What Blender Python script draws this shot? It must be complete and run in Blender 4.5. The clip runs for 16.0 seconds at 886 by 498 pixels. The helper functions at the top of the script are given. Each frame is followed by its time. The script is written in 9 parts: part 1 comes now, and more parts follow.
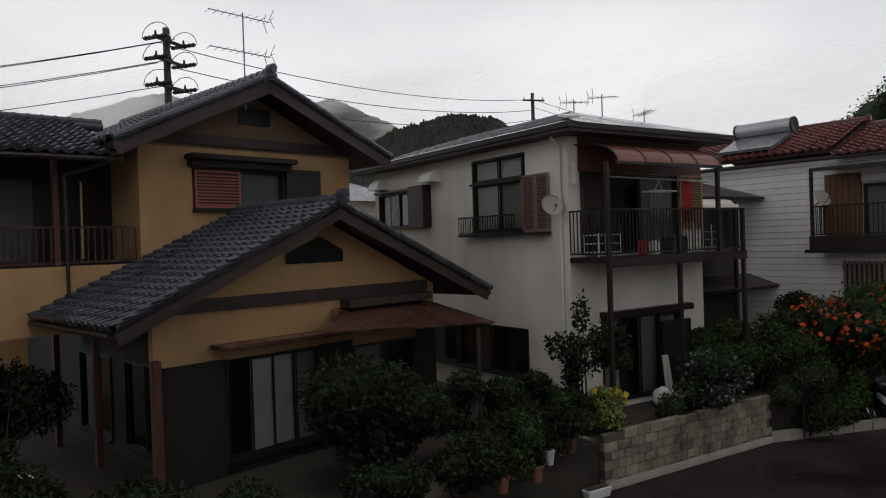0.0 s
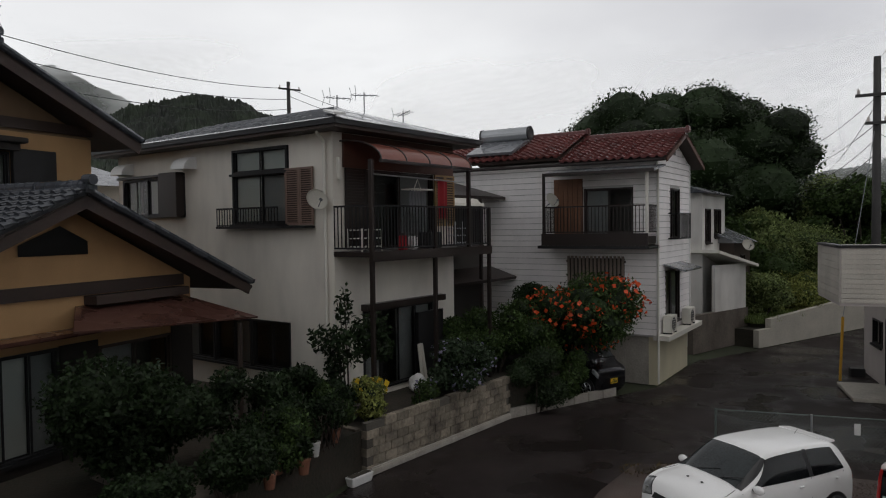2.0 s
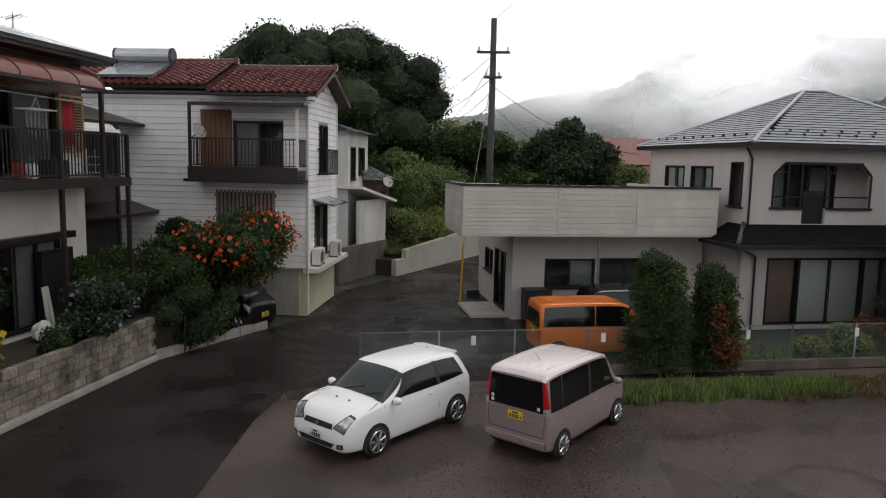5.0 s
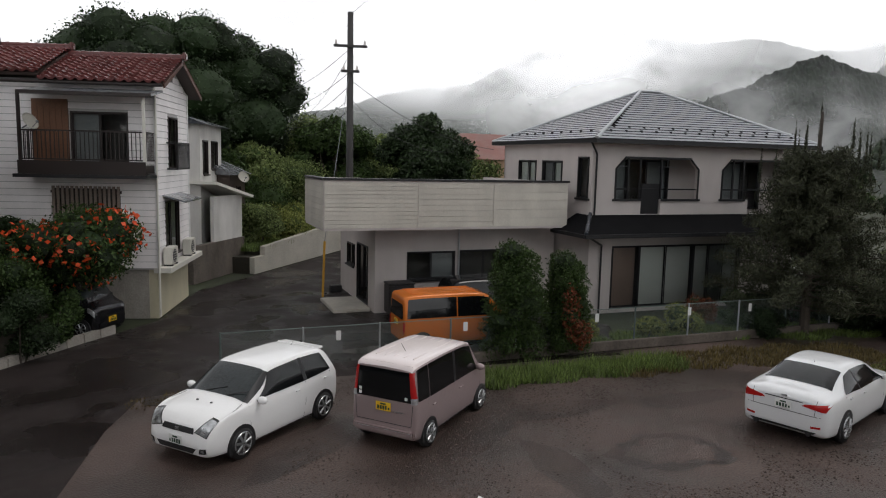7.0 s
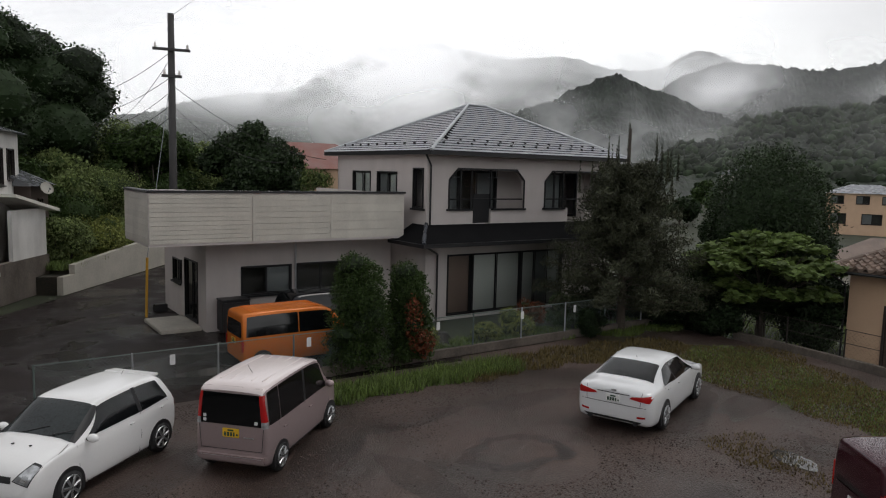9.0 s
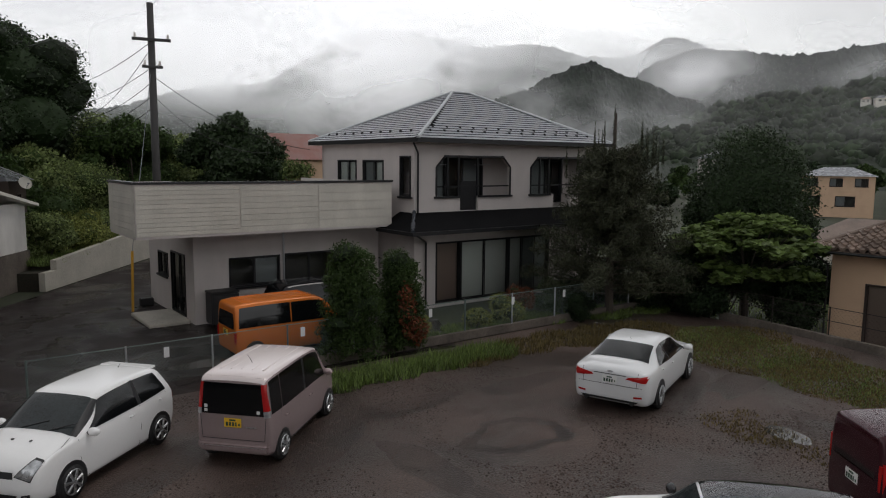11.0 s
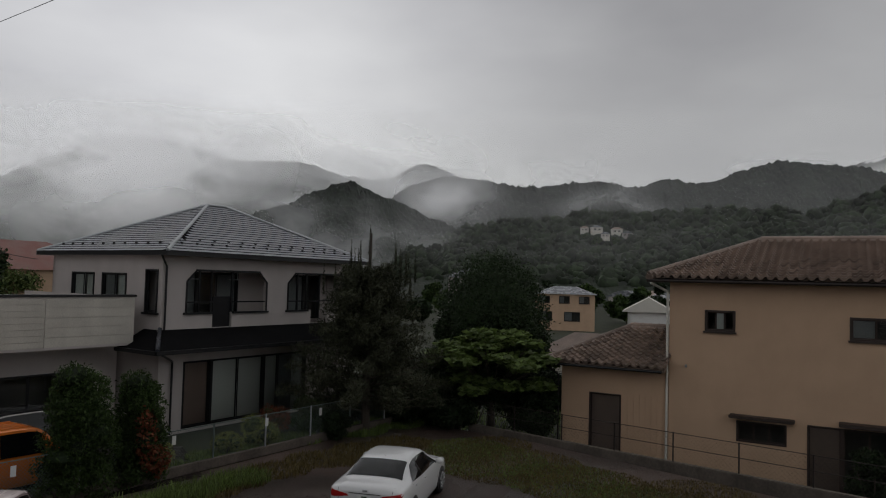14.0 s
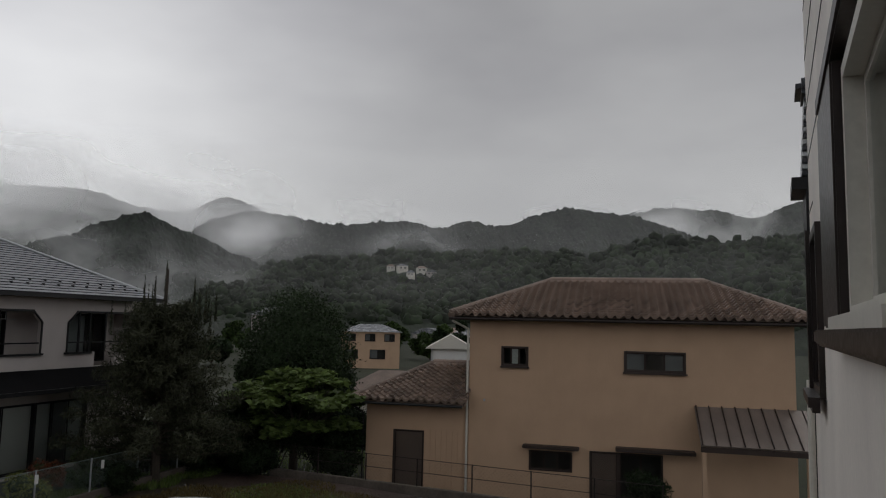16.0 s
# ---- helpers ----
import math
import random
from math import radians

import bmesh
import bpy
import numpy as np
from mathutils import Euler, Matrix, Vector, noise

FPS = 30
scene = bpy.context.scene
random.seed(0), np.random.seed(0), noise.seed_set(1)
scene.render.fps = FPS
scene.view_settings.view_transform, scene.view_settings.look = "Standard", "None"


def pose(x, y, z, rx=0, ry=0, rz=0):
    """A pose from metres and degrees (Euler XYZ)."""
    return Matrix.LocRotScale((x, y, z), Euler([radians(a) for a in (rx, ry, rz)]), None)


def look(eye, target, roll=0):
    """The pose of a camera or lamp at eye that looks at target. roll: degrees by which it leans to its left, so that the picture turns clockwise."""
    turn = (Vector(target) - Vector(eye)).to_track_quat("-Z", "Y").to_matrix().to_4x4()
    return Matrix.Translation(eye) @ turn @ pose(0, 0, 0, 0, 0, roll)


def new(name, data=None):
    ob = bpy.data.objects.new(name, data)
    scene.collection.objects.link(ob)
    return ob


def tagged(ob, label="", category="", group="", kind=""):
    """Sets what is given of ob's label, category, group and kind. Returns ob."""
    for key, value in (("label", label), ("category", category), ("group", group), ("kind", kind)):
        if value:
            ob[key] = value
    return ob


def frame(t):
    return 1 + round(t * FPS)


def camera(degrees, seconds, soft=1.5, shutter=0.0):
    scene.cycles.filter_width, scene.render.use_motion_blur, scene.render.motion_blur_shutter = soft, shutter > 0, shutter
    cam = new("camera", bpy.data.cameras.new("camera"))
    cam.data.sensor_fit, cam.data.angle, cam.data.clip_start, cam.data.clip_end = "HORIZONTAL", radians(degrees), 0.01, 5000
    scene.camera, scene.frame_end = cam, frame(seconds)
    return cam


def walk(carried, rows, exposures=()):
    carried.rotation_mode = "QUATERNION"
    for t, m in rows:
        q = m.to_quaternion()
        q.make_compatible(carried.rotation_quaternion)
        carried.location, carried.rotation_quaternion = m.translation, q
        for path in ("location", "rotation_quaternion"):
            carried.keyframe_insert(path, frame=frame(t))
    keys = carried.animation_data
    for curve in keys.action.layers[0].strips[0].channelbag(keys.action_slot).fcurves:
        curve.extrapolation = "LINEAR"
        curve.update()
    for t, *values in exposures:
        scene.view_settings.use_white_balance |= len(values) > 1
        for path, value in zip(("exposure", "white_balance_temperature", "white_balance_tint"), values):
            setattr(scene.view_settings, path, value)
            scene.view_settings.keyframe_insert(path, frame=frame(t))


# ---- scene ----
cam = camera(63.92, 16.0, 1.1)
# seconds, x, y, z, pitch, roll, yaw
ROWS = [
    (0.0, 0.012, 0.008, 5.201, -0.60, -1.89, -0.11),
    (0.5, -0.082, -0.042, 5.342, -0.69, -0.30, -5.31),
    (1.0, -0.149, -0.118, 5.263, -1.01, -0.19, -11.34),
    (1.5, -0.261, -0.104, 5.332, -1.02, 0.40, -14.43),
    (2.0, -0.376, -0.149, 5.312, -1.88, -0.74, -20.15),
    (2.5, -0.354, -0.174, 5.217, -3.09, 0.07, -24.02),
    (3.0, -0.337, -0.170, 5.246, -4.67, -0.27, -26.42),
    (3.5, -0.346, -0.229, 5.321, -6.74, 0.35, -31.78),
    (4.0, -0.443, -0.176, 5.307, -7.65, -0.40, -39.09),
    (4.5, -0.461, -0.132, 5.289, -7.27, 0.39, -44.42),
    (7.0, -0.595, -0.113, 5.252, -7.10, 1.30, -59.47),
    (7.5, -0.653, 0.055, 5.196, -6.86, 1.13, -63.72),
    (8.0, -0.718, 0.121, 5.246, -6.89, 1.49, -67.96),
    (8.5, -0.716, 0.193, 5.357, -5.66, 2.02, -72.17),
    (11.0, -0.854, 0.639, 5.269, -6.93, 0.49, -75.32),
    (11.5, -0.801, 0.601, 5.166, -11.57, 0.04, -64.61),
    (12.0, -0.738, 0.273, 5.339, -6.37, 0.47, -69.02),
    (12.5, -0.800, 0.461, 5.263, -0.54, -0.86, -76.02),
    (13.0, -0.868, 0.521, 5.403, 0.66, -0.69, -86.24),
    (13.5, -0.904, 0.493, 5.367, 2.80, 0.48, -89.37),
    (14.0, -0.965, 0.535, 5.345, 2.62, 1.54, -94.30),
    (14.5, -0.961, 0.534, 5.387, 4.57, 1.94, -99.14),
    (15.0, -1.053, 0.553, 5.369, 3.68, 1.94, -101.28),
    (15.5, -1.037, 0.504, 5.378, 4.50, 1.54, -105.08),
    (16.0, -1.067, 0.569, 5.359, 6.03, 1.29, -109.74),
]
PATH = [(t, pose(x, y, z, 90 + p, 0, w) @ pose(0, 0, 0, 0, 0, r)) for t, x, y, z, p, r, w in ROWS]


EXPOSURES = [(0.0, -0.08), (2.0, -0.05), (3.0, 0.1), (3.5, 0.36), (4.5, 0.68), (7.0, 0.64), (8.5, 0.5), (11.0, 0.25),
             (11.5, 1.0), (12.0, 0.95), (12.5, 0.2), (13.0, -0.34), (14.0, -0.56), (16.0, -0.46)]
walk(cam, PATH, EXPOSURES)

# ---- overcast sky after rain ----
world = bpy.data.worlds.new("overcast_sky")
scene.world = world
world.use_nodes = True
wn, wl = world.node_tree.nodes, world.node_tree.links
wn.clear()
w_out = wn.new("ShaderNodeOutputWorld")
w_bg = wn.new("ShaderNodeBackground")
w_sky = wn.new("ShaderNodeTexSky")
w_sky.sky_type = "NISHITA"
w_sky.sun_disc = False
w_sky.sun_elevation = radians(52)
w_sky.sun_rotation = radians(20)
w_dim = wn.new("ShaderNodeVectorMath")
w_dim.operation = "SCALE"
w_dim.inputs["Scale"].default_value = 0.09
w_co = wn.new("ShaderNodeTexCoord")
w_map = wn.new("ShaderNodeMapping")
w_map.inputs["Scale"].default_value = (1.3, 1.3, 3.2)
w_map.inputs["Location"].default_value = (0.35, 0.2, 0.1)
w_noise = wn.new("ShaderNodeTexNoise")
w_noise.inputs["Scale"].default_value = 1.1
w_noise.inputs["Detail"].default_value = 5.0
w_noise.inputs["Roughness"].default_value = 0.48
w_ramp = wn.new("ShaderNodeValToRGB")
w_ramp.color_ramp.elements[0].position = 0.3
w_ramp.color_ramp.elements[0].color = (0.545, 0.54, 0.56, 1)
w_ramp.color_ramp.elements[1].position = 0.68
w_ramp.color_ramp.elements[1].color = (0.86, 0.86, 0.86, 1)
w_mix = wn.new("ShaderNodeMix")
w_mix.data_type = "RGBA"
w_mix.inputs["Factor"].default_value = 0.93
wl.new(w_co.outputs["Generated"], w_map.inputs["Vector"])
wl.new(w_map.outputs["Vector"], w_noise.inputs["Vector"])
wl.new(w_noise.outputs["Fac"], w_ramp.inputs["Fac"])
wl.new(w_sky.outputs["Color"], w_dim.inputs[0])
wl.new(w_dim.outputs["Vector"], w_mix.inputs["A"])
wl.new(w_ramp.outputs["Color"], w_mix.inputs["B"])
# sky overhead, out of view, dimmed to cut the light on the ground
w_sep = wn.new("ShaderNodeSeparateXYZ")
w_up = wn.new("ShaderNodeMapRange")
w_up.interpolation_type = "SMOOTHSTEP"
w_up.inputs["From Min"].default_value = 0.28
w_up.inputs["From Max"].default_value = 0.85
w_up.inputs["To Min"].default_value = 1.12
w_up.inputs["To Max"].default_value = 0.52
w_grad = wn.new("ShaderNodeVectorMath")
w_grad.operation = "SCALE"
wl.new(w_co.outputs["Generated"], w_sep.inputs[0])
wl.new(w_sep.outputs["Z"], w_up.inputs["Value"])
# darker rain cloud to the south-east
w_dot = wn.new("ShaderNodeVectorMath")
w_dot.operation = "DOT_PRODUCT"
w_dot.inputs[1].default_value = (0.70, -0.62, 0.35)
w_side = wn.new("ShaderNodeMapRange")
w_side.interpolation_type = "SMOOTHSTEP"
w_side.inputs["From Min"].default_value = 0.55
w_side.inputs["From Max"].default_value = 1.0
w_side.inputs["To Min"].default_value = 1.04
w_side.inputs["To Max"].default_value = 0.76
w_sc = wn.new("ShaderNodeVectorMath")
w_sc.operation = "SCALE"
wl.new(w_co.outputs["Generated"], w_dot.inputs[0])
wl.new(w_dot.outputs["Value"], w_side.inputs["Value"])
# thin bright cloud where the sun stands behind it
w_lobe = wn.new("ShaderNodeVectorMath")
w_lobe.operation = "DOT_PRODUCT"
w_lobe.inputs[1].default_value = (0.829, 0.176, 0.53)
w_thin = wn.new("ShaderNodeMapRange")
w_thin.interpolation_type = "SMOOTHSTEP"
w_thin.inputs["From Min"].default_value = 0.84
w_thin.inputs["From Max"].default_value = 1.0
w_thin.inputs["To Min"].default_value = 1.0
w_thin.inputs["To Max"].default_value = 1.42
w_glow = wn.new("ShaderNodeVectorMath")
w_glow.operation = "SCALE"
wl.new(w_co.outputs["Generated"], w_lobe.inputs[0])
wl.new(w_lobe.outputs["Value"], w_thin.inputs["Value"])
wl.new(w_mix.outputs["Result"], w_glow.inputs[0])
wl.new(w_thin.outputs["Result"], w_glow.inputs["Scale"])
wl.new(w_glow.outputs["Vector"], w_sc.inputs[0])
wl.new(w_side.outputs["Result"], w_sc.inputs["Scale"])
wl.new(w_sc.outputs["Vector"], w_grad.inputs[0])
wl.new(w_up.outputs["Result"], w_grad.inputs["Scale"])
wl.new(w_grad.outputs["Vector"], w_bg.inputs["Color"])
w_bg.inputs["Strength"].default_value = 0.95
wl.new(w_bg.outputs["Background"], w_out.inputs["Surface"])

sun = new("sun", bpy.data.lights.new("sun", "SUN"))
sun.data.energy = 0.5
sun.data.angle = radians(25)
sun.data.color = (1.0, 0.97, 0.93)
sun.matrix_world = look((0, 0, 60), (-15, 35, -30))


# ---- materials ----
MATS = {}


def mat(name, col, rough=0.7, metal=0.0, var=0.25, scale=1.2, fine=30.0, bump=0.15, streak=0.0, wet=0.0, col2=None, rnd=0.0, isle=0.0, spec=0.5, trans=0.0, bw=0.45):
    """Procedural surface: large and fine variation in colour, optional vertical streaks, wet patches and per-piece variation."""
    m = bpy.data.materials.new(name)
    m.use_nodes = True
    n, k = m.node_tree.nodes, m.node_tree.links
    b = n["Principled BSDF"]
    geo = n.new("ShaderNodeNewGeometry")
    big = n.new("ShaderNodeTexNoise")
    big.inputs["Scale"].default_value = scale
    big.inputs["Detail"].default_value = 4.0
    small = n.new("ShaderNodeTexNoise")
    small.inputs["Scale"].default_value = fine
    small.inputs["Detail"].default_value = 3.0
    k.new(geo.outputs["Position"], big.inputs["Vector"])
    k.new(geo.outputs["Position"], small.inputs["Vector"])
    add = n.new("ShaderNodeMath")
    add.operation = "MULTIPLY_ADD"
    add.inputs[1].default_value = 1 - bw
    k.new(small.outputs["Fac"], add.inputs[0])
    half = n.new("ShaderNodeMath")
    half.operation = "MULTIPLY"
    half.inputs[1].default_value = bw
    k.new(big.outputs["Fac"], half.inputs[0])
    k.new(half.outputs[0], add.inputs[2])
    last = add
    if streak > 0:
        mp = n.new("ShaderNodeMapping")
        mp.inputs["Scale"].default_value = (1.1, 1.1, 0.3)
        k.new(geo.outputs["Position"], mp.inputs["Vector"])
        st = n.new("ShaderNodeTexNoise")
        st.inputs["Scale"].default_value = 1.6
        st.inputs["Detail"].default_value = 3.0
        k.new(mp.outputs["Vector"], st.inputs["Vector"])
        sm = n.new("ShaderNodeMix")
        sm.inputs["Factor"].default_value = streak
        k.new(last.outputs[0], sm.inputs["A"])
        k.new(st.outputs["Fac"], sm.inputs["B"])
        last = sm
    ramp = n.new("ShaderNodeValToRGB")
    lo = col2 or tuple(c * (1 - var) for c in col)
    ramp.color_ramp.elements[0].position, ramp.color_ramp.elements[1].position = 0.36, 0.62
    ramp.color_ramp.elements[0].color = (*lo, 1)
    ramp.color_ramp.elements[1].color = (*col, 1)
    k.new(last.outputs[0], ramp.inputs["Fac"])
    colour = ramp.outputs["Color"]
    if rnd > 0 or isle > 0:
        src = n.new("ShaderNodeObjectInfo").outputs["Random"] if rnd > 0 else geo.outputs["Random Per Island"]
        mr = n.new("ShaderNodeMapRange")
        a = rnd or isle
        mr.inputs["To Min"].default_value = 1 - a
        mr.inputs["To Max"].default_value = 1 + a
        k.new(src, mr.inputs["Value"])
        sc = n.new("ShaderNodeVectorMath")
        sc.operation = "SCALE"
        k.new(colour, sc.inputs[0])
        k.new(mr.outputs["Result"], sc.inputs["Scale"])
        colour = sc.outputs["Vector"]
    k.new(colour, b.inputs["Base Color"])
    b.inputs["Metallic"].default_value = metal
    b.inputs["Specular IOR Level"].default_value = spec
    if wet > 0:
        wr = n.new("ShaderNodeMapRange")
        wr.inputs["From Min"].default_value = 0.42
        wr.inputs["From Max"].default_value = 0.58
        wr.inputs["To Min"].default_value = wet
        wr.inputs["To Max"].default_value = rough
        k.new(big.outputs["Fac"], wr.inputs["Value"])
        k.new(wr.outputs["Result"], b.inputs["Roughness"])
    else:
        rr = n.new("ShaderNodeMapRange")
        rr.inputs["To Min"].default_value = max(rough - 0.12, 0.02)
        rr.inputs["To Max"].default_value = min(rough + 0.12, 1)
        k.new(small.outputs["Fac"], rr.inputs["Value"])
        k.new(rr.outputs["Result"], b.inputs["Roughness"])
    if bump > 0:
        bp = n.new("ShaderNodeBump")
        bp.inputs["Strength"].default_value = bump
        bp.inputs["Distance"].default_value = 0.02
        k.new(small.outputs["Fac"], bp.inputs["Height"])
        k.new(bp.outputs["Normal"], b.inputs["Normal"])
    if trans > 0:
        b.inputs["Subsurface Weight"].default_value = 0.0
        tl = n.new("ShaderNodeBsdfTranslucent")
        mx = n.new("ShaderNodeMixShader")
        mx.inputs["Fac"].default_value = trans
        k.new(colour, tl.inputs["Color"])
        k.new(b.outputs["BSDF"], mx.inputs[1])
        k.new(tl.outputs["BSDF"], mx.inputs[2])
        k.new(mx.outputs["Shader"], n["Material Output"].inputs["Surface"])
    MATS[name] = m
    return m


def glass_mat(name, tint=(0.9, 0.95, 0.95), rough=0.02):
    """Window glass: a clear pane that mirrors at grazing angles."""
    m = bpy.data.materials.new(name)
    m.use_nodes = True
    n, k = m.node_tree.nodes, m.node_tree.links
    n.remove(n["Principled BSDF"])
    tr = n.new("ShaderNodeBsdfTransparent")
    tr.inputs["Color"].default_value = (*tint, 1)
    gl = n.new("ShaderNodeBsdfGlossy")
    gl.inputs["Roughness"].default_value = rough
    fr = n.new("ShaderNodeFresnel")
    fr.inputs["IOR"].default_value = 1.5
    mx = n.new("ShaderNodeMixShader")
    k.new(fr.outputs["Fac"], mx.inputs["Fac"])
    k.new(tr.outputs["BSDF"], mx.inputs[1])
    k.new(gl.outputs["BSDF"], mx.inputs[2])
    k.new(mx.outputs["Shader"], n["Material Output"].inputs["Surface"])
    MATS[name] = m
    return m


STUCCO_OCHRE = mat("ochre_stucco", (0.47, 0.285, 0.135), 0.85, var=0.22, streak=0.35, fine=60)
STUCCO_CREAM = mat("cream_stucco", (0.76, 0.72, 0.65), 0.85, var=0.2, streak=0.5, fine=60)
STUCCO_GREY = mat("grey_stucco", (0.52, 0.475, 0.455), 0.85, var=0.15, streak=0.4, fine=60)
STUCCO_TAN = mat("tan_stucco", (0.58, 0.40, 0.27), 0.85, var=0.14, streak=0.2, fine=60)
PLASTER_YELLOW = mat("pale_yellow_plaster", (0.58, 0.53, 0.38), 0.8, var=0.2, streak=0.5)
SIDING = mat("white_siding", (0.90, 0.87, 0.865), 0.6, var=0.16, streak=0.5, rnd=0.05, bump=0.05)
SIDING_OWN = mat("cream_panel", (0.90, 0.85, 0.79), 0.6, var=0.15, streak=0.5, bump=0.05)
BOARD = mat("weathered_board", (0.56, 0.53, 0.47), 0.7, var=0.3, streak=0.25, rnd=0.06, bump=0.1)
WOOD_DARK = mat("dark_brown_wood", (0.045, 0.028, 0.022), 0.6, var=0.4, fine=25)
# dark brown boards, deepened to near black for porch and eave shade
WOOD_SHADED = mat("dark_boards_with_shade", (0.016, 0.012, 0.010), 0.7, var=0.5, fine=25)
GABLE_DARK = mat("dark_brown_gable", (0.20, 0.13, 0.075), 0.85, var=0.3, streak=0.4, fine=50)
WOOD_RED = mat("red_brown_wood", (0.11, 0.045, 0.03), 0.6, var=0.4, fine=25)
WOOD_WARM = mat("warm_brown_wood", (0.17, 0.075, 0.035), 0.6, var=0.4, fine=25)
METAL_BROWN = mat("dark_bronze_metal", (0.03, 0.022, 0.02), 0.4, 0.3, var=0.2, bump=0.02)
METAL_BLACK = mat("black_metal", (0.018, 0.018, 0.02), 0.45, 0.3, var=0.2, bump=0.02)
METAL_RED = mat("brown_red_sheet_metal", (0.10, 0.045, 0.035), 0.4, 0.2, var=0.3, bump=0.03, wet=0.2)
METAL_GREY = mat("grey_sheet_metal", (0.22, 0.23, 0.25), 0.35, 0.3, var=0.25, bump=0.03, wet=0.15)
METAL_SILVER = mat("galvanised_metal", (0.5, 0.52, 0.54), 0.4, 0.7, var=0.2, bump=0.02)
WHITE_PAINT = mat("white_paint", (0.75, 0.75, 0.74), 0.5, var=0.12, bump=0.02)
AGED_WHITE = mat("aged_white_plaster", (0.68, 0.66, 0.63), 0.85, var=0.3, streak=0.5, fine=40)
IVORY = mat("ivory_plastic", (0.66, 0.64, 0.58), 0.5, var=0.12, bump=0.02)
SHEET_TAUPE = mat("taupe_sheet_metal", (0.24, 0.20, 0.18), 0.4, 0.2, var=0.3, bump=0.03)
TILE_BLACK = mat("smoked_black_tile", (0.060, 0.066, 0.078), 0.35, var=0.35, rnd=0.25, wet=0.2, bump=0.05)
TILE_RED = mat("red_clay_tile", (0.15, 0.045, 0.042), 0.4, var=0.35, rnd=0.25, wet=0.25, bump=0.05)
TILE_BROWN = mat("weathered_brown_tile", (0.30, 0.225, 0.185), 0.33, var=0.45, rnd=0.35, bump=0.1)
SLATE = mat("grey_slate", (0.29, 0.30, 0.325), 0.33, var=0.2, rnd=0.12, bump=0.05)
PLANK_RED = mat("red_roof_sheet", (0.22, 0.085, 0.065), 0.5, var=0.3, wet=0.3)
POLYCARB = mat("smoked_red_polycarbonate", (0.30, 0.11, 0.085), 0.2, var=0.2, bump=0.0, trans=0.35)
CURTAIN = mat("pale_curtain", (0.55, 0.55, 0.52), 0.9, var=0.15, streak=0.4)
CURTAIN_GREY = mat("grey_screen", (0.22, 0.22, 0.22), 0.9, var=0.15, streak=0.4)
# dark colour standing in for unlit rooms and the shaded wing front
DIM_SHADE = mat("dim_room_and_recess_shade", (0.06, 0.055, 0.05), 0.9, var=0.3)
SHUTTER = mat("brown_shutter", (0.24, 0.165, 0.135), 0.5, var=0.25)
SHUTTER_TAN = mat("tan_shutter", (0.34, 0.22, 0.10), 0.6, var=0.25)
BLIND_RED = mat("faded_red_blind", (0.36, 0.11, 0.08), 0.7, var=0.2)
CLOTH_RED = mat("red_towel", (0.35, 0.02, 0.03), 0.9, var=0.25)
CLOTH_WHITE = mat("white_cloth", (0.7, 0.7, 0.7), 0.9, var=0.15)
CLOTH_GREY = mat("grey_cloth", (0.2, 0.2, 0.22), 0.9, var=0.2)
CONCRETE = mat("stained_concrete", (0.40, 0.37, 0.33), 0.85, var=0.45, streak=0.4, fine=20)
CONCRETE_PALE = mat("pale_concrete", (0.48, 0.45, 0.39), 0.7, var=0.3, fine=20)
BLOCK = mat("concrete_block", (0.30, 0.26, 0.205), 0.9, col2=(0.055, 0.045, 0.034), scale=2.2, streak=0.35, rnd=0.25, fine=14, bw=0.6, bump=0.5)
MORTAR = mat("dark_mortar", (0.11, 0.10, 0.085), 0.95, var=0.4)
ASPHALT = mat("wet_asphalt", (0.029, 0.0225, 0.021), 0.62, col2=(0.010, 0.008, 0.008), scale=0.45, fine=60, bw=0.62, wet=0.17, bump=0.25, spec=0.14)
GRAVEL = mat("wet_gravel_ground", (0.098, 0.066, 0.055), 0.6, col2=(0.018, 0.013, 0.011), scale=0.42, fine=26, wet=0.34, bump=1.0, bw=0.5)
STONES = mat("gravel_stone", (0.085, 0.064, 0.056), 0.75, var=0.4, isle=0.75, fine=40, spec=0.2)
SOIL = mat("garden_soil", (0.04, 0.03, 0.022), 0.9, col2=(0.014, 0.016, 0.009), scale=0.8, fine=14, bump=0.8)
FIELD = mat("rough_grass_ground", (0.034, 0.044, 0.018), 0.95, col2=(0.014, 0.016, 0.008), scale=0.3, fine=9, bump=0.8)
BARK = mat("bark", (0.075, 0.06, 0.048), 0.9, var=0.5, fine=20, bump=0.8)
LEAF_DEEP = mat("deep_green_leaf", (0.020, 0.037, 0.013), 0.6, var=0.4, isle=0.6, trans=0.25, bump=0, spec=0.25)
LEAF_DARK = mat("dark_evergreen_leaf", (0.030, 0.052, 0.019), 0.55, var=0.4, isle=0.5, trans=0.25, bump=0, spec=0.3)
LEAF_MID = mat("green_leaf", (0.052, 0.088, 0.024), 0.6, var=0.4, isle=0.55, trans=0.3, bump=0, spec=0.25)
LEAF_LIGHT = mat("light_green_leaf", (0.24, 0.27, 0.075), 0.6, var=0.4, isle=0.5, trans=0.3, bump=0, spec=0.25)
LEAF_FIG = mat("pale_fig_leaf", (0.14, 0.20, 0.058), 0.55, var=0.4, isle=0.5, trans=0.35, bump=0, spec=0.25)
LEAF_FRESH = mat("fresh_lane_leaf", (0.205, 0.26, 0.095), 0.6, var=0.4, isle=0.5, trans=0.35, bump=0, spec=0.25)
LEAF_BLUE = mat("blue_green_leaf", (0.040, 0.064, 0.034), 0.6, var=0.4, isle=0.5, trans=0.2, bump=0, spec=0.25)
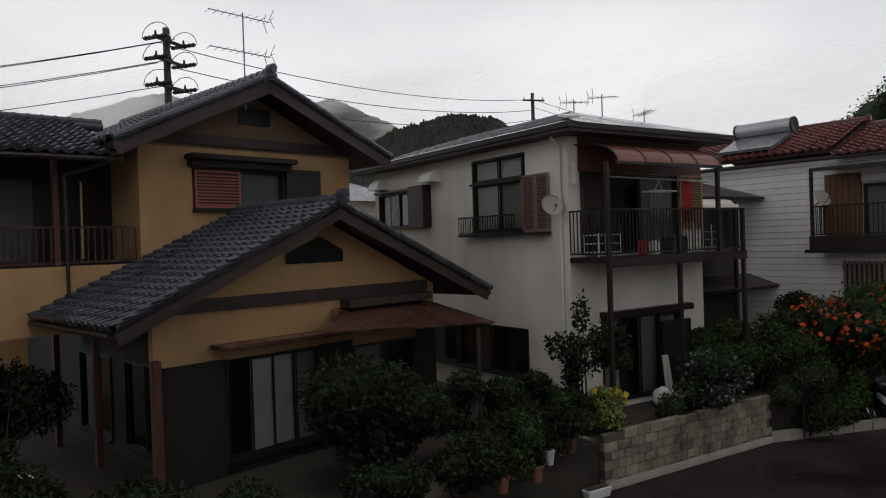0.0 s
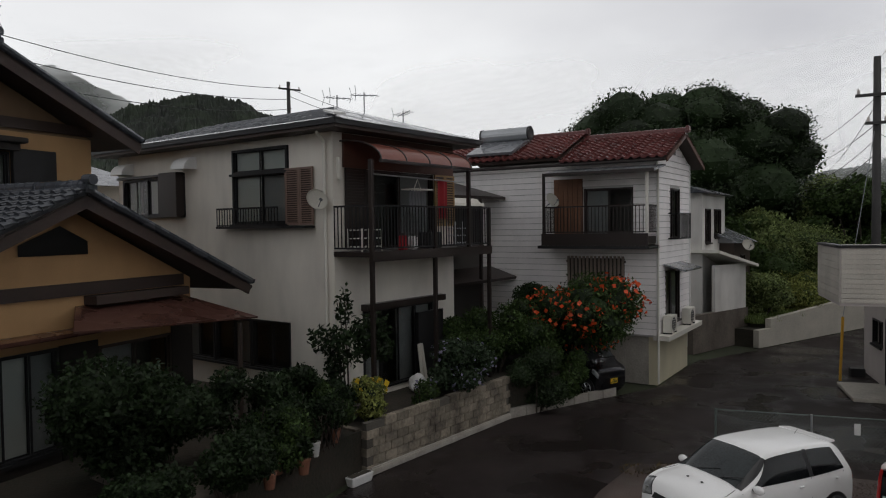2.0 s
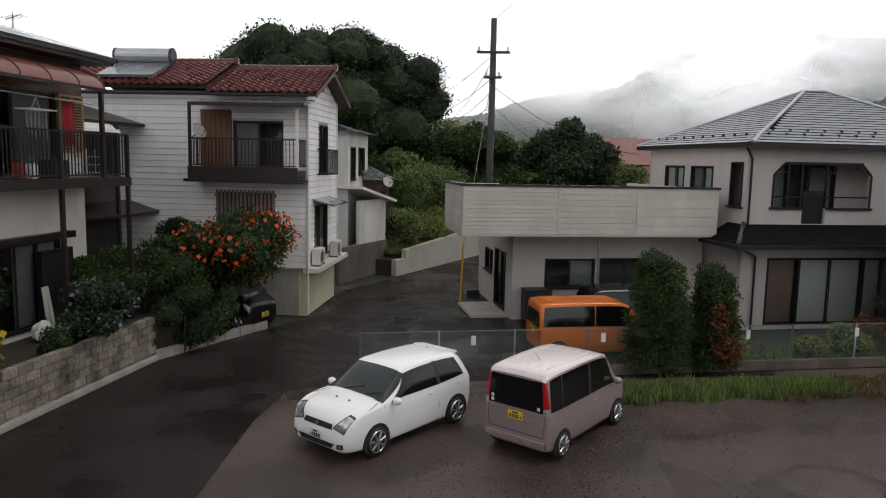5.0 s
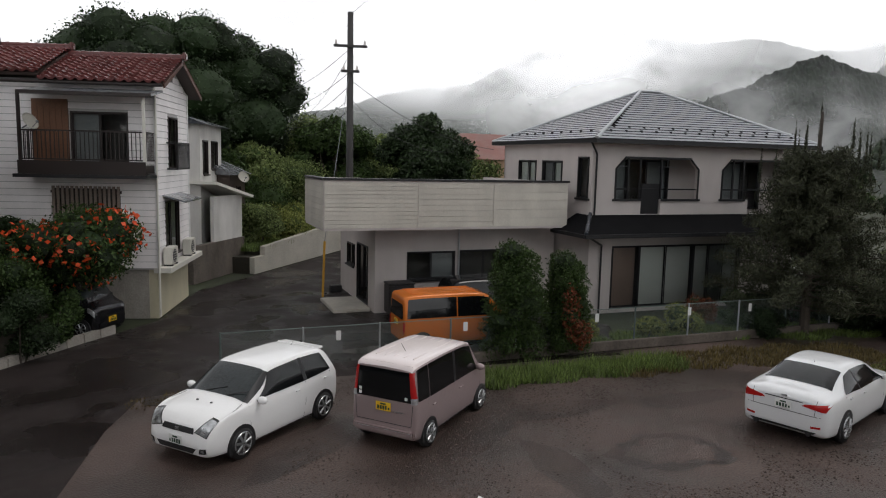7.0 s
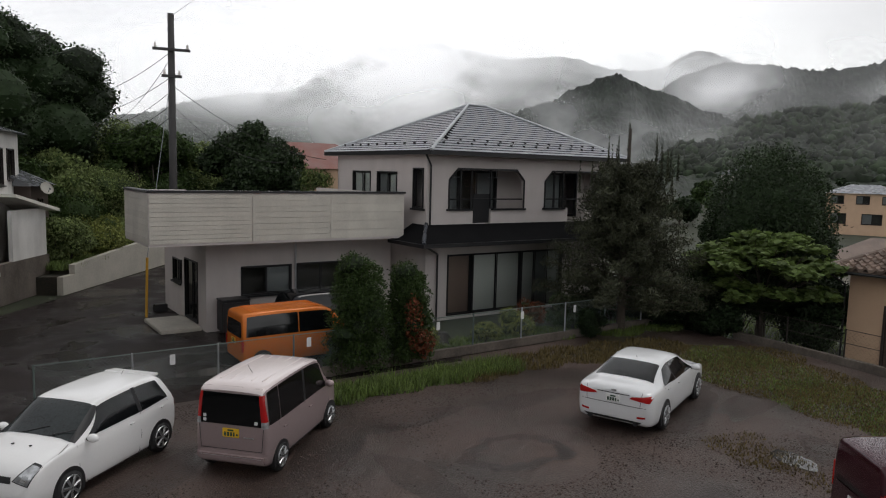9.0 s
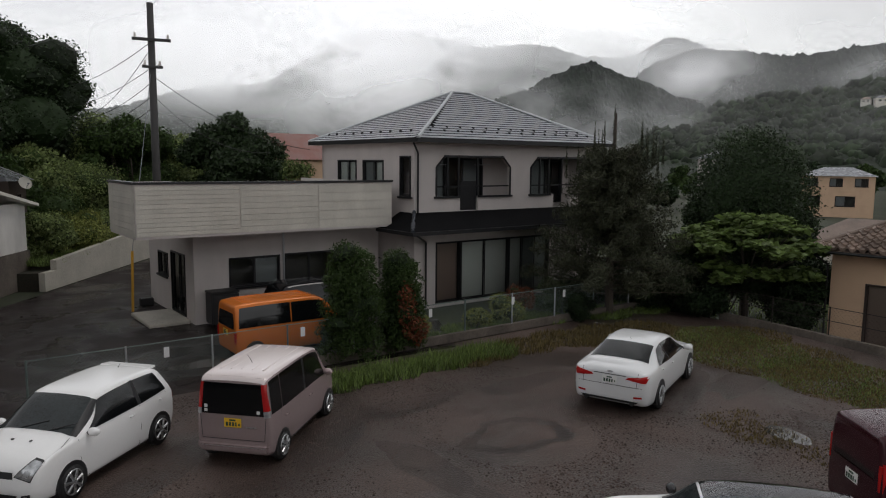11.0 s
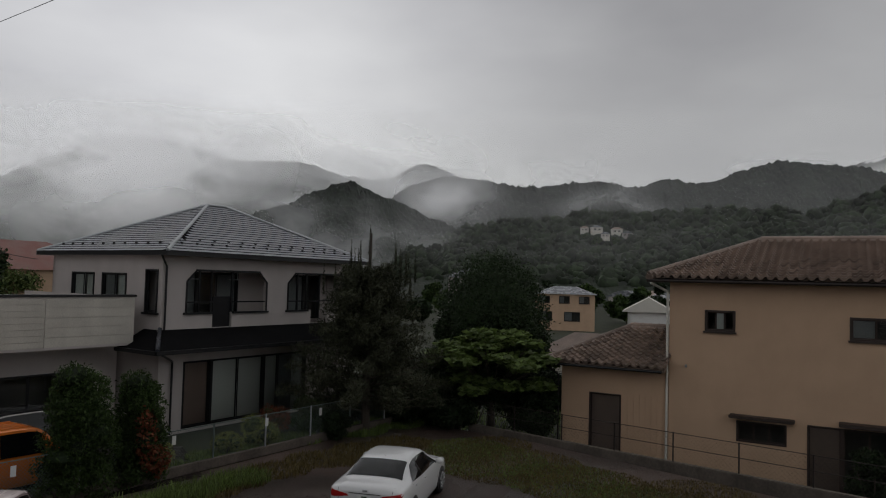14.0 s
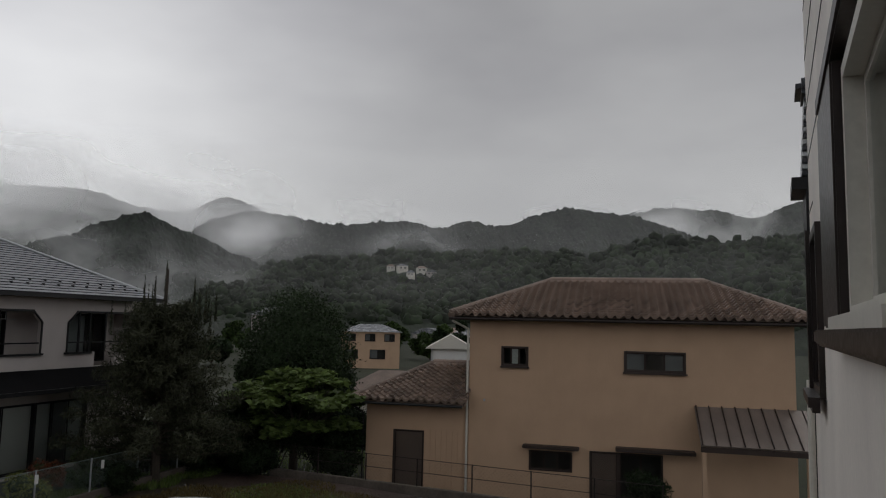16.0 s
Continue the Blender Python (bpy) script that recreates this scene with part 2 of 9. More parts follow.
LEAF_PINE = mat("pine_needle", (0.058, 0.064, 0.036), 0.6, var=0.5, isle=0.6, trans=0.15, bump=0, spec=0.25)
LEAF_RUST = mat("rust_brown_leaf", (0.17, 0.055, 0.025), 0.7, var=0.4, isle=0.5, trans=0.2, bump=0, spec=0.25)
GRASS = mat("wet_grass", (0.15, 0.215, 0.05), 0.6, var=0.4, isle=0.6, trans=0.3, bump=0)
GRASS_DRY = mat("straw_grass", (0.145, 0.11, 0.038), 0.7, var=0.4, isle=0.5, trans=0.3, bump=0)
FLOWER_ORANGE = mat("orange_petal", (0.80, 0.105, 0.025), 0.6, var=0.3, isle=0.35, trans=0.3, bump=0)
FLOWER_YELLOW = mat("yellow_petal", (0.75, 0.5, 0.03), 0.6, var=0.2, isle=0.2, trans=0.3, bump=0)
FLOWER_LILAC = mat("lilac_petal", (0.30, 0.28, 0.42), 0.6, var=0.3, isle=0.35, trans=0.3, bump=0)
WOODS = mat("forest_canopy", (0.022, 0.034, 0.018), 0.9, col2=(0.004, 0.007, 0.005), scale=0.03, fine=0.2, bump=0.0)
CANOPY = mat("mixed_canopy", (0.030, 0.046, 0.022), 0.9, col2=(0.006, 0.010, 0.006), scale=0.05, fine=0.5, isle=0.5, bump=0.0)
WOODS_MID = mat("hillside_canopy", (0.026, 0.036, 0.027), 0.95, col2=(0.006, 0.009, 0.008), scale=0.02, fine=0.13, bump=0.0)
WOODS_FAR = mat("far_forest_canopy", (0.026, 0.040, 0.026), 0.95, col2=(0.005, 0.009, 0.007), scale=0.012, fine=0.085, bump=0.0)
RUBBER = mat("tyre_rubber", (0.022, 0.022, 0.023), 0.75, var=0.3)
ALLOY = mat("alloy_wheel", (0.45, 0.46, 0.47), 0.3, 0.9, var=0.2, bump=0)
TRIM = mat("black_plastic_trim", (0.022, 0.022, 0.024), 0.5, var=0.2, bump=0.02)
CAR_WHITE = mat("white_car_paint", (0.90, 0.90, 0.90), 0.16, var=0.03, bump=0)
CAR_PEARL = mat("pearl_car_paint", (0.76, 0.77, 0.78), 0.14, 0.1, var=0.04, bump=0)
CAR_PINK = mat("rose_grey_car_paint", (0.40, 0.315, 0.315), 0.2, 0.35, var=0.06, bump=0)
CAR_ROOF = mat("pale_pink_roof_paint", (0.74, 0.66, 0.65), 0.18, 0.1, var=0.06, bump=0)
CAR_ORANGE = mat("orange_car_paint", (0.62, 0.17, 0.025), 0.18, 0.15, var=0.06, bump=0)
CAR_BLACK = mat("black_car_paint", (0.010, 0.010, 0.012), 0.12, var=0.1, bump=0)
CAR_MAROON = mat("maroon_car_paint", (0.045, 0.010, 0.016), 0.12, 0.2, var=0.1, bump=0)
LAMP_RED = mat("red_tail_lamp", (0.42, 0.012, 0.012), 0.12, var=0.2, bump=0)
LAMP_CLEAR = mat("clear_head_lamp", (0.70, 0.72, 0.74), 0.12, 0.5, var=0.7, fine=9, bump=0)
CAR_GLASS = mat("tinted_car_glass", (0.006, 0.007, 0.008), 0.04, var=0.3, scale=1.5, bump=0, spec=0.5)
CAR_SCREEN = mat("windscreen_glass", (0.030, 0.038, 0.040), 0.04, var=0.5, scale=2.2, bump=0, spec=0.5)
PLATE_WHITE = mat("white_number_plate", (0.75, 0.76, 0.74), 0.5, var=0.05, bump=0)
PLATE_YELLOW = mat("yellow_number_plate", (0.80, 0.50, 0.02), 0.5, var=0.05, bump=0)
PLATE_GREEN = mat("dark_green_print", (0.02, 0.06, 0.035), 0.6, var=0.1, bump=0)
YELLOW_PAINT = mat("yellow_guard_paint", (0.62, 0.33, 0.02), 0.5, var=0.3, bump=0.02)
TERRACOTTA = mat("terracotta", (0.24, 0.10, 0.06), 0.8, var=0.3)
CERAMIC = mat("white_insulator", (0.6, 0.6, 0.58), 0.3, var=0.1, bump=0)
KERB = mat("grimy_dark_concrete", (0.15, 0.125, 0.105), 0.9, var=0.6, streak=0.4, fine=14)
POLE = mat("dark_grey_pole", (0.040, 0.038, 0.038), 0.7, var=0.35)
ROOF_BLACK = mat("matt_black_roof_metal", (0.012, 0.012, 0.013), 0.95, var=0.3, spec=0.02)
SIDING_GAP = mat("siding_lap_shadow_board", (0.5, 0.49, 0.48), 0.8, var=0.2)
GLASS = glass_mat("window_glass")
SLAT_GREY = mat("grey_brown_slat", (0.26, 0.21, 0.18), 0.7, var=0.3)
SHOJI = mat("white_screen", (0.58, 0.57, 0.53), 0.9, var=0.08, streak=0.3)
MESH_GREEN = mat("green_coated_wire", (0.15, 0.19, 0.18), 0.5, 0.3, var=0.3, bump=0)


# ---- building helpers ----
def finish(bm, smooth=False):
    bmesh.ops.recalc_face_normals(bm, faces=bm.faces)
    if smooth:
        for f in bm.faces:
            f.smooth = True


def part(name, bm, material, parent=None, label="", smooth=False, keep=False):
    """Links a bmesh as one mesh object under a thing or a part."""
    if not keep:
        finish(bm, smooth)
    me = bpy.data.meshes.new(name)
    bm.to_mesh(me)
    bm.free()
    me.materials.append(material)
    ob = new(name, me)
    if parent:
        ob.parent = parent
    return tagged(ob, label)


def raw_part(name, verts, faces, material, parent=None, label="", kind=""):
    me = bpy.data.meshes.new(name)
    me.from_pydata(verts, [], faces)
    me.materials.append(material)
    ob = new(name, me)
    if parent:
        ob.parent = parent
    return tagged(ob, label, kind=kind)


def share(ob, name, parent, m):
    """A further piece on the mesh of ob, at the pose m under parent."""
    o = new(name, ob.data)
    o.parent = parent
    o.matrix_basis = m
    return o


def thing(name, m, label, category, group="", kind=""):
    ob = new(name)
    ob.matrix_basis = m
    ob.empty_display_size = 0.3
    return tagged(ob, label, category, group, kind)


def box(bm, x0, x1, y0, y1, z0, z1, bevel=0.0):
    x0, x1, y0, y1, z0, z1 = min(x0, x1), max(x0, x1), min(y0, y1), max(y0, y1), min(z0, z1), max(z0, z1)
    m = Matrix.LocRotScale(((x0 + x1) / 2, (y0 + y1) / 2, (z0 + z1) / 2), None, (x1 - x0, y1 - y0, z1 - z0))
    g = bmesh.ops.create_cube(bm, size=1, matrix=m)
    if bevel > 0:
        es = list({e for v in g["verts"] for e in v.link_edges})
        bmesh.ops.bevel(bm, geom=es, offset=bevel, segments=2, affect="EDGES")


def rod(bm, a, b, r, r2=None, seg=8):
    a, b = Vector(a), Vector(b)
    d = b - a
    m = Matrix.Translation((a + b) / 2) @ d.to_track_quat("Z", "Y").to_matrix().to_4x4()
    bmesh.ops.create_cone(bm, cap_ends=True, segments=seg, radius1=r, radius2=r if r2 is None else r2, depth=d.length, matrix=m)


def prism(bm, pts, z0, z1):
    """Upright prism on a polygon in plan."""
    lo = [bm.verts.new((x, y, z0)) for x, y in pts]
    hi = [bm.verts.new((x, y, z1)) for x, y in pts]
    bm.faces.new(lo[::-1])
    bm.faces.new(hi)
    for i in range(len(pts)):
        j = (i + 1) % len(pts)
        bm.faces.new((lo[i], lo[j], hi[j], hi[i]))


def slab(bm, quad, t):
    """A plate of thickness t below four corners."""
    a = [bm.verts.new(p) for p in quad]
    n = (Vector(quad[1]) - Vector(quad[0])).cross(Vector(quad[-1]) - Vector(quad[0])).normalized()
    if n.z < 0:
        n = -n
    b = [bm.verts.new(Vector(p) - n * t) for p in quad]
    bm.faces.new(a)
    bm.faces.new(b[::-1])
    for i in range(len(quad)):
        j = (i + 1) % len(quad)
        bm.faces.new((a[i], b[i], b[j], a[j]))


class Side:
    """One face of a house: u along it, o outwards, z up."""

    def __init__(self, house, kind, at=0.0):
        self.house, self.kind, self.at = house, kind, at

    def box(self, bm, u0, u1, o0, o1, z0, z1, bevel=0.0):
        if self.kind == "front":
            box(bm, u0, u1, self.at - o1, self.at - o0, z0, z1, bevel)
        elif self.kind == "left":
            box(bm, self.at - o1, self.at - o0, u0, u1, z0, z1, bevel)
        elif self.kind == "right":
            box(bm, self.at + o0, self.at + o1, u0, u1, z0, z1, bevel)
        else:
            box(bm, u0, u1, self.at + o0, self.at + o1, z0, z1, bevel)

    def pt(self, u, o, z):
        if self.kind == "front":
            return (u, self.at - o, z)
        if self.kind == "left":
            return (self.at - o, u, z)
        if self.kind == "right":
            return (self.at + o, u, z)
        return (u, self.at + o, z)

    def wall(self, name, u0, u1, z0, z1, material, holes=(), t=0.16, label=""):
        bm = bmesh.new()
        us = sorted({u0, u1, *[min(max(h[i], u0), u1) for h in holes for i in (0, 1)]})
        zs = sorted({z0, z1, *[min(max(h[i], z0), z1) for h in holes for i in (2, 3)]})
        grid = {}

        def vert(i, j, o):
            if (i, j, o) not in grid:
                grid[i, j, o] = bm.verts.new(self.pt(us[i], o, zs[j]))
            return grid[i, j, o]

        solid = {(i, j) for i in range(len(us) - 1) for j in range(len(zs) - 1)
                 if not any(h[0] < (us[i] + us[i + 1]) / 2 < h[1] and h[2] < (zs[j] + zs[j + 1]) / 2 < h[3] for h in holes)}
        for i, j in solid:
            for o in (0, -t):
                bm.faces.new((vert(i, j, o), vert(i + 1, j, o), vert(i + 1, j + 1, o), vert(i, j + 1, o)))
            for di, dj, p, q in ((-1, 0, (i, j), (i, j + 1)), (1, 0, (i + 1, j), (i + 1, j + 1)), (0, -1, (i, j), (i + 1, j)), (0, 1, (i, j + 1), (i + 1, j + 1))):
                if (i + di, j + dj) not in solid:
                    bm.faces.new((vert(*p, 0), vert(*q, 0), vert(*q, -t), vert(*p, -t)))
        return part(name, bm, material, self.house, label)

    def block(self, name, u0, u1, o0, o1, z0, z1, material, parent=None, label="", bevel=0.0):
        bm = bmesh.new()
        self.box(bm, u0, u1, o0, o1, z0, z1, bevel)
        return part(name, bm, material, parent or self.house, label)

    def window(self, u0, u1, z0, z1, frame=METAL_BROWN, panes=2, back=DIM_SHADE, fill=(), sill=True, fw=0.05, name="window", label=""):
        """A sliding window in an opening: outer frame, panes in their sashes, what hangs behind, a sill."""
        bm = bmesh.new()
        self.box(bm, u0, u0 + fw, -0.12, 0.035, z0, z1)
        self.box(bm, u1 - fw, u1, -0.12, 0.035, z0, z1)
        self.box(bm, u0 + fw, u1 - fw, -0.12, 0.035, z1 - fw, z1)
        self.box(bm, u0 + fw, u1 - fw, -0.12, 0.035, z0, z0 + fw)
        w = part(name, bm, frame, self.house, label)
        step = (u1 - u0 - 2 * fw) / panes
        for i in range(panes):
            a, b = u0 + fw + i * step, u0 + fw + (i + 1) * step
            o = -0.03 if i % 2 else -0.07
            s = 0.032
            bm = bmesh.new()
            self.box(bm, a, a + s, o - 0.025, o, z0 + fw, z1 - fw)
            self.box(bm, b - s, b, o - 0.025, o, z0 + fw, z1 - fw)
            self.box(bm, a + s, b - s, o - 0.025, o, z1 - fw - s, z1 - fw)
            self.box(bm, a + s, b - s, o - 0.025, o, z0 + fw, z0 + fw + s)
            part("sash", bm, frame, w)
            bm = bmesh.new()
            q = [bm.verts.new(self.pt(u, o - 0.012, z)) for u, z in ((a + s, z0 + fw + s), (b - s, z0 + fw + s), (b - s, z1 - fw - s), (a + s, z1 - fw - s))]
            bm.faces.new(q if self.kind in ("front", "right") else q[::-1])
            p = part("pane", bm, GLASS, w, keep=True)
            p.visible_shadow = False
            f = fill[i] if i < len(fill) else None
            if f:
                self.block("curtain", a + 0.01, b - 0.01, o - 0.09, o - 0.075, z0 + fw, z1 - fw, f, w)
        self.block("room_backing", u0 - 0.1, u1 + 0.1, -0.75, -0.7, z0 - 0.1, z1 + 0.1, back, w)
        if sill:
            self.block("sill", u0 - 0.04, u1 + 0.04, 0.036, 0.10, z0 - 0.05, z0 + 0.012, frame, w)
        return w

    def louvre(self, name, u0, u1, z0, z1, o, material, parent=None, pitch=0.06, label=""):
        bm = bmesh.new()
        self.box(bm, u0, u0 + 0.045, o, o + 0.045, z0, z1)
        self.box(bm, u1 - 0.045, u1, o, o + 0.045, z0, z1)
        self.box(bm, u0 + 0.045, u1 - 0.045, o, o + 0.045, z1 - 0.05, z1)
        self.box(bm, u0 + 0.045, u1 - 0.045, o, o + 0.045, z0, z0 + 0.05)
        fr = part(name, bm, material, parent or self.house, label)
        self.block("back_panel", u0 + 0.045, u1 - 0.045, o, o + 0.012, z0 + 0.05, z1 - 0.05, WOOD_DARK, fr)
        z = z0 + 0.06
        first = None
        while z < z1 - 0.08:
            if first is None:
                first = self.block("slat", u0 + 0.046, u1 - 0.046, o + 0.013, o + 0.05, z, z + pitch * 0.42, material, fr)
                z_first = z
            else:
                share(first, "slat", fr, Matrix.Translation((0, 0, z - z_first)))
            z += pitch
        return fr

    def railing(self, name, u0, u1, o, z0, z1, material, gap=0.12, bar=0.022, parent=None, label=""):
        bm = bmesh.new()
        self.box(bm, u0, u1, o - 0.025, o + 0.025, z1 - 0.045, z1)
        rail = part(name, bm, material, parent or self.house, label)
        bm = bmesh.new()
        self.box(bm, u0, u1, o - 0.02, o + 0.02, z0, z0 + 0.04)
        part("bottom_rail", bm, material, rail)
        n = max(1, round((u1 - u0) / gap))
        first = None
        for i in range(n + 1):
            u = u0 + (u1 - u0) * i / n
            if first is None:
                first = self.block("baluster", u - bar / 2, u + bar / 2, o - bar / 2, o + bar / 2, z0 + 0.041, z1 - 0.046, material, rail)
            else:
                a, b = Vector(self.pt(u, 0, 0)), Vector(self.pt(u0, 0, 0))
                share(first, "baluster", rail, Matrix.Translation(a - b))
        return rail


def tile_mesh(material, pu=0.27, pv=0.25, wave=0.035, name="roof_tile", lip=0.045):
    """One interlocking pantile: a wave across, lifted at its lower lip."""
    prof = [(0.0, 0.45), (0.12, 0.1), (0.32, 0.0), (0.52, 0.15), (0.68, 0.75), (0.84, 1.0), (1.0, 0.6)]
    vs, fs = [], []
    for row, (v, lift) in enumerate(((0.0, -0.02), (0.0, lip), (pv * 1.12, 0.0))):
        for u, h in prof:
            vs.append((u * pu, v, h * wave + lift))
    w = len(prof)
    for r in range(2):
        for i in range(w - 1):
            fs.append((r * w + i, r * w + i + 1, (r + 1) * w + i + 1, (r + 1) * w + i))
    me = bpy.data.meshes.new(name)
    me.from_pydata(vs, [], fs)
    me.materials.append(material)
    return me


def slate_mesh(material, pu=0.9, pv=0.24, name="roof_slate"):
    """One flat slate, its lower edge lifted, with an open joint above for a dark shadow line."""
    bm = bmesh.new()
    box(bm, 0.003, pu - 0.006, 0.0, pv * 0.86, 0.0, 0.012)
    for v in bm.verts:
        v.co.z += 0.03 if v.co.y < pv * 0.5 else 0.008
    me = bpy.data.meshes.new(name)
    bm.to_mesh(me)
    bm.free()
    me.materials.append(material)
    return me


def tiled(parent, me, origin, u, v, width, inside, pu, pv, rows, singles=300, name="roof_tile", stagger=False):
    """Lays tiles up a slope from its eave; inside(a, b) tells whether a spot of the slope is tiled."""
    u, v = Vector(u).normalized(), Vector(v).normalized()
    n = u.cross(v)
    if n.z < 0:
        n = -n
    rot = Matrix((u, v, n)).transposed().to_4x4()
    base = np.array([x.co[:] for x in me.vertices])
    polys = [tuple(p.vertices) for p in me.polygons]
    vs, fs, made = [], [], 0
    for j in range(rows):
        for i in range(-1, int(width / pu) + 2):
            a, b = (i + (0.5 if stagger and j % 2 else 0)) * pu, j * pv
            if not inside(a + pu / 2, b + pv / 2):
                continue
            jig = random.uniform(-0.003, 0.003)
            m = Matrix.Translation(Vector(origin) + u * a + v * b + n * (0.012 + jig)) @ rot
            if made < singles:
                ob = new(name, me)
                ob.parent = parent
                ob.matrix_basis = m
                made += 1
            else:
                k = len(vs)
                q = np.array(m)
                vs.extend((base @ q[:3, :3].T + q[:3, 3]).tolist())
                fs.extend(tuple(c + k for c in f) for f in polys)
    if vs:
        raw_part("further_tiles", vs, fs, me.materials[0], parent, kind="stuff")


def ridge_cap(name, a, b, material, parent, r=0.11, knobs=True):
    a, b = Vector(a), Vector(b)
    bm = bmesh.new()
    rod(bm, a, b, r, seg=10)
    d = (b - a).normalized()
    side = d.cross(Vector((0, 0, 1))).normalized()
    for s in (-1, 1):
        rod(bm, a + side * s * r * 0.75 - Vector((0, 0, r * 0.8)), b + side * s * r * 0.75 - Vector((0, 0, r * 0.8)), r * 0.8, seg=8)
    if knobs:
        L = (b - a).length
        k = int(L / 0.28)
        for i in range(k):
            p = a + d * (i + 0.5) * L / max(k, 1)
            rod(bm, p - d * 0.03, p + d * 0.03, r * 1.12, seg=10)
    return part(name, bm, material, parent, smooth=False)


def leaves(n, blobs, size, flat=0.0, shell=0.55, rng=None, aspect=0.55, droop=0.0):
    """n folded leaf blades spread through ellipsoid clumps (x, y, z, rx, ry, rz)."""
    rng = rng or np.random.default_rng(7)
    bl = np.array(blobs, float)
    w = (bl[:, 3] * bl[:, 4] + bl[:, 4] * bl[:, 5] + bl[:, 3] * bl[:, 5])
    pick = rng.choice(len(bl), n, p=w / w.sum())
    d = rng.normal(size=(n, 3))
    d /= np.linalg.norm(d, axis=1, keepdims=True)
    rad = (shell + (1 - shell) * rng.random(n) ** 0.6) * (1 + 0.09 * rng.normal(size=n))
    c = bl[pick, :3] + d * bl[pick, 3:] * rad[:, None]
    a = rng.normal(size=(n, 3)) + d * 0.3
    a[:, 2] = a[:, 2] * (1 - flat) - droop
    a /= np.linalg.norm(a, axis=1, keepdims=True)
    nn = rng.normal(size=(n, 3)) + d * 0.8 + np.array([0, 0, 0.6 + flat * 2])
    b = np.cross(nn, a)
    b /= np.linalg.norm(b, axis=1, keepdims=True)
    up = np.cross(a, b)
    s = size * (0.6 + 0.8 * rng.random(n))[:, None]
    p0 = c - a * s * 0.5
    p2 = c + a * s * 0.5
    p1 = c + b * s * aspect * 0.5 + up * s * 0.08
    p3 = c - b * s * aspect * 0.5 + up * s * 0.08
    v = np.stack([p0, p1, p2, p3], 1).reshape(-1, 3)
    f = np.arange(4 * n).reshape(n, 4)
    return v, f


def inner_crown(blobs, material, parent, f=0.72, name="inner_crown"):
    """One lumpy mesh inside the outer leaves, added as the dark shade between them."""
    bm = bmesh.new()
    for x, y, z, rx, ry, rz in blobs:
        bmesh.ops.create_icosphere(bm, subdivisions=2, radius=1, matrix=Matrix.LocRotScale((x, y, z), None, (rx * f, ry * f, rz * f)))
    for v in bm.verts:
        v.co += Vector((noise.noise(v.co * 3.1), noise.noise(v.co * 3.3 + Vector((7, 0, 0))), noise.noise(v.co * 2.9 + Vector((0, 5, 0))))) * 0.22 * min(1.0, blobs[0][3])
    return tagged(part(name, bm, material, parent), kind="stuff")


def leaf_part(name, v, f, material, parent, label="", kind=""):
    me = bpy.data.meshes.new(name)
    me.vertices.add(len(v))
    me.vertices.foreach_set("co", np.ascontiguousarray(v, dtype=np.float32).ravel())
    me.loops.add(f.size)
    me.loops.foreach_set("vertex_index", np.ascontiguousarray(f, dtype=np.int32).ravel())
    me.polygons.add(len(f))
    me.polygons.foreach_set("loop_start", np.arange(0, f.size, f.shape[1], dtype=np.int32))
    me.polygons.foreach_set("loop_total", np.full(len(f), f.shape[1], dtype=np.int32))
    me.update(calc_edges=True)
    me.materials.append(material)
    ob = new(name, me)
    if parent:
        ob.parent = parent
    return tagged(ob, label, kind=kind)


def tube(bm, pts, r, seg=6):
    """A bent round bar through points, in one piece."""
    pts = [Vector(p) for p in pts]
    rings = []
    for i, p in enumerate(pts):
        d = (pts[min(i + 1, len(pts) - 1)] - pts[max(i - 1, 0)]).normalized()
        a = d.cross(Vector((0, 0, 1)) if abs(d.z) < 0.9 else Vector((1, 0, 0))).normalized()
        b = d.cross(a)
        rings.append([bm.verts.new(p + (a * math.cos(2 * math.pi * k / seg) + b * math.sin(2 * math.pi * k / seg)) * r) for k in range(seg)])
    for g, h in zip(rings, rings[1:]):
        for k in range(seg):
            j = (k + 1) % seg
            bm.faces.new((g[k], g[j], h[j], h[k]))
    bm.faces.new(rings[0][::-1])
    bm.faces.new(rings[-1])


def branch_mesh(bm, start, tips, r0, wob=0.15, rng=None):
    """Tapered limbs from a start to each tip, each in three bends."""
    rng = rng or np.random.default_rng(3)
    for tip in tips:
        a, t = Vector(start), Vector(tip)
        prev, L = a, (t - a).length
        for i in range(1, 4):
            q = a.lerp(t, i / 3) + Vector(rng.normal(size=3) * wob * L * 0.2 * (1 if i < 3 else 0)) + Vector((0, 0, 0.12 * L * math.sin(math.pi * i / 3)))
            rod(bm, prev, q, r0 * (1 - (i - 1) * 0.3), r0 * (1 - i * 0.3), seg=6)
            prev = q


# ---- ground ----
def ground_height(x, y):
    """Level by the lot and the road, lower behind the far fence and towards the valley."""
    s = (x - 19.5) * 0.66 + (-7.0 - y) * 0.75
    drop = -1.15 * min(1, max(0, (s + 0.3) / 0.8))
    r = math.hypot(x, y)
    far = -min(1, max(0, (r - 60) / 200)) * 2.0 if y < 5 else min(1, max(0, (r - 45) / 120)) * 3.0
    return drop + far


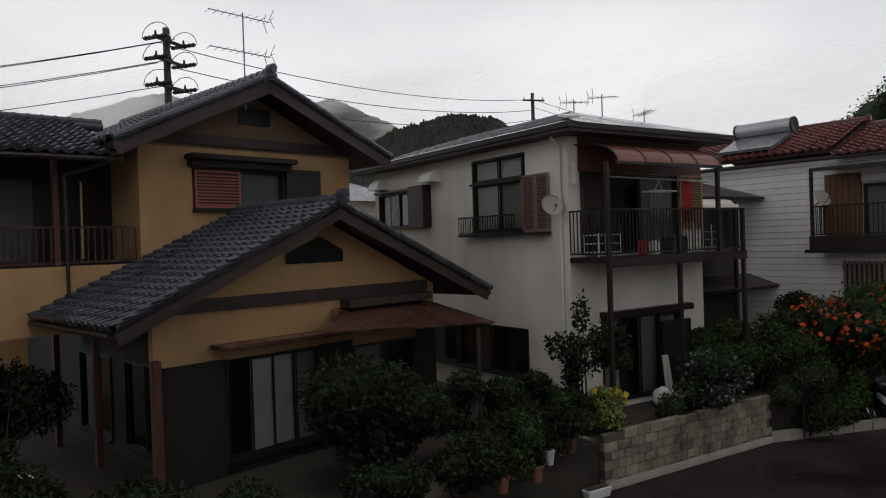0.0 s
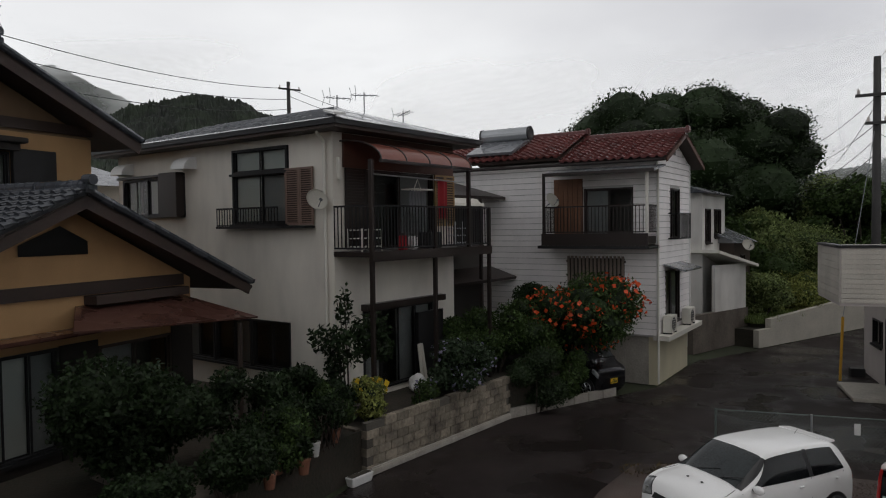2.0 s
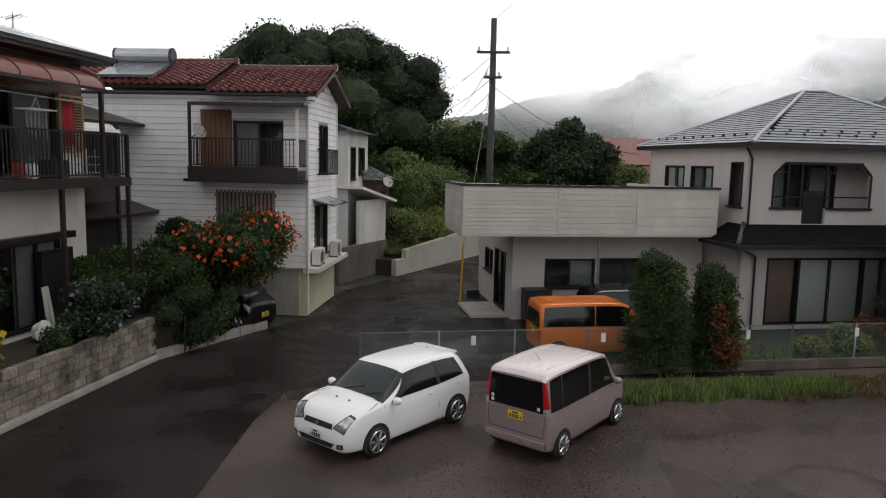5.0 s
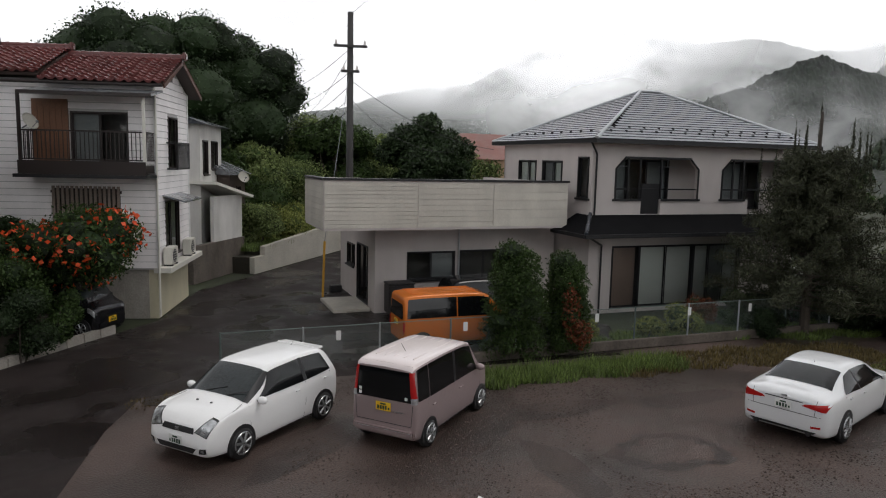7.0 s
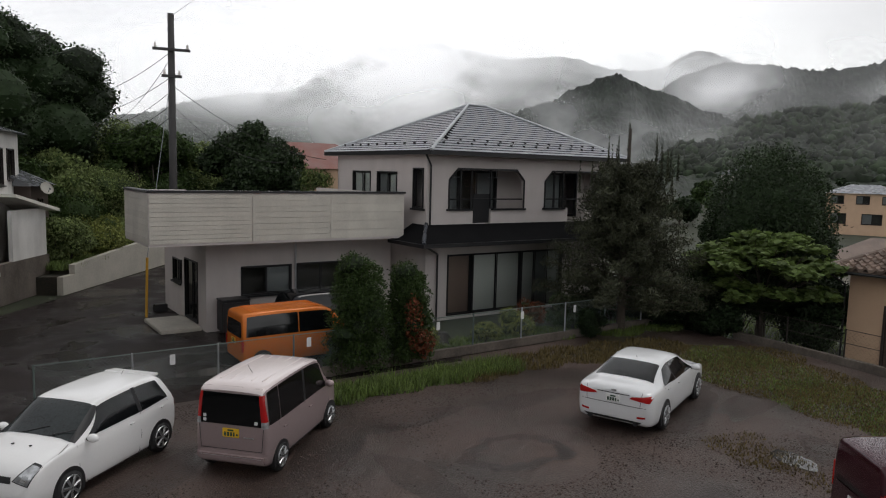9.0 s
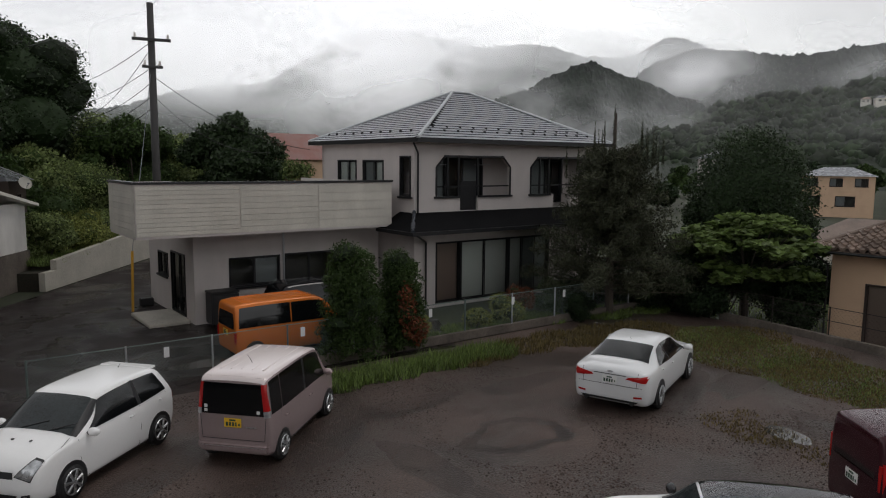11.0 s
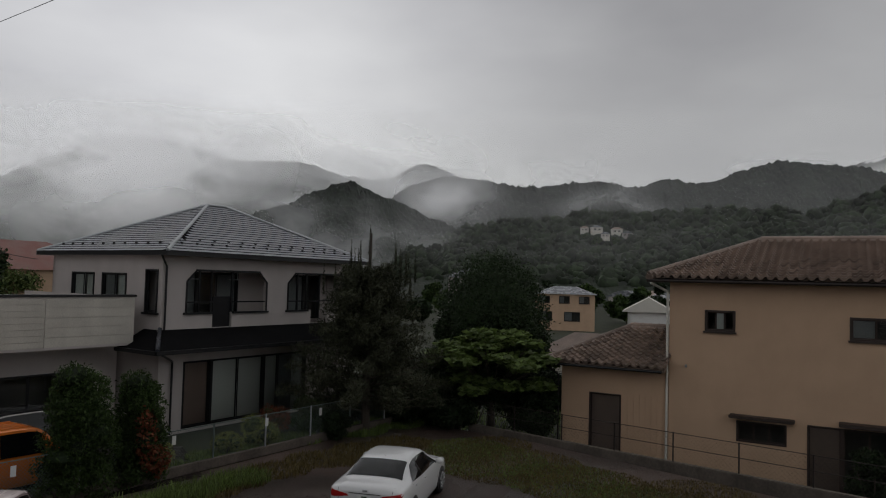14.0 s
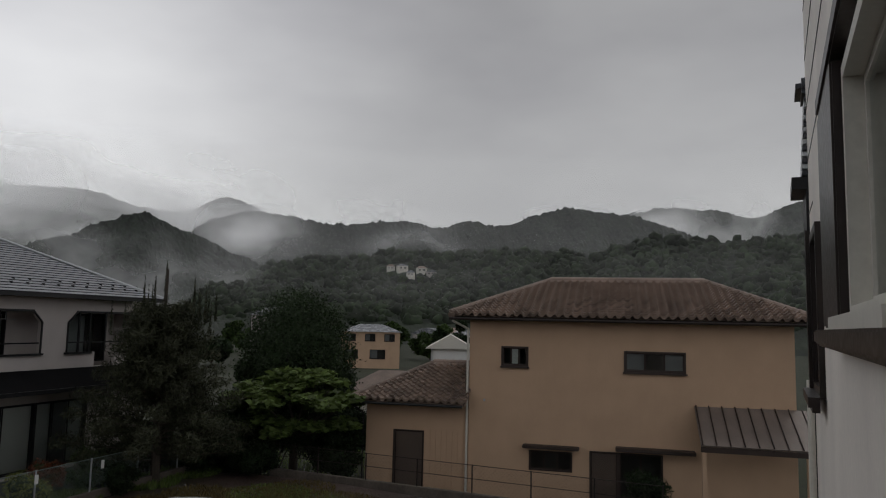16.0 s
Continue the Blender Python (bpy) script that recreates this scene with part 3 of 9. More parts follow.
bm = bmesh.new()
rad = [0, 3, 6, 9, 12, 15, 18, 20, 22, 23, 24, 25, 26, 28, 30, 33, 37, 42, 48, 56, 68, 85, 110, 150, 220, 350, 600, 1000, 1800, 3500]
SEG = 144
rings = []
for r in rad[1:]:
    ring = []
    for i in range(SEG):
        a = 2 * math.pi * i / SEG
        x, y = r * math.cos(a), r * math.sin(a)
        ring.append(bm.verts.new((x, y, ground_height(x, y) - 0.03)))
    rings.append(ring)
c0 = bm.verts.new((0, 0, -0.03))
for i in range(SEG):
    j = (i + 1) % SEG
    bm.faces.new((c0, rings[0][i], rings[0][j]))
    for k in range(len(rings) - 1):
        bm.faces.new((rings[k][i], rings[k + 1][i], rings[k + 1][j], rings[k][j]))
tagged(part("ground", bm, FIELD), "rough damp green ground running out to the hills", "ground", kind="structure")


def flat_poly(name, pts, z, material, label, category, t=0.05):
    bm = bmesh.new()
    prism(bm, pts, z - t, z)
    return tagged(part(name, bm, material), label, category, kind="structure")


flat_poly("road", [(-14, -3.2), (3.05, 14.32), (7.94, 17.34), (10.7, 18.1), (13.9, 18.86), (18.0, 21.9), (21, 22.6), (22.4, 23.0), (31, 25.3), (48, 29),
                   (48, 25), (31, 21.2), (27.4, 21.2), (18.78, 13.9), (22.2, 11.2), (22.0, 6.8), (18.6, 5.3), (10.55, 12.2), (8.9, 13.0), (7.3, 11.9), (4.5, 9.4), (-9, -4.2)],
          0.004, ASPHALT, "dark wet asphalt lane with shallow puddles", "road")
flat_poly("gravel_lot", [(4.5, 9.4), (7.3, 11.9), (8.9, 13.0), (10.55, 12.2), (25.9, 0.03), (25.4, -1.6), (22.9, -4.6), (16.2, -10.3), (6, -19), (-12, -8), (-9, -4.2)],
          0.0, GRAVEL, "wet brown gravel parking lot", "parking lot")
# raised garden behind the block wall
flat_poly("garden_ground", [(-11.5, 0.5), (2.9, 14.45), (3.3, 14.75), (7.95, 17.55), (10.6, 18.35), (10.9, 22.5), (7, 33), (-12, 40), (-32, 30), (-32, 10)],
          0.95, SOIL, "dark raised garden soil behind a block wall", "garden", t=1.0)


# ---- ochre house with black tiles ----
TB = tile_mesh(TILE_BLACK, 0.28, 0.25, 0.065, lip=0.065)
A = thing("ochre_house", pose(-5.05, 12.30, 0, 0, 0, 46.13), "ochre stucco two storey house with black tiled gables", "house")
F_ = Side(A, "front")
F_.wall("front_wall", 0, 6.95, 0.9, 4.05, STUCCO_OCHRE, [(1.36, 3.5, 1.2, 3.12), (4.4, 6.3, 0.95, 3.0)])
F_.block("dark_panel", 0.1, 1.34, 0.0, 0.03, 0.92, 3.14, WOOD_SHADED)
F_.block("dark_panel", 1.36, 3.5, 0.0, 0.03, 0.92, 1.15, WOOD_SHADED)
F_.block("dark_panel", 3.52, 4.38, 0.0, 0.03, 0.92, 3.14, WOOD_SHADED)
F_.block("dark_panel", 6.32, 6.95, 0.0, 0.03, 0.92, 3.14, WOOD_SHADED)
F_.block("beam", 0.3, 6.7, 0.0, 0.06, 4.05, 4.3, WOOD_DARK)
F_.block("corner_post", -0.08, 0.08, 0.0, 0.16, 0.9, 3.3, WOOD_RED, bevel=0.015)
F_.window(1.36, 3.5, 1.2, 3.12, METAL_BLACK, 4, fill=(None, CURTAIN, CURTAIN, CURTAIN_GREY))
F_.window(4.4, 6.3, 0.95, 3.0, WOOD_DARK, 2, fill=(CURTAIN_GREY, None), sill=False, name="entrance_door")
F_.block("hood", 1.05, 4.0, 0.0, 0.62, 3.36, 3.44, METAL_RED, bevel=0.02)
# gable triangle over the front wall
bm = bmesh.new()
for y0, y1 in ((0.0, 0.16),):
    pts = [(0.0, 4.05), (6.95, 4.05), (6.95, 4.2), (3.6, 5.82), (0.0, 4.3)]
    lo = [bm.verts.new((x, y0, z)) for x, z in pts]
    hi = [bm.verts.new((x, y1, z)) for x, z in pts]
    bm.faces.new(lo)
    bm.faces.new(hi[::-1])
    for i in range(5):
        bm.faces.new((lo[i], lo[(i + 1) % 5], hi[(i + 1) % 5], hi[i]))
part("gable_wall", bm, STUCCO_OCHRE, A)
bm = bmesh.new()
vs = [bm.verts.new(p) for p in ((2.75, -0.03, 4.85), (4.2, -0.03, 4.85), (4.2, -0.03, 5.1), (3.6, -0.03, 5.4), (2.75, -0.03, 5.05))]
bm.faces.new(vs)
bmesh.ops.solidify(bm, geom=bm.faces[:], thickness=0.03)
part("gable_vent", bm, METAL_BLACK, A)
# left side under the eave: recessed porch, its shade put into the near-black boards
L_ = Side(A, "left", 0.6)
L_.wall("side_wall", 0.16, 9.0, 0.9, 4.4, WOOD_SHADED, [(1.0, 2.7, 1.2, 3.0), (3.4, 5.2, 1.2, 3.0)])
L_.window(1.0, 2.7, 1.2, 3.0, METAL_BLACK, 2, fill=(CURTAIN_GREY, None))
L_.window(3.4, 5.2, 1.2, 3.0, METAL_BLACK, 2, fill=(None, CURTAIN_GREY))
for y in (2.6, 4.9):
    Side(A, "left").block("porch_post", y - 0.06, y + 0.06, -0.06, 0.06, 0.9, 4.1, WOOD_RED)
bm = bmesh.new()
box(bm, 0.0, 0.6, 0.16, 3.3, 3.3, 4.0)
part("porch_header", bm, WOOD_SHADED, A)


def gable_roof(house, x0, x1, y0, y1, xr, zl, zr_, zt, soffit, thick=0.14):
    """Two roof plates that meet on a ridge along y."""
    for a, za in ((x0, zl), (x1, zr_)):
        bm = bmesh.new()
        slab(bm, [(a, y0, za), (a, y1, za), (xr, y1, zt), (xr, y0, zt)], thick)
        part("roof_plate", bm, soffit, house)


gable_roof(A, -0.92, 8.2, -0.72, 5.5, 3.6, 3.95, 3.95, 6.0, WOOD_DARK)
sl = Vector((4.52, 0, 2.05))
LEN = sl.length
tiled(A, TB, (-0.98, 5.3, 3.96), (0, -1, 0), sl, 6.0, lambda a, b: 0.0 < a < 6.1 and b < LEN + 0.05, 0.28, 0.25, 20)
sr = Vector((-4.6, 0, 2.05))
tiled(A, TB, (8.26, -0.8, 3.96), (0, 1, 0), sr, 6.0, lambda a, b: 0.0 < a < 6.1 and b < sr.length + 0.05, 0.28, 0.25, 21, singles=40)
ridge_cap("ridge", (3.6, -0.78, 6.12), (3.6, 3.2, 6.12), TILE_BLACK, A, 0.12)
bm = bmesh.new()
box(bm, 3.45, 3.75, -0.93, -0.78, 6.0, 6.2, 0.06)
rod(bm, (3.6, -0.95, 6.24), (3.6, -0.74, 6.24), 0.1, seg=12)
part("ridge_end_tile", bm, TILE_BLACK, A)
for xe in (-0.92, 8.2):
    bm = bmesh.new()
    rod(bm, (xe, -0.74, 4.03), (3.6, -0.74, 6.07), 0.085)
    part("verge_tiles", bm, TILE_BLACK, A)
    bm = bmesh.new()
    slab(bm, [(xe, -0.75, 3.9), (xe, -0.70, 3.9), (3.6, -0.70, 5.93), (3.6, -0.75, 5.93)], 0.2)
    part("barge_board", bm, WOOD_DARK, A)
    bm = bmesh.new()
    rod(bm, (xe - 0.05 if xe < 0 else xe + 0.05, -0.7, 3.88), (xe - 0.05 if xe < 0 else xe + 0.05, 5.2, 3.88), 0.055)
    part("gutter", bm, METAL_BROWN, A)
# porch canopy of sheet metal
bm = bmesh.new()
slab(bm, [(3.9, 0.0, 3.85), (6.6, 0.0, 3.85), (7.36, -1.6, 3.3), (2.57, -1.6, 3.62)], 0.04)
part("porch_canopy", bm, METAL_RED, A, "brown sheet metal porch canopy")
F_.block("canopy_box", 4.1, 6.55, 0.0, 0.35, 3.86, 4.03, WOOD_DARK)
for x, y, zt in ((6.9, -1.45, 3.2),):
    bm = bmesh.new()
    rod(bm, (x, y, 0.95), (x, y, zt), 0.06)
    part("canopy_post", bm, WOOD_DARK, A)
# upper storey
U = Side(A, "front", 3.2)
U.wall("upper_front_wall", 1.24, 7.05, 4.0, 7.55, STUCCO_OCHRE, [(2.47, 4.9, 6.12, 7.08)])
Side(A, "left", 1.24).wall("upper_side_wall", 3.36, 10.0, 4.0, 7.5, STUCCO_OCHRE)
Side(A, "right", 7.05).wall("upper_right_wall", 3.36, 10.0, 0.9, 7.5, STUCCO_OCHRE)
Side(A, "back", 10.0).wall("back_wall", 0.0, 7.05, 0.9, 7.5, STUCCO_OCHRE)
Side(A, "right", 6.95).wall("right_wall", 0.16, 3.2, 0.9, 4.1, STUCCO_OCHRE)
bm = bmesh.new()
pts = [(1.24, 7.55), (7.05, 7.55), (4.05, 8.95)]
lo = [bm.verts.new((x, 3.2, z)) for x, z in pts]
hi = [bm.verts.new((x, 3.36, z)) for x, z in pts]
bm.faces.new(lo)
bm.faces.new(hi[::-1])
for i in range(3):
    bm.faces.new((lo[i], lo[(i + 1) % 3], hi[(i + 1) % 3], hi[i]))
# upper gable coloured darker than the ochre wall below
part("upper_gable_wall", bm, GABLE_DARK, A)
U.block("upper_beam", 1.6, 7.05, 0.0, 0.07, 7.62, 7.86, WOOD_DARK)
U.block("upper_vent", 3.7, 4.55, 0.0, 0.05, 8.2, 8.6, METAL_BLACK)
w = U.window(2.47, 4.9, 6.12, 7.08, METAL_BLACK, 2, fill=(None, CURTAIN_GREY))
U.louvre("storm_blind", 2.5, 3.66, 6.16, 7.04, 0.04, BLIND_RED, w, 0.075, "faded red slatted blind")
U.block("shutter_case", 4.93, 6.0, 0.0, 0.12, 6.14, 7.16, METAL_BLACK, bevel=0.01)
U.block("upper_hood", 2.28, 5.1, 0.0, 0.42, 7.26, 7.38, WOOD_SHADED, bevel=0.02)
U.block("hood_box", 2.36, 5.02, 0.0, 0.24, 7.1, 7.258, WOOD_SHADED)
gable_roof(A, 0.38, 7.85, 2.35, 10.8, 4.05, 7.42, 7.5, 9.17, WOOD_DARK)
su = Vector((3.67, 0, 1.75))
tiled(A, TB, (0.32, 10.8, 7.44), (0, -1, 0), su, 8.5, lambda a, b: 0.0 < a < 8.5 and b < su.length + 0.05, 0.28, 0.25, 17, singles=60)
sv = Vector((-3.8, 0, 1.67))
tiled(A, TB, (7.91, 2.3, 7.52), (0, 1, 0), sv, 8.5, lambda a, b: 0.0 < a < 8.5 and b < sv.length + 0.05, 0.28, 0.25, 17, singles=60)
ridge_cap("upper_ridge", (4.05, 2.3, 9.3), (4.05, 10.8, 9.3), TILE_BLACK, A, 0.12)
bm = bmesh.new()
box(bm, 3.9, 4.2, 2.16, 2.3, 9.14, 9.36, 0.06)
rod(bm, (4.05, 2.13, 9.41), (4.05, 2.34, 9.41), 0.1, seg=12)
part("ridge_end_tile", bm, TILE_BLACK, A)
for xe, ze in ((0.38, 7.42), (7.85, 7.5)):
    bm = bmesh.new()
    rod(bm, (xe, 2.33, ze + 0.08), (4.05, 2.33, 9.24), 0.085)
    part("verge_tiles", bm, TILE_BLACK, A)
    bm = bmesh.new()
    slab(bm, [(xe, 2.32, ze - 0.05), (xe, 2.37, ze - 0.05), (4.05, 2.37, 9.1), (4.05, 2.32, 9.1)], 0.24)
    part("barge_board", bm, WOOD_DARK, A)
# left wing with the covered balcony
Side(A, "front", 3.2).wall("balcony_wall", -6.5, 1.24, 3.6, 4.95, STUCCO_OCHRE)
Side(A, "front", 4.7).wall("wing_wall", -6.5, 1.24, 3.6, 7.3, WOOD_SHADED, [(-1.4, 0.7, 5.0, 6.9), (-4.4, -2.2, 5.0, 6.9)])
Side(A, "front", 4.7).window(-1.4, 0.7, 5.0, 6.9, METAL_BROWN, 2, fill=(CURTAIN_GREY, None), sill=False)
Side(A, "front", 4.7).window(-4.4, -2.2, 5.0, 6.9, METAL_BROWN, 2, fill=(CURTAIN, CURTAIN_GREY), sill=False)
bm = bmesh.new()
box(bm, -6.5, 1.2, 3.36, 4.54, 4.86, 4.94)
part("balcony_floor", bm, WOOD_DARK, A)
U.railing("balcony_railing", -6.4, 1.15, -0.05, 5.0, 5.76, METAL_RED, 0.14, 0.025)
for u in (-0.42, -3.2):
    U.block("balcony_post", u - 0.05, u + 0.05, -0.12, -0.02, 4.96, 7.25, WOOD_RED)
bm = bmesh.new()
slab(bm, [(-6.9, 2.6, 7.05), (0.7, 2.6, 7.15), (0.7, 5.6, 8.2), (-6.9, 5.6, 8.1)], 0.12)
part("wing_roof_plate", bm, WOOD_DARK, A)
tiled(A, TB, (-6.9, 2.55, 7.08), (1, 0, 0.012), (0, 3.0, 1.05), 7.6, lambda a, b: 0 < a < 7.7 and b < 3.2, 0.28, 0.25, 13, singles=80)
ridge_cap("wing_ridge", (-6.9, 5.6, 8.2), (1.4, 5.6, 8.3), TILE_BLACK, A, 0.11)
bm = bmesh.new()
rod(bm, (-6.9, 2.5, 6.98), (0.6, 2.5, 7.08), 0.055)
rod(bm, (0.35, 2.5, 7.02), (-0.3, 3.05, 6.75), 0.04)
rod(bm, (-0.3, 3.05, 6.75), (-0.3, 3.05, 4.1), 0.04)
part("wing_gutter", bm, METAL_BROWN, A)


def antenna(x, y, z0, z1, yaw, elems=9, boom=1.5, second=None, name="tv_antenna"):
    t = thing(name, pose(x, y, z0, 0, 0, yaw), "thin grey rooftop television aerial on a mast", "aerial", "rooftop aerials")
    bm = bmesh.new()
    rod(bm, (0, 0, -0.5), (0, 0, z1 - z0), 0.018)
    part("mast", bm, METAL_GREY, t)
    for h in [z1 - z0 - 0.08] + ([second - z0] if second else []):
        bm = bmesh.new()
        rod(bm, (-boom * 0.55, 0, h + 0.03), (boom * 0.45, 0, h - 0.03), 0.012, seg=6)
        for s in (-1, 1):
            rod(bm, (boom * 0.4, 0.16, h), (boom * 0.46, 0.2, h + s * 0.22), 0.008, seg=5)
            rod(bm, (boom * 0.4, -0.16, h), (boom * 0.46, -0.2, h + s * 0.22), 0.008, seg=5)
        yagi = part("yagi", bm, METAL_GREY, t)
        for i in range(elems):
            q = -boom * 0.55 + boom * 0.98 * i / (elems - 1)
            s = 0.16 + 0.012 * i
            bm = bmesh.new()
            rod(bm, (q, -s, h), (q, s, h), 0.006, seg=5)
            part("element", bm, METAL_GREY, yagi)
    return t


def at(house, x, y, z=0.0):
    """A local spot of a house in the world (houses are only turned about z)."""
    q = house.matrix_basis @ Vector((x, y, z))
    return q.x, q.y, q.z


x, y, _ = at(A, 3.5, 2.5)
antenna(x, y, 8.9, 10.66, 40, 9, 1.5, 9.75)

# ---- cream stucco house with the balcony ----
B = thing("cream_house", pose(3.04, 16.73, 0, 0, 0, 33.38), "cream stucco two storey house with low grey metal roof", "house")
BL, BF = Side(B, "left"), Side(B, "front")
BL.wall("left_wall", 0.16, 9.6, 0.95, 7.6, STUCCO_CREAM, [(1.55, 3.8, 5.4, 7.4), (6.0, 9.3, 5.7, 6.85), (1.6, 6.3, 1.62, 2.9)])
BF.wall("front_wall", 0.0, 4.9, 0.95, 7.6, STUCCO_CREAM, [(0.95, 3.85, 1.1, 3.2), (1.1, 3.9, 4.75, 6.75)])
Side(B, "right", 4.9).wall("right_wall", 0.16, 9.6, 0.95, 7.6, STUCCO_CREAM)
Side(B, "back", 9.6).wall("back_wall", 0.0, 4.9, 0.95, 7.6, STUCCO_CREAM)
# tall upper window with transom, grille and shutter
w = BL.window(1.6, 3.8, 6.75, 7.4, METAL_BLACK, 2, fill=(CURTAIN, CURTAIN), fw=0.06)
w = BL.window(1.6, 3.8, 5.4, 6.75, METAL_BLACK, 2, fill=(CURTAIN_GREY, CURTAIN), fw=0.06)
BL.louvre("shutter", 0.62, 1.1, 5.38, 6.8, 0.05, SHUTTER, None, 0.055, "brown louvred storm shutter")
BL.louvre("shutter", 1.12, 1.62, 5.38, 6.8, 0.05, SHUTTER, None, 0.055, "brown louvred storm shutter")
BL.railing("window_grille", 1.65, 4.1, 0.32, 5.36, 5.85, METAL_BLACK, 0.11, 0.02)
BL.block("grille_shelf", 0.6, 4.1, 0.04, 0.36, 5.3, 5.355, METAL_BLACK)
# box window with the dark cover
BL.window(7.3, 9.3, 5.7, 6.85, METAL_BLACK, 3, fill=(CURTAIN, None, CURTAIN_GREY))
BL.window(6.0, 7.25, 5.7, 6.85, METAL_BLACK, 2)
BL.block("window_box", 6.0, 6.9, 0.04, 0.3, 5.66, 6.95, METAL_BROWN, bevel=0.01)
BL.block("window_lintel", 6.0, 9.35, 0.0, 0.2, 6.86, 6.93, METAL_BROWN)
for u in (9.0, 5.75):
    bm = bmesh.new()
    for k in range(9):
        a0, a1 = math.pi / 2 * k / 9, math.pi / 2 * (k + 1) / 9
        for s0, s1 in ((0.0, 0.02),):
            q = [BL.pt(u - 0.33, 0.42 * math.sin(a), 7.0 + 0.36 * math.cos(a)) for a in (a0, a1)]
            r_ = [BL.pt(u + 0.33, 0.42 * math.sin(a), 7.0 + 0.36 * math.cos(a)) for a in (a0, a1)]
            bm.faces.new([bm.verts.new(p) for p in (q[0], q[1], r_[1], r_[0])])
    bmesh.ops.remove_doubles(bm, verts=bm.verts, dist=0.002)
    for du in (-0.33, 0.33):
        ring = [bm.verts.new(BL.pt(u + du, 0, 7.0))] + [bm.verts.new(BL.pt(u + du, 0.42 * math.sin(math.pi / 2 * k / 9), 7.0 + 0.36 * math.cos(math.pi / 2 * k / 9))) for k in range(10)]
        bm.faces.new(ring)
    part("vent_hood", bm, WHITE_PAINT, B, "rounded white metal vent hood")
# lower window band
BL.window(1.6, 3.1, 1.62, 2.9, METAL_BLACK, 2, fill=(None, None))
BL.window(3.15, 4.7, 1.62, 2.9, METAL_BLACK, 2, fill=(CURTAIN_GREY, None))
BL.window(4.75, 6.3, 1.62, 2.9, METAL_BLACK, 2, fill=(None, CURTAIN_GREY))
# down pipe
bm = bmesh.new()
for a, b in zip([BL.pt(0.1, 0.42, 7.55), BL.pt(0.22, 0.08, 7.35)], [BL.pt(0.22, 0.08, 7.35), BL.pt(0.22, 0.07, 1.0)]):
    rod(bm, a, b, 0.04)
part("down_pipe", bm, IVORY, B)
bm = bmesh.new()
box(bm, 0.1, 0.2, -0.12, 0, 6.45, 7.0, 0.02)
part("meter_box", bm, IVORY, B)
# eaves and low hip roof
bm = bmesh.new()
box(bm, -0.55, 5.45, -0.62, 10.1, 7.6, 7.68)
part("soffit", bm, WOOD_DARK, B)
bm = bmesh.new()
box(bm, -0.6, 5.5, -0.67, 10.15, 7.68, 7.8)
part("fascia", bm, METAL_BLACK, B)


def hip_roof(house, x0, x1, y0, y1, z, zt, ra, rb, along, material, name="roof"):
    """Solid hip roof; the ridge runs between ra and rb along 'x' or 'y'."""
    c = [(x0, y0, z), (x1, y0, z), (x1, y1, z), (x0, y1, z)]
    bm = bmesh.new()
    v = [bm.verts.new(p) for p in c]
    if along == "y":
        xm = (x0 + x1) / 2
        a, b = bm.verts.new((xm, ra, zt)), bm.verts.new((xm, rb, zt))
        for f in ((v[0], v[1], a), (v[1], v[2], b, a), (v[2], v[3], b), (v[3], v[0], a, b)):
            bm.faces.new(f)
    else:
        ym = (y0 + y1) / 2
        a, b = bm.verts.new((ra, ym, zt)), bm.verts.new((rb, ym, zt))
        for f in ((v[0], v[1], b, a), (v[1], v[2], b), (v[2], v[3], a, b), (v[3], v[0], a)):
            bm.faces.new(f)
    bm.faces.new(v[::-1])
    return part(name, bm, material, house)


hip_roof(B, -0.62, 5.52, -0.69, 10.17, 7.801, 8.75, 2.4, 7.2, "y", METAL_GREY)
bm = bmesh.new()
slab(bm, [(-0.66, -0.72, 7.90), (-0.3, -0.75, 7.93), (0.52, 0.42, 8.22), (0.2, 0.5, 8.2)], 0.05)
part("hip_cap", bm, WHITE_PAINT, B, "pale metal hip cap")
for k in range(9):
    t = 0.4 + k * 0.3
    y0_, y1_ = -0.69 + t * 1.0, 10.17 - t * 0.95
    bm = bmesh.new()
    zz = 7.801 + 0.949 * t / 3.07
    rod(bm, (-0.62 + t, y0_, zz + 0.012), (-0.62 + t, y1_, zz + 0.012), 0.012, seg=5)
    part("roof_seam", bm, METAL_GREY, B)
# brown cladding behind the balcony, shutters and sliding door
BF.block("brown_cladding", 0.32, 4.88, 0.0, 0.04, 6.76, 7.58, WOOD_RED)
w = BF.window(1.1, 3.9, 4.75, 6.75, METAL_BROWN, 2, fill=(None, CURTAIN_GREY), sill=False, name="balcony_door")
BF.louvre("storm_shutter", 0.35, 1.08, 4.8, 6.75, 0.04, METAL_BROWN, None, 0.07, "dark brown louvred storm shutter")
BF.louvre("storm_shutter", 3.92, 4.4, 5.3, 6.75, 0.06, SHUTTER_TAN, None, 0.07, "tan louvred shutter")
BF.louvre("storm_shutter", 4.41, 4.85, 5.3, 6.75, 0.06, SHUTTER_TAN, None, 0.07, "tan louvred shutter")
# ground floor sliding doors, grey panels
BF.window(0.95, 3.85, 1.1, 3.2, METAL_BLACK, 4, fill=(CURTAIN_GREY, None, CURTAIN_GREY, CURTAIN_GREY), sill=False, name="garden_door")
BF.block("shutter_case", 3.0, 4.15, 0.04, 0.16, 1.1, 2.95, METAL_BLACK, bevel=0.01)
BF.block("door_header", 0.9, 4.2, 0.0, 0.22, 3.2, 3.36, METAL_BROWN)
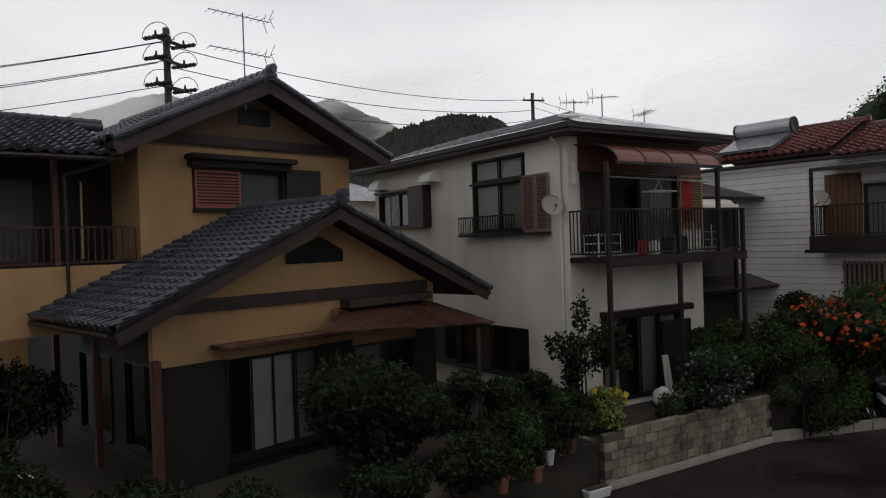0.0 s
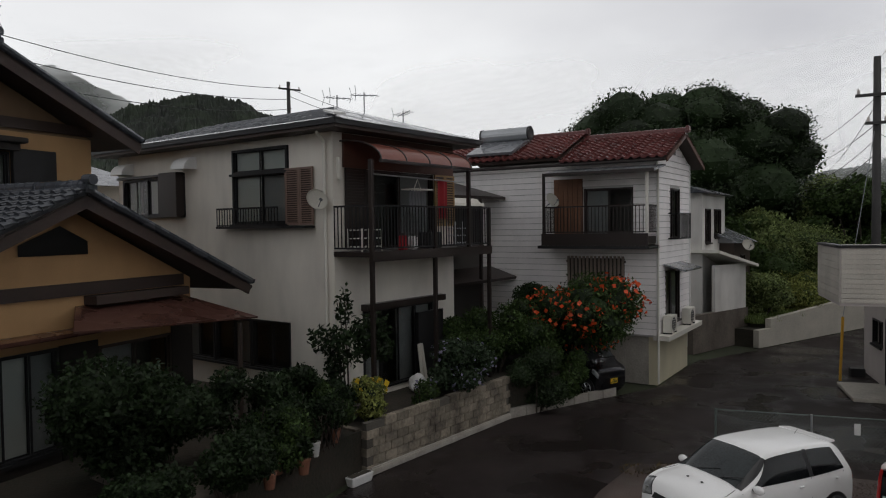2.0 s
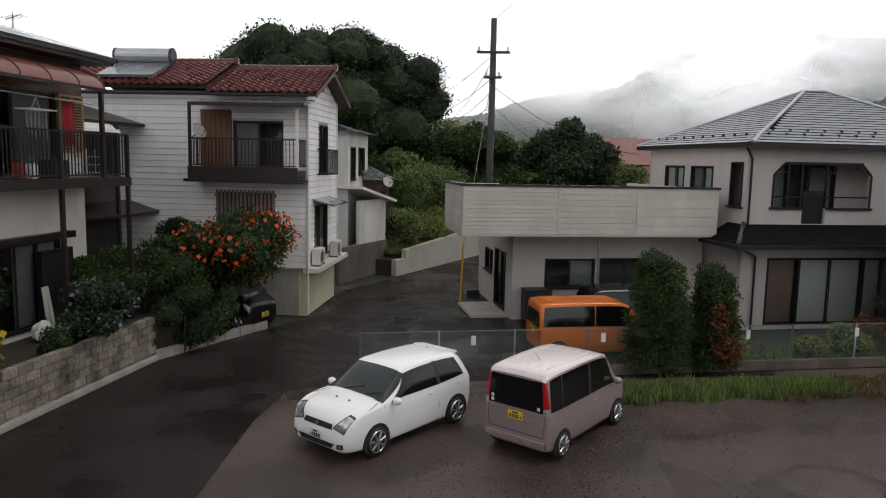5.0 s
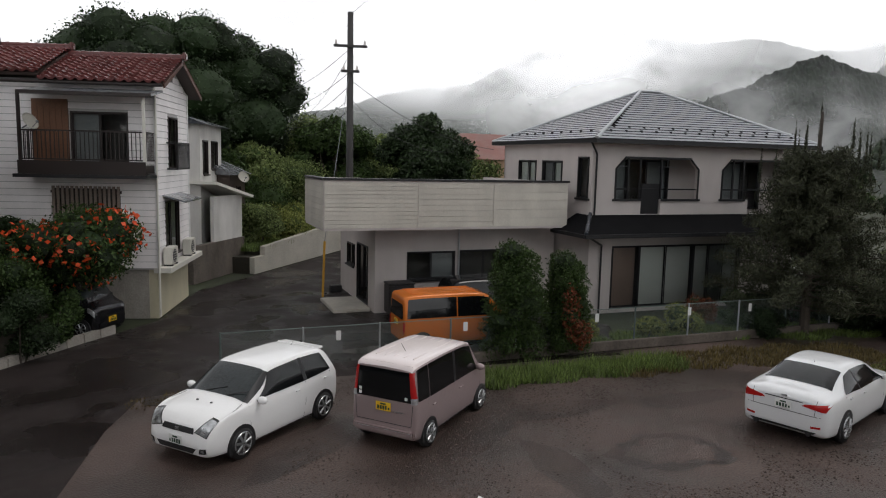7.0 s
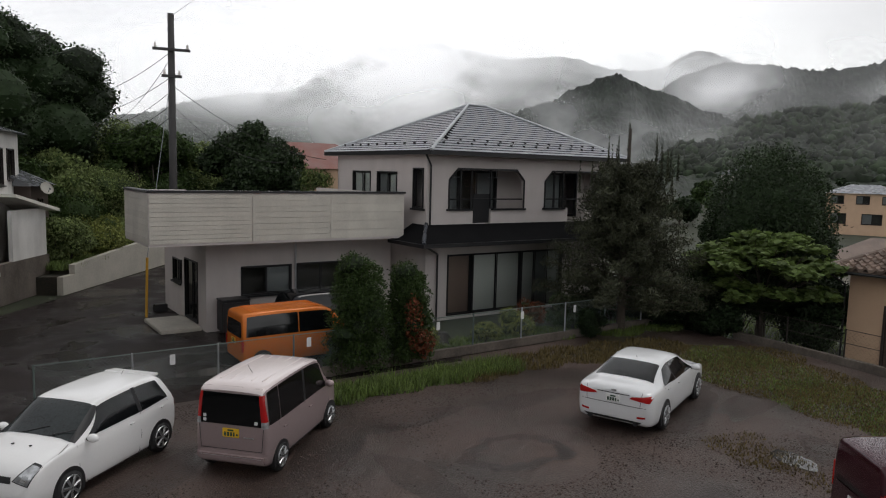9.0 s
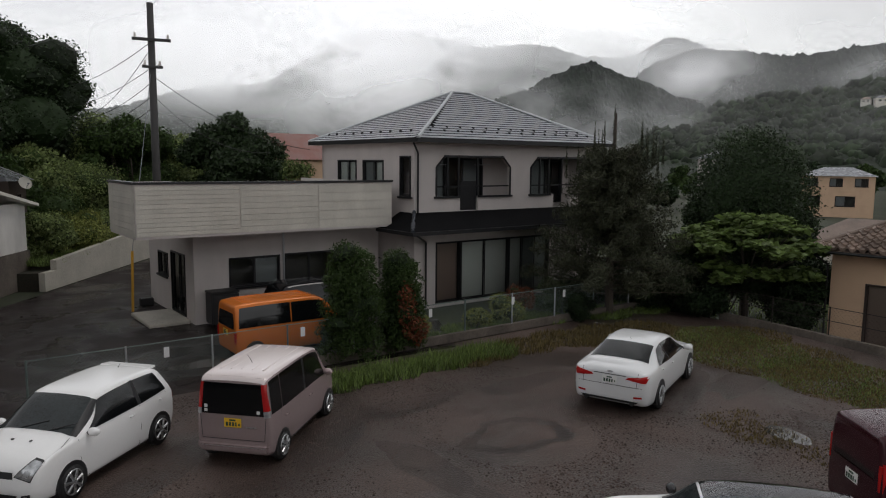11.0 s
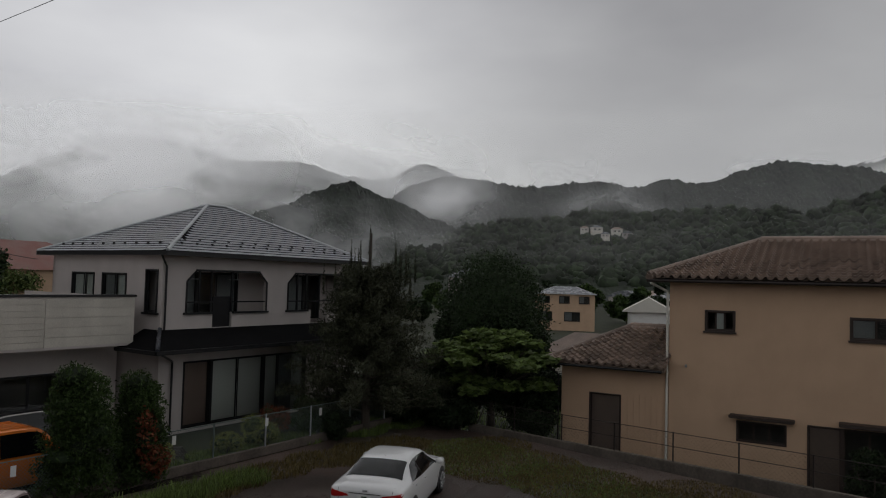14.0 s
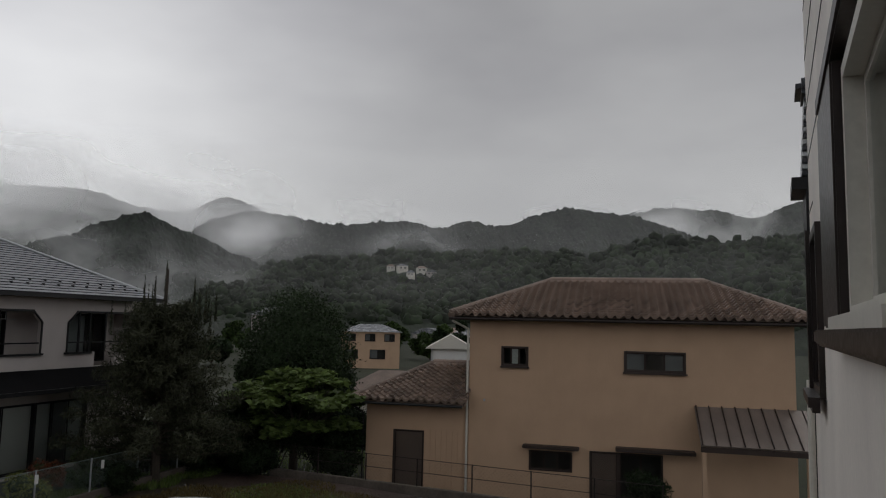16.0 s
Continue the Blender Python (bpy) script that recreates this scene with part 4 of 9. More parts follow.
# balcony
bm = bmesh.new()
box(bm, -0.02, 5.0, -1.25, 0, 4.6, 4.72)
part("balcony_floor", bm, METAL_BROWN, B)
BF.block("balcony_beam", -0.05, 5.02, 1.2, 1.28, 4.5, 4.73, METAL_BROWN)
BF.railing("balcony_railing", 0.0, 4.98, 1.22, 4.78, 5.82, METAL_BLACK, 0.115, 0.022)
Side(B, "left", 0.0).railing("balcony_side_railing", -1.2, -0.02, 0.0, 4.78, 5.82, METAL_BLACK, 0.115, 0.022)
for u, zb, zt in ((0.0, 0.95, 6.85), (2.4, 0.95, 5.82), (3.95, 4.7, 6.85), (4.95, 0.95, 5.82)):
    BF.block("balcony_post", u - 0.045, u + 0.045, 1.17, 1.26, zb, zt, METAL_BROWN)
# curved awning
bm = bmesh.new()
NS = 10
arc = [(1.32 * math.sin(math.pi / 2 * k / NS), 6.86 + 0.52 * math.cos(math.pi / 2 * k / NS)) for k in range(NS + 1)]
for (o0, z0), (o1, z1) in zip(arc, arc[1:]):
    bm.faces.new([bm.verts.new(p) for p in (BF.pt(0.25, o0, z0), BF.pt(0.25, o1, z1), BF.pt(3.95, o1, z1), BF.pt(3.95, o0, z0))])
bmesh.ops.remove_doubles(bm, verts=bm.verts, dist=0.002)
awning = part("awning", bm, POLYCARB, B, "curved smoky red polycarbonate awning", smooth=True)
for i in range(5):
    u = 0.25 + 3.7 * i / 4
    bm = bmesh.new()
    for (o0, z0), (o1, z1) in zip(arc, arc[1:]):
        rod(bm, BF.pt(u, o0, z0 + 0.01), BF.pt(u, o1, z1 + 0.01), 0.022, seg=6)
    part("rib", bm, METAL_BROWN, awning)
BF.block("awning_front_bar", 0.2, 4.0, 1.29, 1.35, 6.8, 6.87, METAL_BROWN)
bm = bmesh.new()
rod(bm, BF.pt(0.3, 0.95, 6.55), BF.pt(4.3, 0.95, 6.5), 0.018)
part("clothes_pole", bm, METAL_SILVER, B)
# darker wing set back behind
# wing set back behind, its front wall coloured dark for the recess shade
BW = Side(B, "front", 2.0)
BW.wall("wing_front_wall", 5.0, 9.4, 0.0, 6.3, DIM_SHADE, [(6.4, 7.8, 4.7, 6.0)])
BW.window(6.4, 7.8, 4.7, 6.0, METAL_BROWN, 2, fill=(CURTAIN, None))
Side(B, "right", 9.4).wall("wing_right_wall", 2.16, 7.5, 0.0, 6.3, STUCCO_CREAM)
Side(B, "back", 7.5).wall("wing_back_wall", 5.0, 9.4, 0.0, 6.3, STUCCO_CREAM)
for z0, z1, y0, x1 in ((6.32, 7.1, 1.3, 10.0), (3.45, 3.8, 0.9, 10.2)):
    bm = bmesh.new()
    slab(bm, [(5.1, y0, z0), (x1, y0, z0), (x1, 4.8, z1 + 0.2), (5.1, 4.8, z1 + 0.2)] if z0 > 5 else [(5.1, y0, z0), (x1, y0, z0), (x1, 1.98, z1), (5.1, 1.98, z1)], 0.1)
    part("wing_roof", bm, METAL_BROWN, B)
BW.railing("wing_railing", 5.05, 7.9, 1.0, 4.7, 5.85, METAL_BLACK, 0.115, 0.022)
bm = bmesh.new()
box(bm, 5.02, 7.95, 0.9, 1.99, 4.5, 4.66)
part("wing_balcony_floor", bm, METAL_BROWN, B)
for u in (7.9,):
    BW.block("wing_post", u - 0.05, u + 0.05, 0.95, 1.05, 0.0, 6.2, METAL_BROWN)
bm = bmesh.new()
for k in range(6):
    a0, a1 = math.pi / 2 * k / 6, math.pi / 2 * (k + 1) / 6
    bm.faces.new([bm.verts.new(p) for p in (BW.pt(5.6, 1.1 * math.sin(a0), 5.95 + 0.35 * math.cos(a0)), BW.pt(5.6, 1.1 * math.sin(a1), 5.95 + 0.35 * math.cos(a1)), BW.pt(8.0, 1.1 * math.sin(a1), 5.95 + 0.35 * math.cos(a1)), BW.pt(8.0, 1.1 * math.sin(a0), 5.95 + 0.35 * math.cos(a0)))])
part("wing_awning", bm, IVORY, B, smooth=True)

# ---- white sided house with red tiles ----
C = thing("white_house", pose(14.0, 19.0, 0, 0, 0, 36.87), "white sided two storey house with red tiled roof", "house")
CL, CF = Side(C, "left"), Side(C, "front")
holesL = [(0.75, 2.45, 4.75, 6.5), (2.5, 3.55, 4.75, 6.85), (1.05, 3.05, 2.7, 4.15)]
holesF = [(1.5, 2.75, 4.75, 6.5), (0.95, 2.7, 1.9, 3.7)]
CL.wall("left_wall", 0.16, 8.4, 1.6, 7.45, SIDING_GAP, holesL)
CF.wall("gable_front_wall", 0.0, 4.1, 1.6, 7.45, SIDING_GAP, holesF)
Side(C, "right", 4.1).wall("right_wall", 0.16, 8.4, 0.0, 7.45, WHITE_PAINT)
Side(C, "back", 8.4).wall("back_wall", 0.0, 4.1, 0.0, 7.45, WHITE_PAINT)
CF.block("base_wall", 0.12, 3.95, -0.3, -0.02, 0.0, 1.58, PLASTER_YELLOW, None, "pale yellow plaster garage base")
CL.block("base_side_wall", 0.3, 8.3, -0.3, -0.1, 0.0, 1.58, CONCRETE)
bm = bmesh.new()
box(bm, -0.05, 4.35, -0.42, 0.1, 1.5, 1.66)
part("base_ledge", bm, IVORY, C)
bm = bmesh.new()
pts = [(0.0, 7.45), (4.1, 7.45), (1.95, 8.28)]
lo = [bm.verts.new((x, 0.0, z)) for x, z in pts]
hi = [bm.verts.new((x, 0.16, z)) for x, z in pts]
bm.faces.new(lo)
bm.faces.new(hi[::-1])
for i in range(3):
    bm.faces.new((lo[i], lo[(i + 1) % 3], hi[(i + 1) % 3], hi[i]))
part("gable_wall", bm, SIDING_GAP, C)


def siding(side, u0, u1, z0, z1, holes, pitch=0.205, gable=None):
    """Lapped boards, each cut at the openings, its foot proud of the board below."""
    z = z0
    while z < z1 - 0.02:
        zt = min(z + pitch - 0.02, z1)
        spans = [(u0, u1)] if not gable else [gable(z)]
        for h0, h1, g0, g1 in holes:
            if g0 - 0.02 < (z + zt) / 2 < g1 + 0.02:
                spans = [s for a, b in spans for s in ((a, min(b, h0)), (max(a, h1), b)) if s[1] - s[0] > 0.04]
        for a, b in spans:
            if b - a < 0.05:
                continue
            bm = bmesh.new()
            side.box(bm, a, b, 0.003, 0.014, z, zt)
            for v in bm.verts:
                if v.co.z < z + 0.05:
                    lift = Vector(side.pt(0, 0.016, 0)) - Vector(side.pt(0, 0, 0))
                    if (v.co - Vector(side.pt(0, 0.0075, 0))).dot(lift) > 0:
                        v.co += lift
            part("siding_board", bm, SIDING, side.house)
        z += pitch


siding(CL, 0.0, 8.4, 1.66, 7.4, [(0.3, 3.75, 4.55, 4.85)] + holesL)
siding(CF, 0.0, 4.1, 1.68, 7.45, holesF)
siding(CF, 0.0, 4.1, 7.45, 8.2, [], gable=lambda z: (1.95 * (z + 0.2 - 7.45) / 0.83, 4.1 - 2.15 * (z + 0.2 - 7.45) / 0.83))
CF.block("gable_vent", 1.82, 2.1, 0.03, 0.06, 7.65, 7.92, METAL_BLACK)
for u in (0.0, 4.1):
    CF.block("corner_trim", u - 0.05, u + 0.05, 0.0, 0.05, 1.66, 7.4, WHITE_PAINT)
TR_ = tile_mesh(TILE_RED, 0.28, 0.25, 0.065, lip=0.06)
for y0, y1, dz, nm in ((-0.42, 3.15, 0.0, 200), (3.15, 8.7, 0.2, 100)):
    gable_roof(C, -0.42, 4.62, y0, y1, 1.95, 7.38 + dz, 7.38 + dz, 8.36 + dz, WOOD_DARK, 0.1)
    s_ = Vector((2.37, 0, 0.98))
    tiled(C, TR_, (-0.48, y1, 7.39 + dz), (0, -1, 0), s_, y1 - y0, lambda a, b: 0 < a < y1 - y0 + 0.1 and b < s_.length + 0.03, 0.28, 0.25, 11, singles=nm)
    t_ = Vector((-2.67, 0, 0.98))
    tiled(C, TR_, (4.68, y0, 7.39 + dz), (0, 1, 0), t_, y1 - y0, lambda a, b: 0 < a < y1 - y0 + 0.1 and b < t_.length + 0.03, 0.28, 0.25, 12, singles=20)
    ridge_cap("ridge", (1.95, y0 - 0.03, 8.46 + dz), (1.95, y1, 8.46 + dz), TILE_RED, C, 0.1)
    bm = bmesh.new()
    box(bm, 1.82, 2.08, y0 - 0.16, y0 - 0.02, 8.36 + dz, 8.62 + dz, 0.04)
    part("ridge_end_tile", bm, TILE_RED, C)
for xe in (-0.42, 4.62):
    bm = bmesh.new()
    slab(bm, [(xe, -0.46, 7.36), (xe, -0.42, 7.36), (1.95, -0.42, 8.35), (1.95, -0.46, 8.35)], 0.13)
    part("barge_board", bm, WOOD_RED, C)
    bm = bmesh.new()
    rod(bm, (xe, -0.4, 7.32), (xe, 8.6, 7.32), 0.05)
    part("gutter", bm, METAL_BROWN, C)
bm = bmesh.new()
rod(bm, (-0.3, -0.1, 7.25), (-0.08, -0.08, 7.0), 0.035)
rod(bm, (-0.08, -0.08, 7.0), (-0.08, -0.08, 0.1), 0.035)
part("down_pipe", bm, IVORY, C)
# balcony on the long side
CL.window(0.75, 2.45, 4.75, 6.5, METAL_BROWN, 2, fill=(None, CURTAIN_GREY), sill=False, name="balcony_door")
CL.block("timber_screen", 2.5, 3.55, -0.02, 0.05, 4.78, 6.85, WOOD_WARM)
for k in range(6):
    CL.block("screen_board", 2.5 + k * 0.175, 2.66 + k * 0.175, 0.052, 0.07, 4.8, 6.83, WOOD_WARM)
bm = bmesh.new()
box(bm, -1.05, 0.0, 0.0, 3.5, 4.66, 4.9)
part("balcony_floor", bm, METAL_BROWN, C)
CL.block("balcony_fascia", -0.05, 3.55, 1.05, 1.1, 4.6, 5.0, METAL_BROWN)
CL.block("balcony_lower_fascia", -0.1, 3.65, 0.0, 1.2, 4.5, 4.6, METAL_BLACK)
CL.railing("balcony_railing", 0.0, 3.5, 1.0, 5.02, 5.9, METAL_BROWN, 0.12, 0.02)
for y in (0.0, 3.5):
    Side(C, "front", y).railing("balcony_end_railing", -1.0, -0.04, 0.0, 5.02, 5.9, METAL_BROWN, 0.12, 0.02)
    CL.block("balcony_post", y - 0.04, y + 0.04, 0.96, 1.04, 4.9, 7.0, IVORY if y < 1 else METAL_BROWN)
bm = bmesh.new()
slab(bm, [(-1.25, -0.3, 6.98), (-1.25, 3.42, 6.98), (0.0, 3.42, 7.2), (0.0, -0.3, 7.2)], 0.06)
part("balcony_roof", bm, METAL_GREY, C)
CL.block("balcony_roof_edge", -0.3, 3.42, 1.22, 1.28, 6.9, 7.0, METAL_BROWN)
# slatted timber screen below
CL.window(1.05, 3.05, 2.7, 4.15, METAL_BROWN, 2)
for k in range(15):
    CL.block("slat", 1.05 + k * 0.137, 1.13 + k * 0.137, 0.06, 0.1, 2.55, 4.22, SLAT_GREY)
CL.block("slat_rail", 1.0, 3.1, 0.04, 0.058, 4.0, 4.08, WOOD_DARK)
CF.window(1.5, 2.75, 4.75, 6.5, METAL_BROWN, 2, fill=(CURTAIN_GREY, None), sill=False)
CF.railing("window_rail", 1.3, 2.95, 0.35, 4.75, 5.65, METAL_BLACK, 0.12, 0.02)
for u in (1.3, 2.95):
    CF.block("rail_bracket", u - 0.02, u + 0.02, 0.02, 0.36, 5.6, 5.65, METAL_BLACK)
    CF.block("rail_bracket", u - 0.02, u + 0.02, 0.02, 0.36, 4.75, 4.8, METAL_BLACK)
CF.window(0.95, 2.7, 1.9, 3.7, METAL_BROWN, 2, fill=(None, CURTAIN_GREY))
bm = bmesh.new()
slab(bm, [(0.7, -0.75, 3.75), (2.95, -0.75, 3.75), (2.95, 0.0, 3.95), (0.7, 0.0, 3.95)], 0.05)
part("window_hood", bm, METAL_GREY, C)


# ---- low garage building with the boarded parapet ----
D = thing("garage_building", pose(18.8, 14.0, 0, 0, 0, -38.4), "low grey garage with a boarded balcony parapet", "building")
DF, DL = Side(D, "front"), Side(D, "left")
DF.wall("front_wall", 0.0, 6.9, 0.0, 3.02, STUCCO_GREY, [(1.14, 2.93, 1.1, 2.1), (3.1, 5.0, 1.1, 2.12)])
DL.wall("left_wall", 0.16, 5.2, 0.0, 3.02, STUCCO_GREY, [(0.88, 2.42, 0.12, 2.2), (2.8, 3.98, 1.2, 2.05)])
Side(D, "right", 6.9).wall("right_wall", 0.16, 5.2, 0.0, 3.02, STUCCO_GREY)
Side(D, "back", 5.2).wall("back_wall", 0.0, 6.9, 0.0, 3.02, STUCCO_GREY)
DF.window(1.14, 2.93, 1.1, 2.1, METAL_BLACK, 2, fill=(None, CURTAIN_GREY))
DF.window(3.1, 5.0, 1.1, 2.12, METAL_BLACK, 2)
DL.window(0.88, 2.42, 0.12, 2.2, METAL_BLACK, 2, sill=False, name="entrance_door")
DL.window(2.8, 3.98, 1.2, 2.05, METAL_BLACK, 2)
bm = bmesh.new()
box(bm, -2.08, -0.2, -1.6, 1.5, 3.02, 3.14)
box(bm, -0.2, 6.45, -1.6, 5.3, 3.02, 3.14)
part("balcony_slab", bm, STUCCO_GREY, D)
PF_, PL_ = Side(D, "front", -1.6), Side(D, "left", -2.08)
PF_.wall("parapet_front", -2.08, 6.45, 3.141, 4.58, STUCCO_GREY, t=0.14)
PL_.wall("parapet_left", -1.46, 1.5, 3.141, 4.58, STUCCO_GREY, t=0.14)
Side(D, "right", 6.45).wall("parapet_right", -1.46, 5.3, 3.141, 4.58, STUCCO_GREY, t=0.14)
Side(D, "back", 1.5).wall("parapet_back", -1.94, -0.2, 3.141, 4.58, STUCCO_GREY, t=0.14)
for a, b, n in ((-2.06, 0.95, 11), (0.97, 3.6, 8), (3.62, 6.44, 5)):
    for k in range(n):
        h = 1.45 / n
        PF_.block("board", a, b, 0.004, 0.022 + (k % 2) * 0.004, 3.1 + k * h, 3.1 + (k + 1) * h - 0.012, BOARD)
for k in range(8):
    PL_.block("board", -1.58, 1.48, 0.004, 0.022, 3.1 + k * 0.181, 3.1 + (k + 1) * 0.181 - 0.008, BOARD)
PF_.block("parapet_cap", -2.12, 6.49, -0.18, 0.05, 4.581, 4.65, METAL_BLACK)
PL_.block("parapet_cap", -1.42, 1.52, -0.18, 0.05, 4.581, 4.65, METAL_BLACK)
bm = bmesh.new()
rod(bm, (3.05, -0.06, 0.0), (3.05, -0.06, 3.0), 0.035)
part("down_pipe", bm, METAL_SILVER, D)
bm = bmesh.new()
box(bm, -1.35, -0.05, 0.3, 2.6, 0.0, 0.12, 0.02)
part("entrance_slab", bm, CONCRETE_PALE, D)

# ---- grey house with the hipped slate roof ----
E = thing("grey_house", pose(23.04, 7.96, 0, 0, 0, -38.4), "grey stucco two storey house with hipped slate roof", "house")
EF, EL = Side(E, "front"), Side(E, "left")
EF.wall("front_wall", 0.0, 9.3, 0.0, 5.95, STUCCO_GREY,
        [(0.95, 2.05, 4.05, 5.5), (2.05, 2.9, 3.52, 5.5), (2.9, 4.5, 4.05, 5.5), (5.6, 6.9, 4.05, 5.5), (6.9, 7.9, 3.52, 5.5), (7.9, 9.0, 4.05, 5.5), (0.95, 6.7, 0.15, 2.4)])
EL.wall("left_wall", 0.16, 6.9, 0.0, 5.95, STUCCO_GREY, [(0.2, 0.9, 4.05, 5.5), (2.0, 3.5, 4.25, 5.35), (4.0, 5.5, 4.45, 5.35)])
Side(E, "right", 9.3).wall("right_wall", 0.16, 6.9, 0.0, 5.95, STUCCO_GREY)
Side(E, "back", 6.9).wall("back_wall", 0.0, 9.3, 0.0, 5.95, STUCCO_GREY)
# chamfered heads and dark frames of the balcony openings
for u0, u1 in ((0.95, 4.5), (5.6, 9.0)):
    for a, s in ((u0, 1), (u1, -1)):
        bm = bmesh.new()
        p = [(a, 5.5), (a + 0.38 * s, 5.5), (a, 5.12)]
        lo = [bm.verts.new(EF.pt(u, 0.001, z)) for u, z in p]
        hi = [bm.verts.new(EF.pt(u, -0.15, z)) for u, z in p]
        bm.faces.new(lo)
        bm.faces.new(hi[::-1])
        for i in range(3):
            bm.faces.new((lo[i], lo[(i + 1) % 3], hi[(i + 1) % 3], hi[i]))
        part("chamfer", bm, STUCCO_GREY, E)
        bm = bmesh.new()
        rod(bm, EF.pt(a + 0.38 * s, 0.02, 5.5), EF.pt(a, 0.02, 5.12), 0.035, seg=6)
        rod(bm, EF.pt(a, 0.02, 5.12), EF.pt(a, 0.02, 4.05), 0.035, seg=6)
        part("opening_trim", bm, METAL_BLACK, E)
    EF.block("opening_trim", u0 + 0.36, u1 - 0.36, 0.0, 0.05, 5.47, 5.54, METAL_BLACK)
    EF.block("opening_sill", u0 - 0.1, u0 + 1.1, 0.0, 0.09, 3.99, 4.06, METAL_BLACK)
    EF.block("opening_sill", u1 - 1.6 if u0 < 2 else u1 - 1.1, u1 + 0.08, 0.0, 0.09, 3.99, 4.06, METAL_BLACK)
    EF.block("rail", u0 + 0.05, u1 - 0.05, -0.06, -0.02, 4.38, 4.43, METAL_BLACK)
    for u in (u0 + 0.55, u0 + 1.05, u1 - 1.6):
        EF.block("post", u - 0.03, u + 0.03, -0.08, -0.02, 4.05, 5.5, METAL_BLACK)
EI = Side(E, "front", 1.3)
EI.wall("balcony_back_wall", 0.16, 9.14, 3.4, 5.94, STUCCO_GREY, [(1.4, 4.2, 3.6, 5.45), (5.9, 8.7, 3.6, 5.45)])
EI.window(1.4, 4.2, 3.6, 5.45, METAL_BLACK, 3, fill=(CURTAIN_GREY, None, CURTAIN_GREY), sill=False, name="balcony_door")
EI.window(5.9, 8.7, 3.6, 5.45, METAL_BLACK, 3, fill=(None, CURTAIN_GREY, None), sill=False, name="balcony_door")
bm = bmesh.new()
box(bm, 0.17, 9.13, 0.17, 1.29, 3.38, 3.48)
part("balcony_floor", bm, CONCRETE, E)
EF.block("balcony_gate", 2.1, 2.85, -0.1, -0.06, 3.5, 4.6, METAL_BLACK)
EL.window(2.0, 3.5, 4.25, 5.35, METAL_BLACK, 2, fill=(CURTAIN, CURTAIN_GREY))
EL.window(4.0, 5.5, 4.45, 5.35, METAL_BLACK, 2, fill=(CURTAIN, CURTAIN))
EL.window(0.2, 0.9, 4.05, 5.5, METAL_BLACK, 1, sill=False, name="corner_screen")
EL.block("corner_opening_sill", 0.1, 0.98, 0.0, 0.08, 3.99, 4.06, METAL_BLACK)
# laundry fittings under the balcony roof
for u in (1.5, 3.6):
    bm = bmesh.new()
    rod(bm, EF.pt(u, -0.6, 5.9), EF.pt(u, -0.6, 5.2), 0.015)
    rod(bm, EF.pt(u - 0.4, -0.6, 5.2), EF.pt(u + 0.4, -0.6, 5.2), 0.015)
    part("laundry_rack", bm, METAL_SILVER, E)
# sliding doors
EF.window(0.95, 2.1, 0.15, 2.4, METAL_BLACK, 1, fill=(SHUTTER,), sill=False, name="storm_shutter")
EF.window(2.1, 4.5, 0.15, 2.4, METAL_BLACK, 2, fill=(SHOJI, SHOJI), sill=False, name="garden_door")
EF.window(4.5, 6.7, 0.15, 2.4, METAL_BLACK, 3, fill=(CURTAIN, CURTAIN_GREY, CURTAIN), sill=False, name="garden_door")
# lower roof
bm = bmesh.new()
slab(bm, [(-0.95, -1.3, 2.95), (9.9, -1.3, 2.95), (9.3, -0.002, 3.5), (0.0, -0.002, 3.5)], 0.14)
slab(bm, [(-0.95, 0.9, 2.95), (-0.95, -1.3, 2.95), (-0.002, -0.002, 3.5), (-0.002, 0.9, 3.5)], 0.14)
part("lower_roof", bm, ROOF_BLACK, E)
bm = bmesh.new()
rod(bm, (-0.95, -1.3, 2.98), (-0.02, -0.02, 3.54), 0.07)
part("lower_hip", bm, TILE_BLACK, E)
EF.block("lower_gutter", -1.0, 9.92, 1.28, 1.38, 2.84, 2.96, METAL_BLACK)
EL.block("lower_side_gutter", -1.3, 0.9, 0.93, 1.03, 2.84, 2.96, METAL_BLACK)
for y, s in ((-0.92, 1),):
    bm = bmesh.new()
    rod(bm, (-0.8, -1.33, 2.85), (0.45, -0.1, 2.45), 0.035)
    rod(bm, (0.45, -0.1, 2.45), (0.45, -0.1, 0.05), 0.035)
    rod(bm, (-0.35, -0.45, 5.95), (0.12, -0.06, 5.6), 0.035)
    rod(bm, (0.12, -0.06, 5.6), (0.12, -0.06, 3.5), 0.035)
    part("down_pipe", bm, METAL_BLACK, E)
bm = bmesh.new()
box(bm, -0.3, 9.6, -0.66, 7.42, 5.951, 6.04)
part("soffit", bm, STUCCO_GREY, E)
bm = bmesh.new()
for q in ((-0.36, 9.66, -0.74, -0.66), (-0.36, 9.66, 7.42, 7.5), (-0.36, -0.3, -0.66, 7.42), (9.6, 9.66, -0.66, 7.42)):
    box(bm, *q, 5.96, 6.1)
part("gutter", bm, METAL_BLACK, E)
# deck coloured black so the slate joints read as lip shadow and wet dirt
hip_roof(E, -0.34, 9.64, -0.72, 7.48, 6.06, 8.13, 4.25, 5.15, "x", ROOF_BLACK, "roof_deck")
SM = slate_mesh(SLATE, 0.4, 0.215)
run, rise = 4.1, 2.07
sF = Vector((0, run, rise))
tiled(E, SM, (-0.36, -0.74, 6.075), (1, 0, 0), sF, 10.02, lambda a, b: 4.6 * b / sF.length + 0.02 < a < 10.02 - 4.5 * b / sF.length - 0.02 and b < sF.length, 0.4, 0.215, 21, singles=170, name="roof_slate", stagger=True)
sL = Vector((4.6, 0, rise))
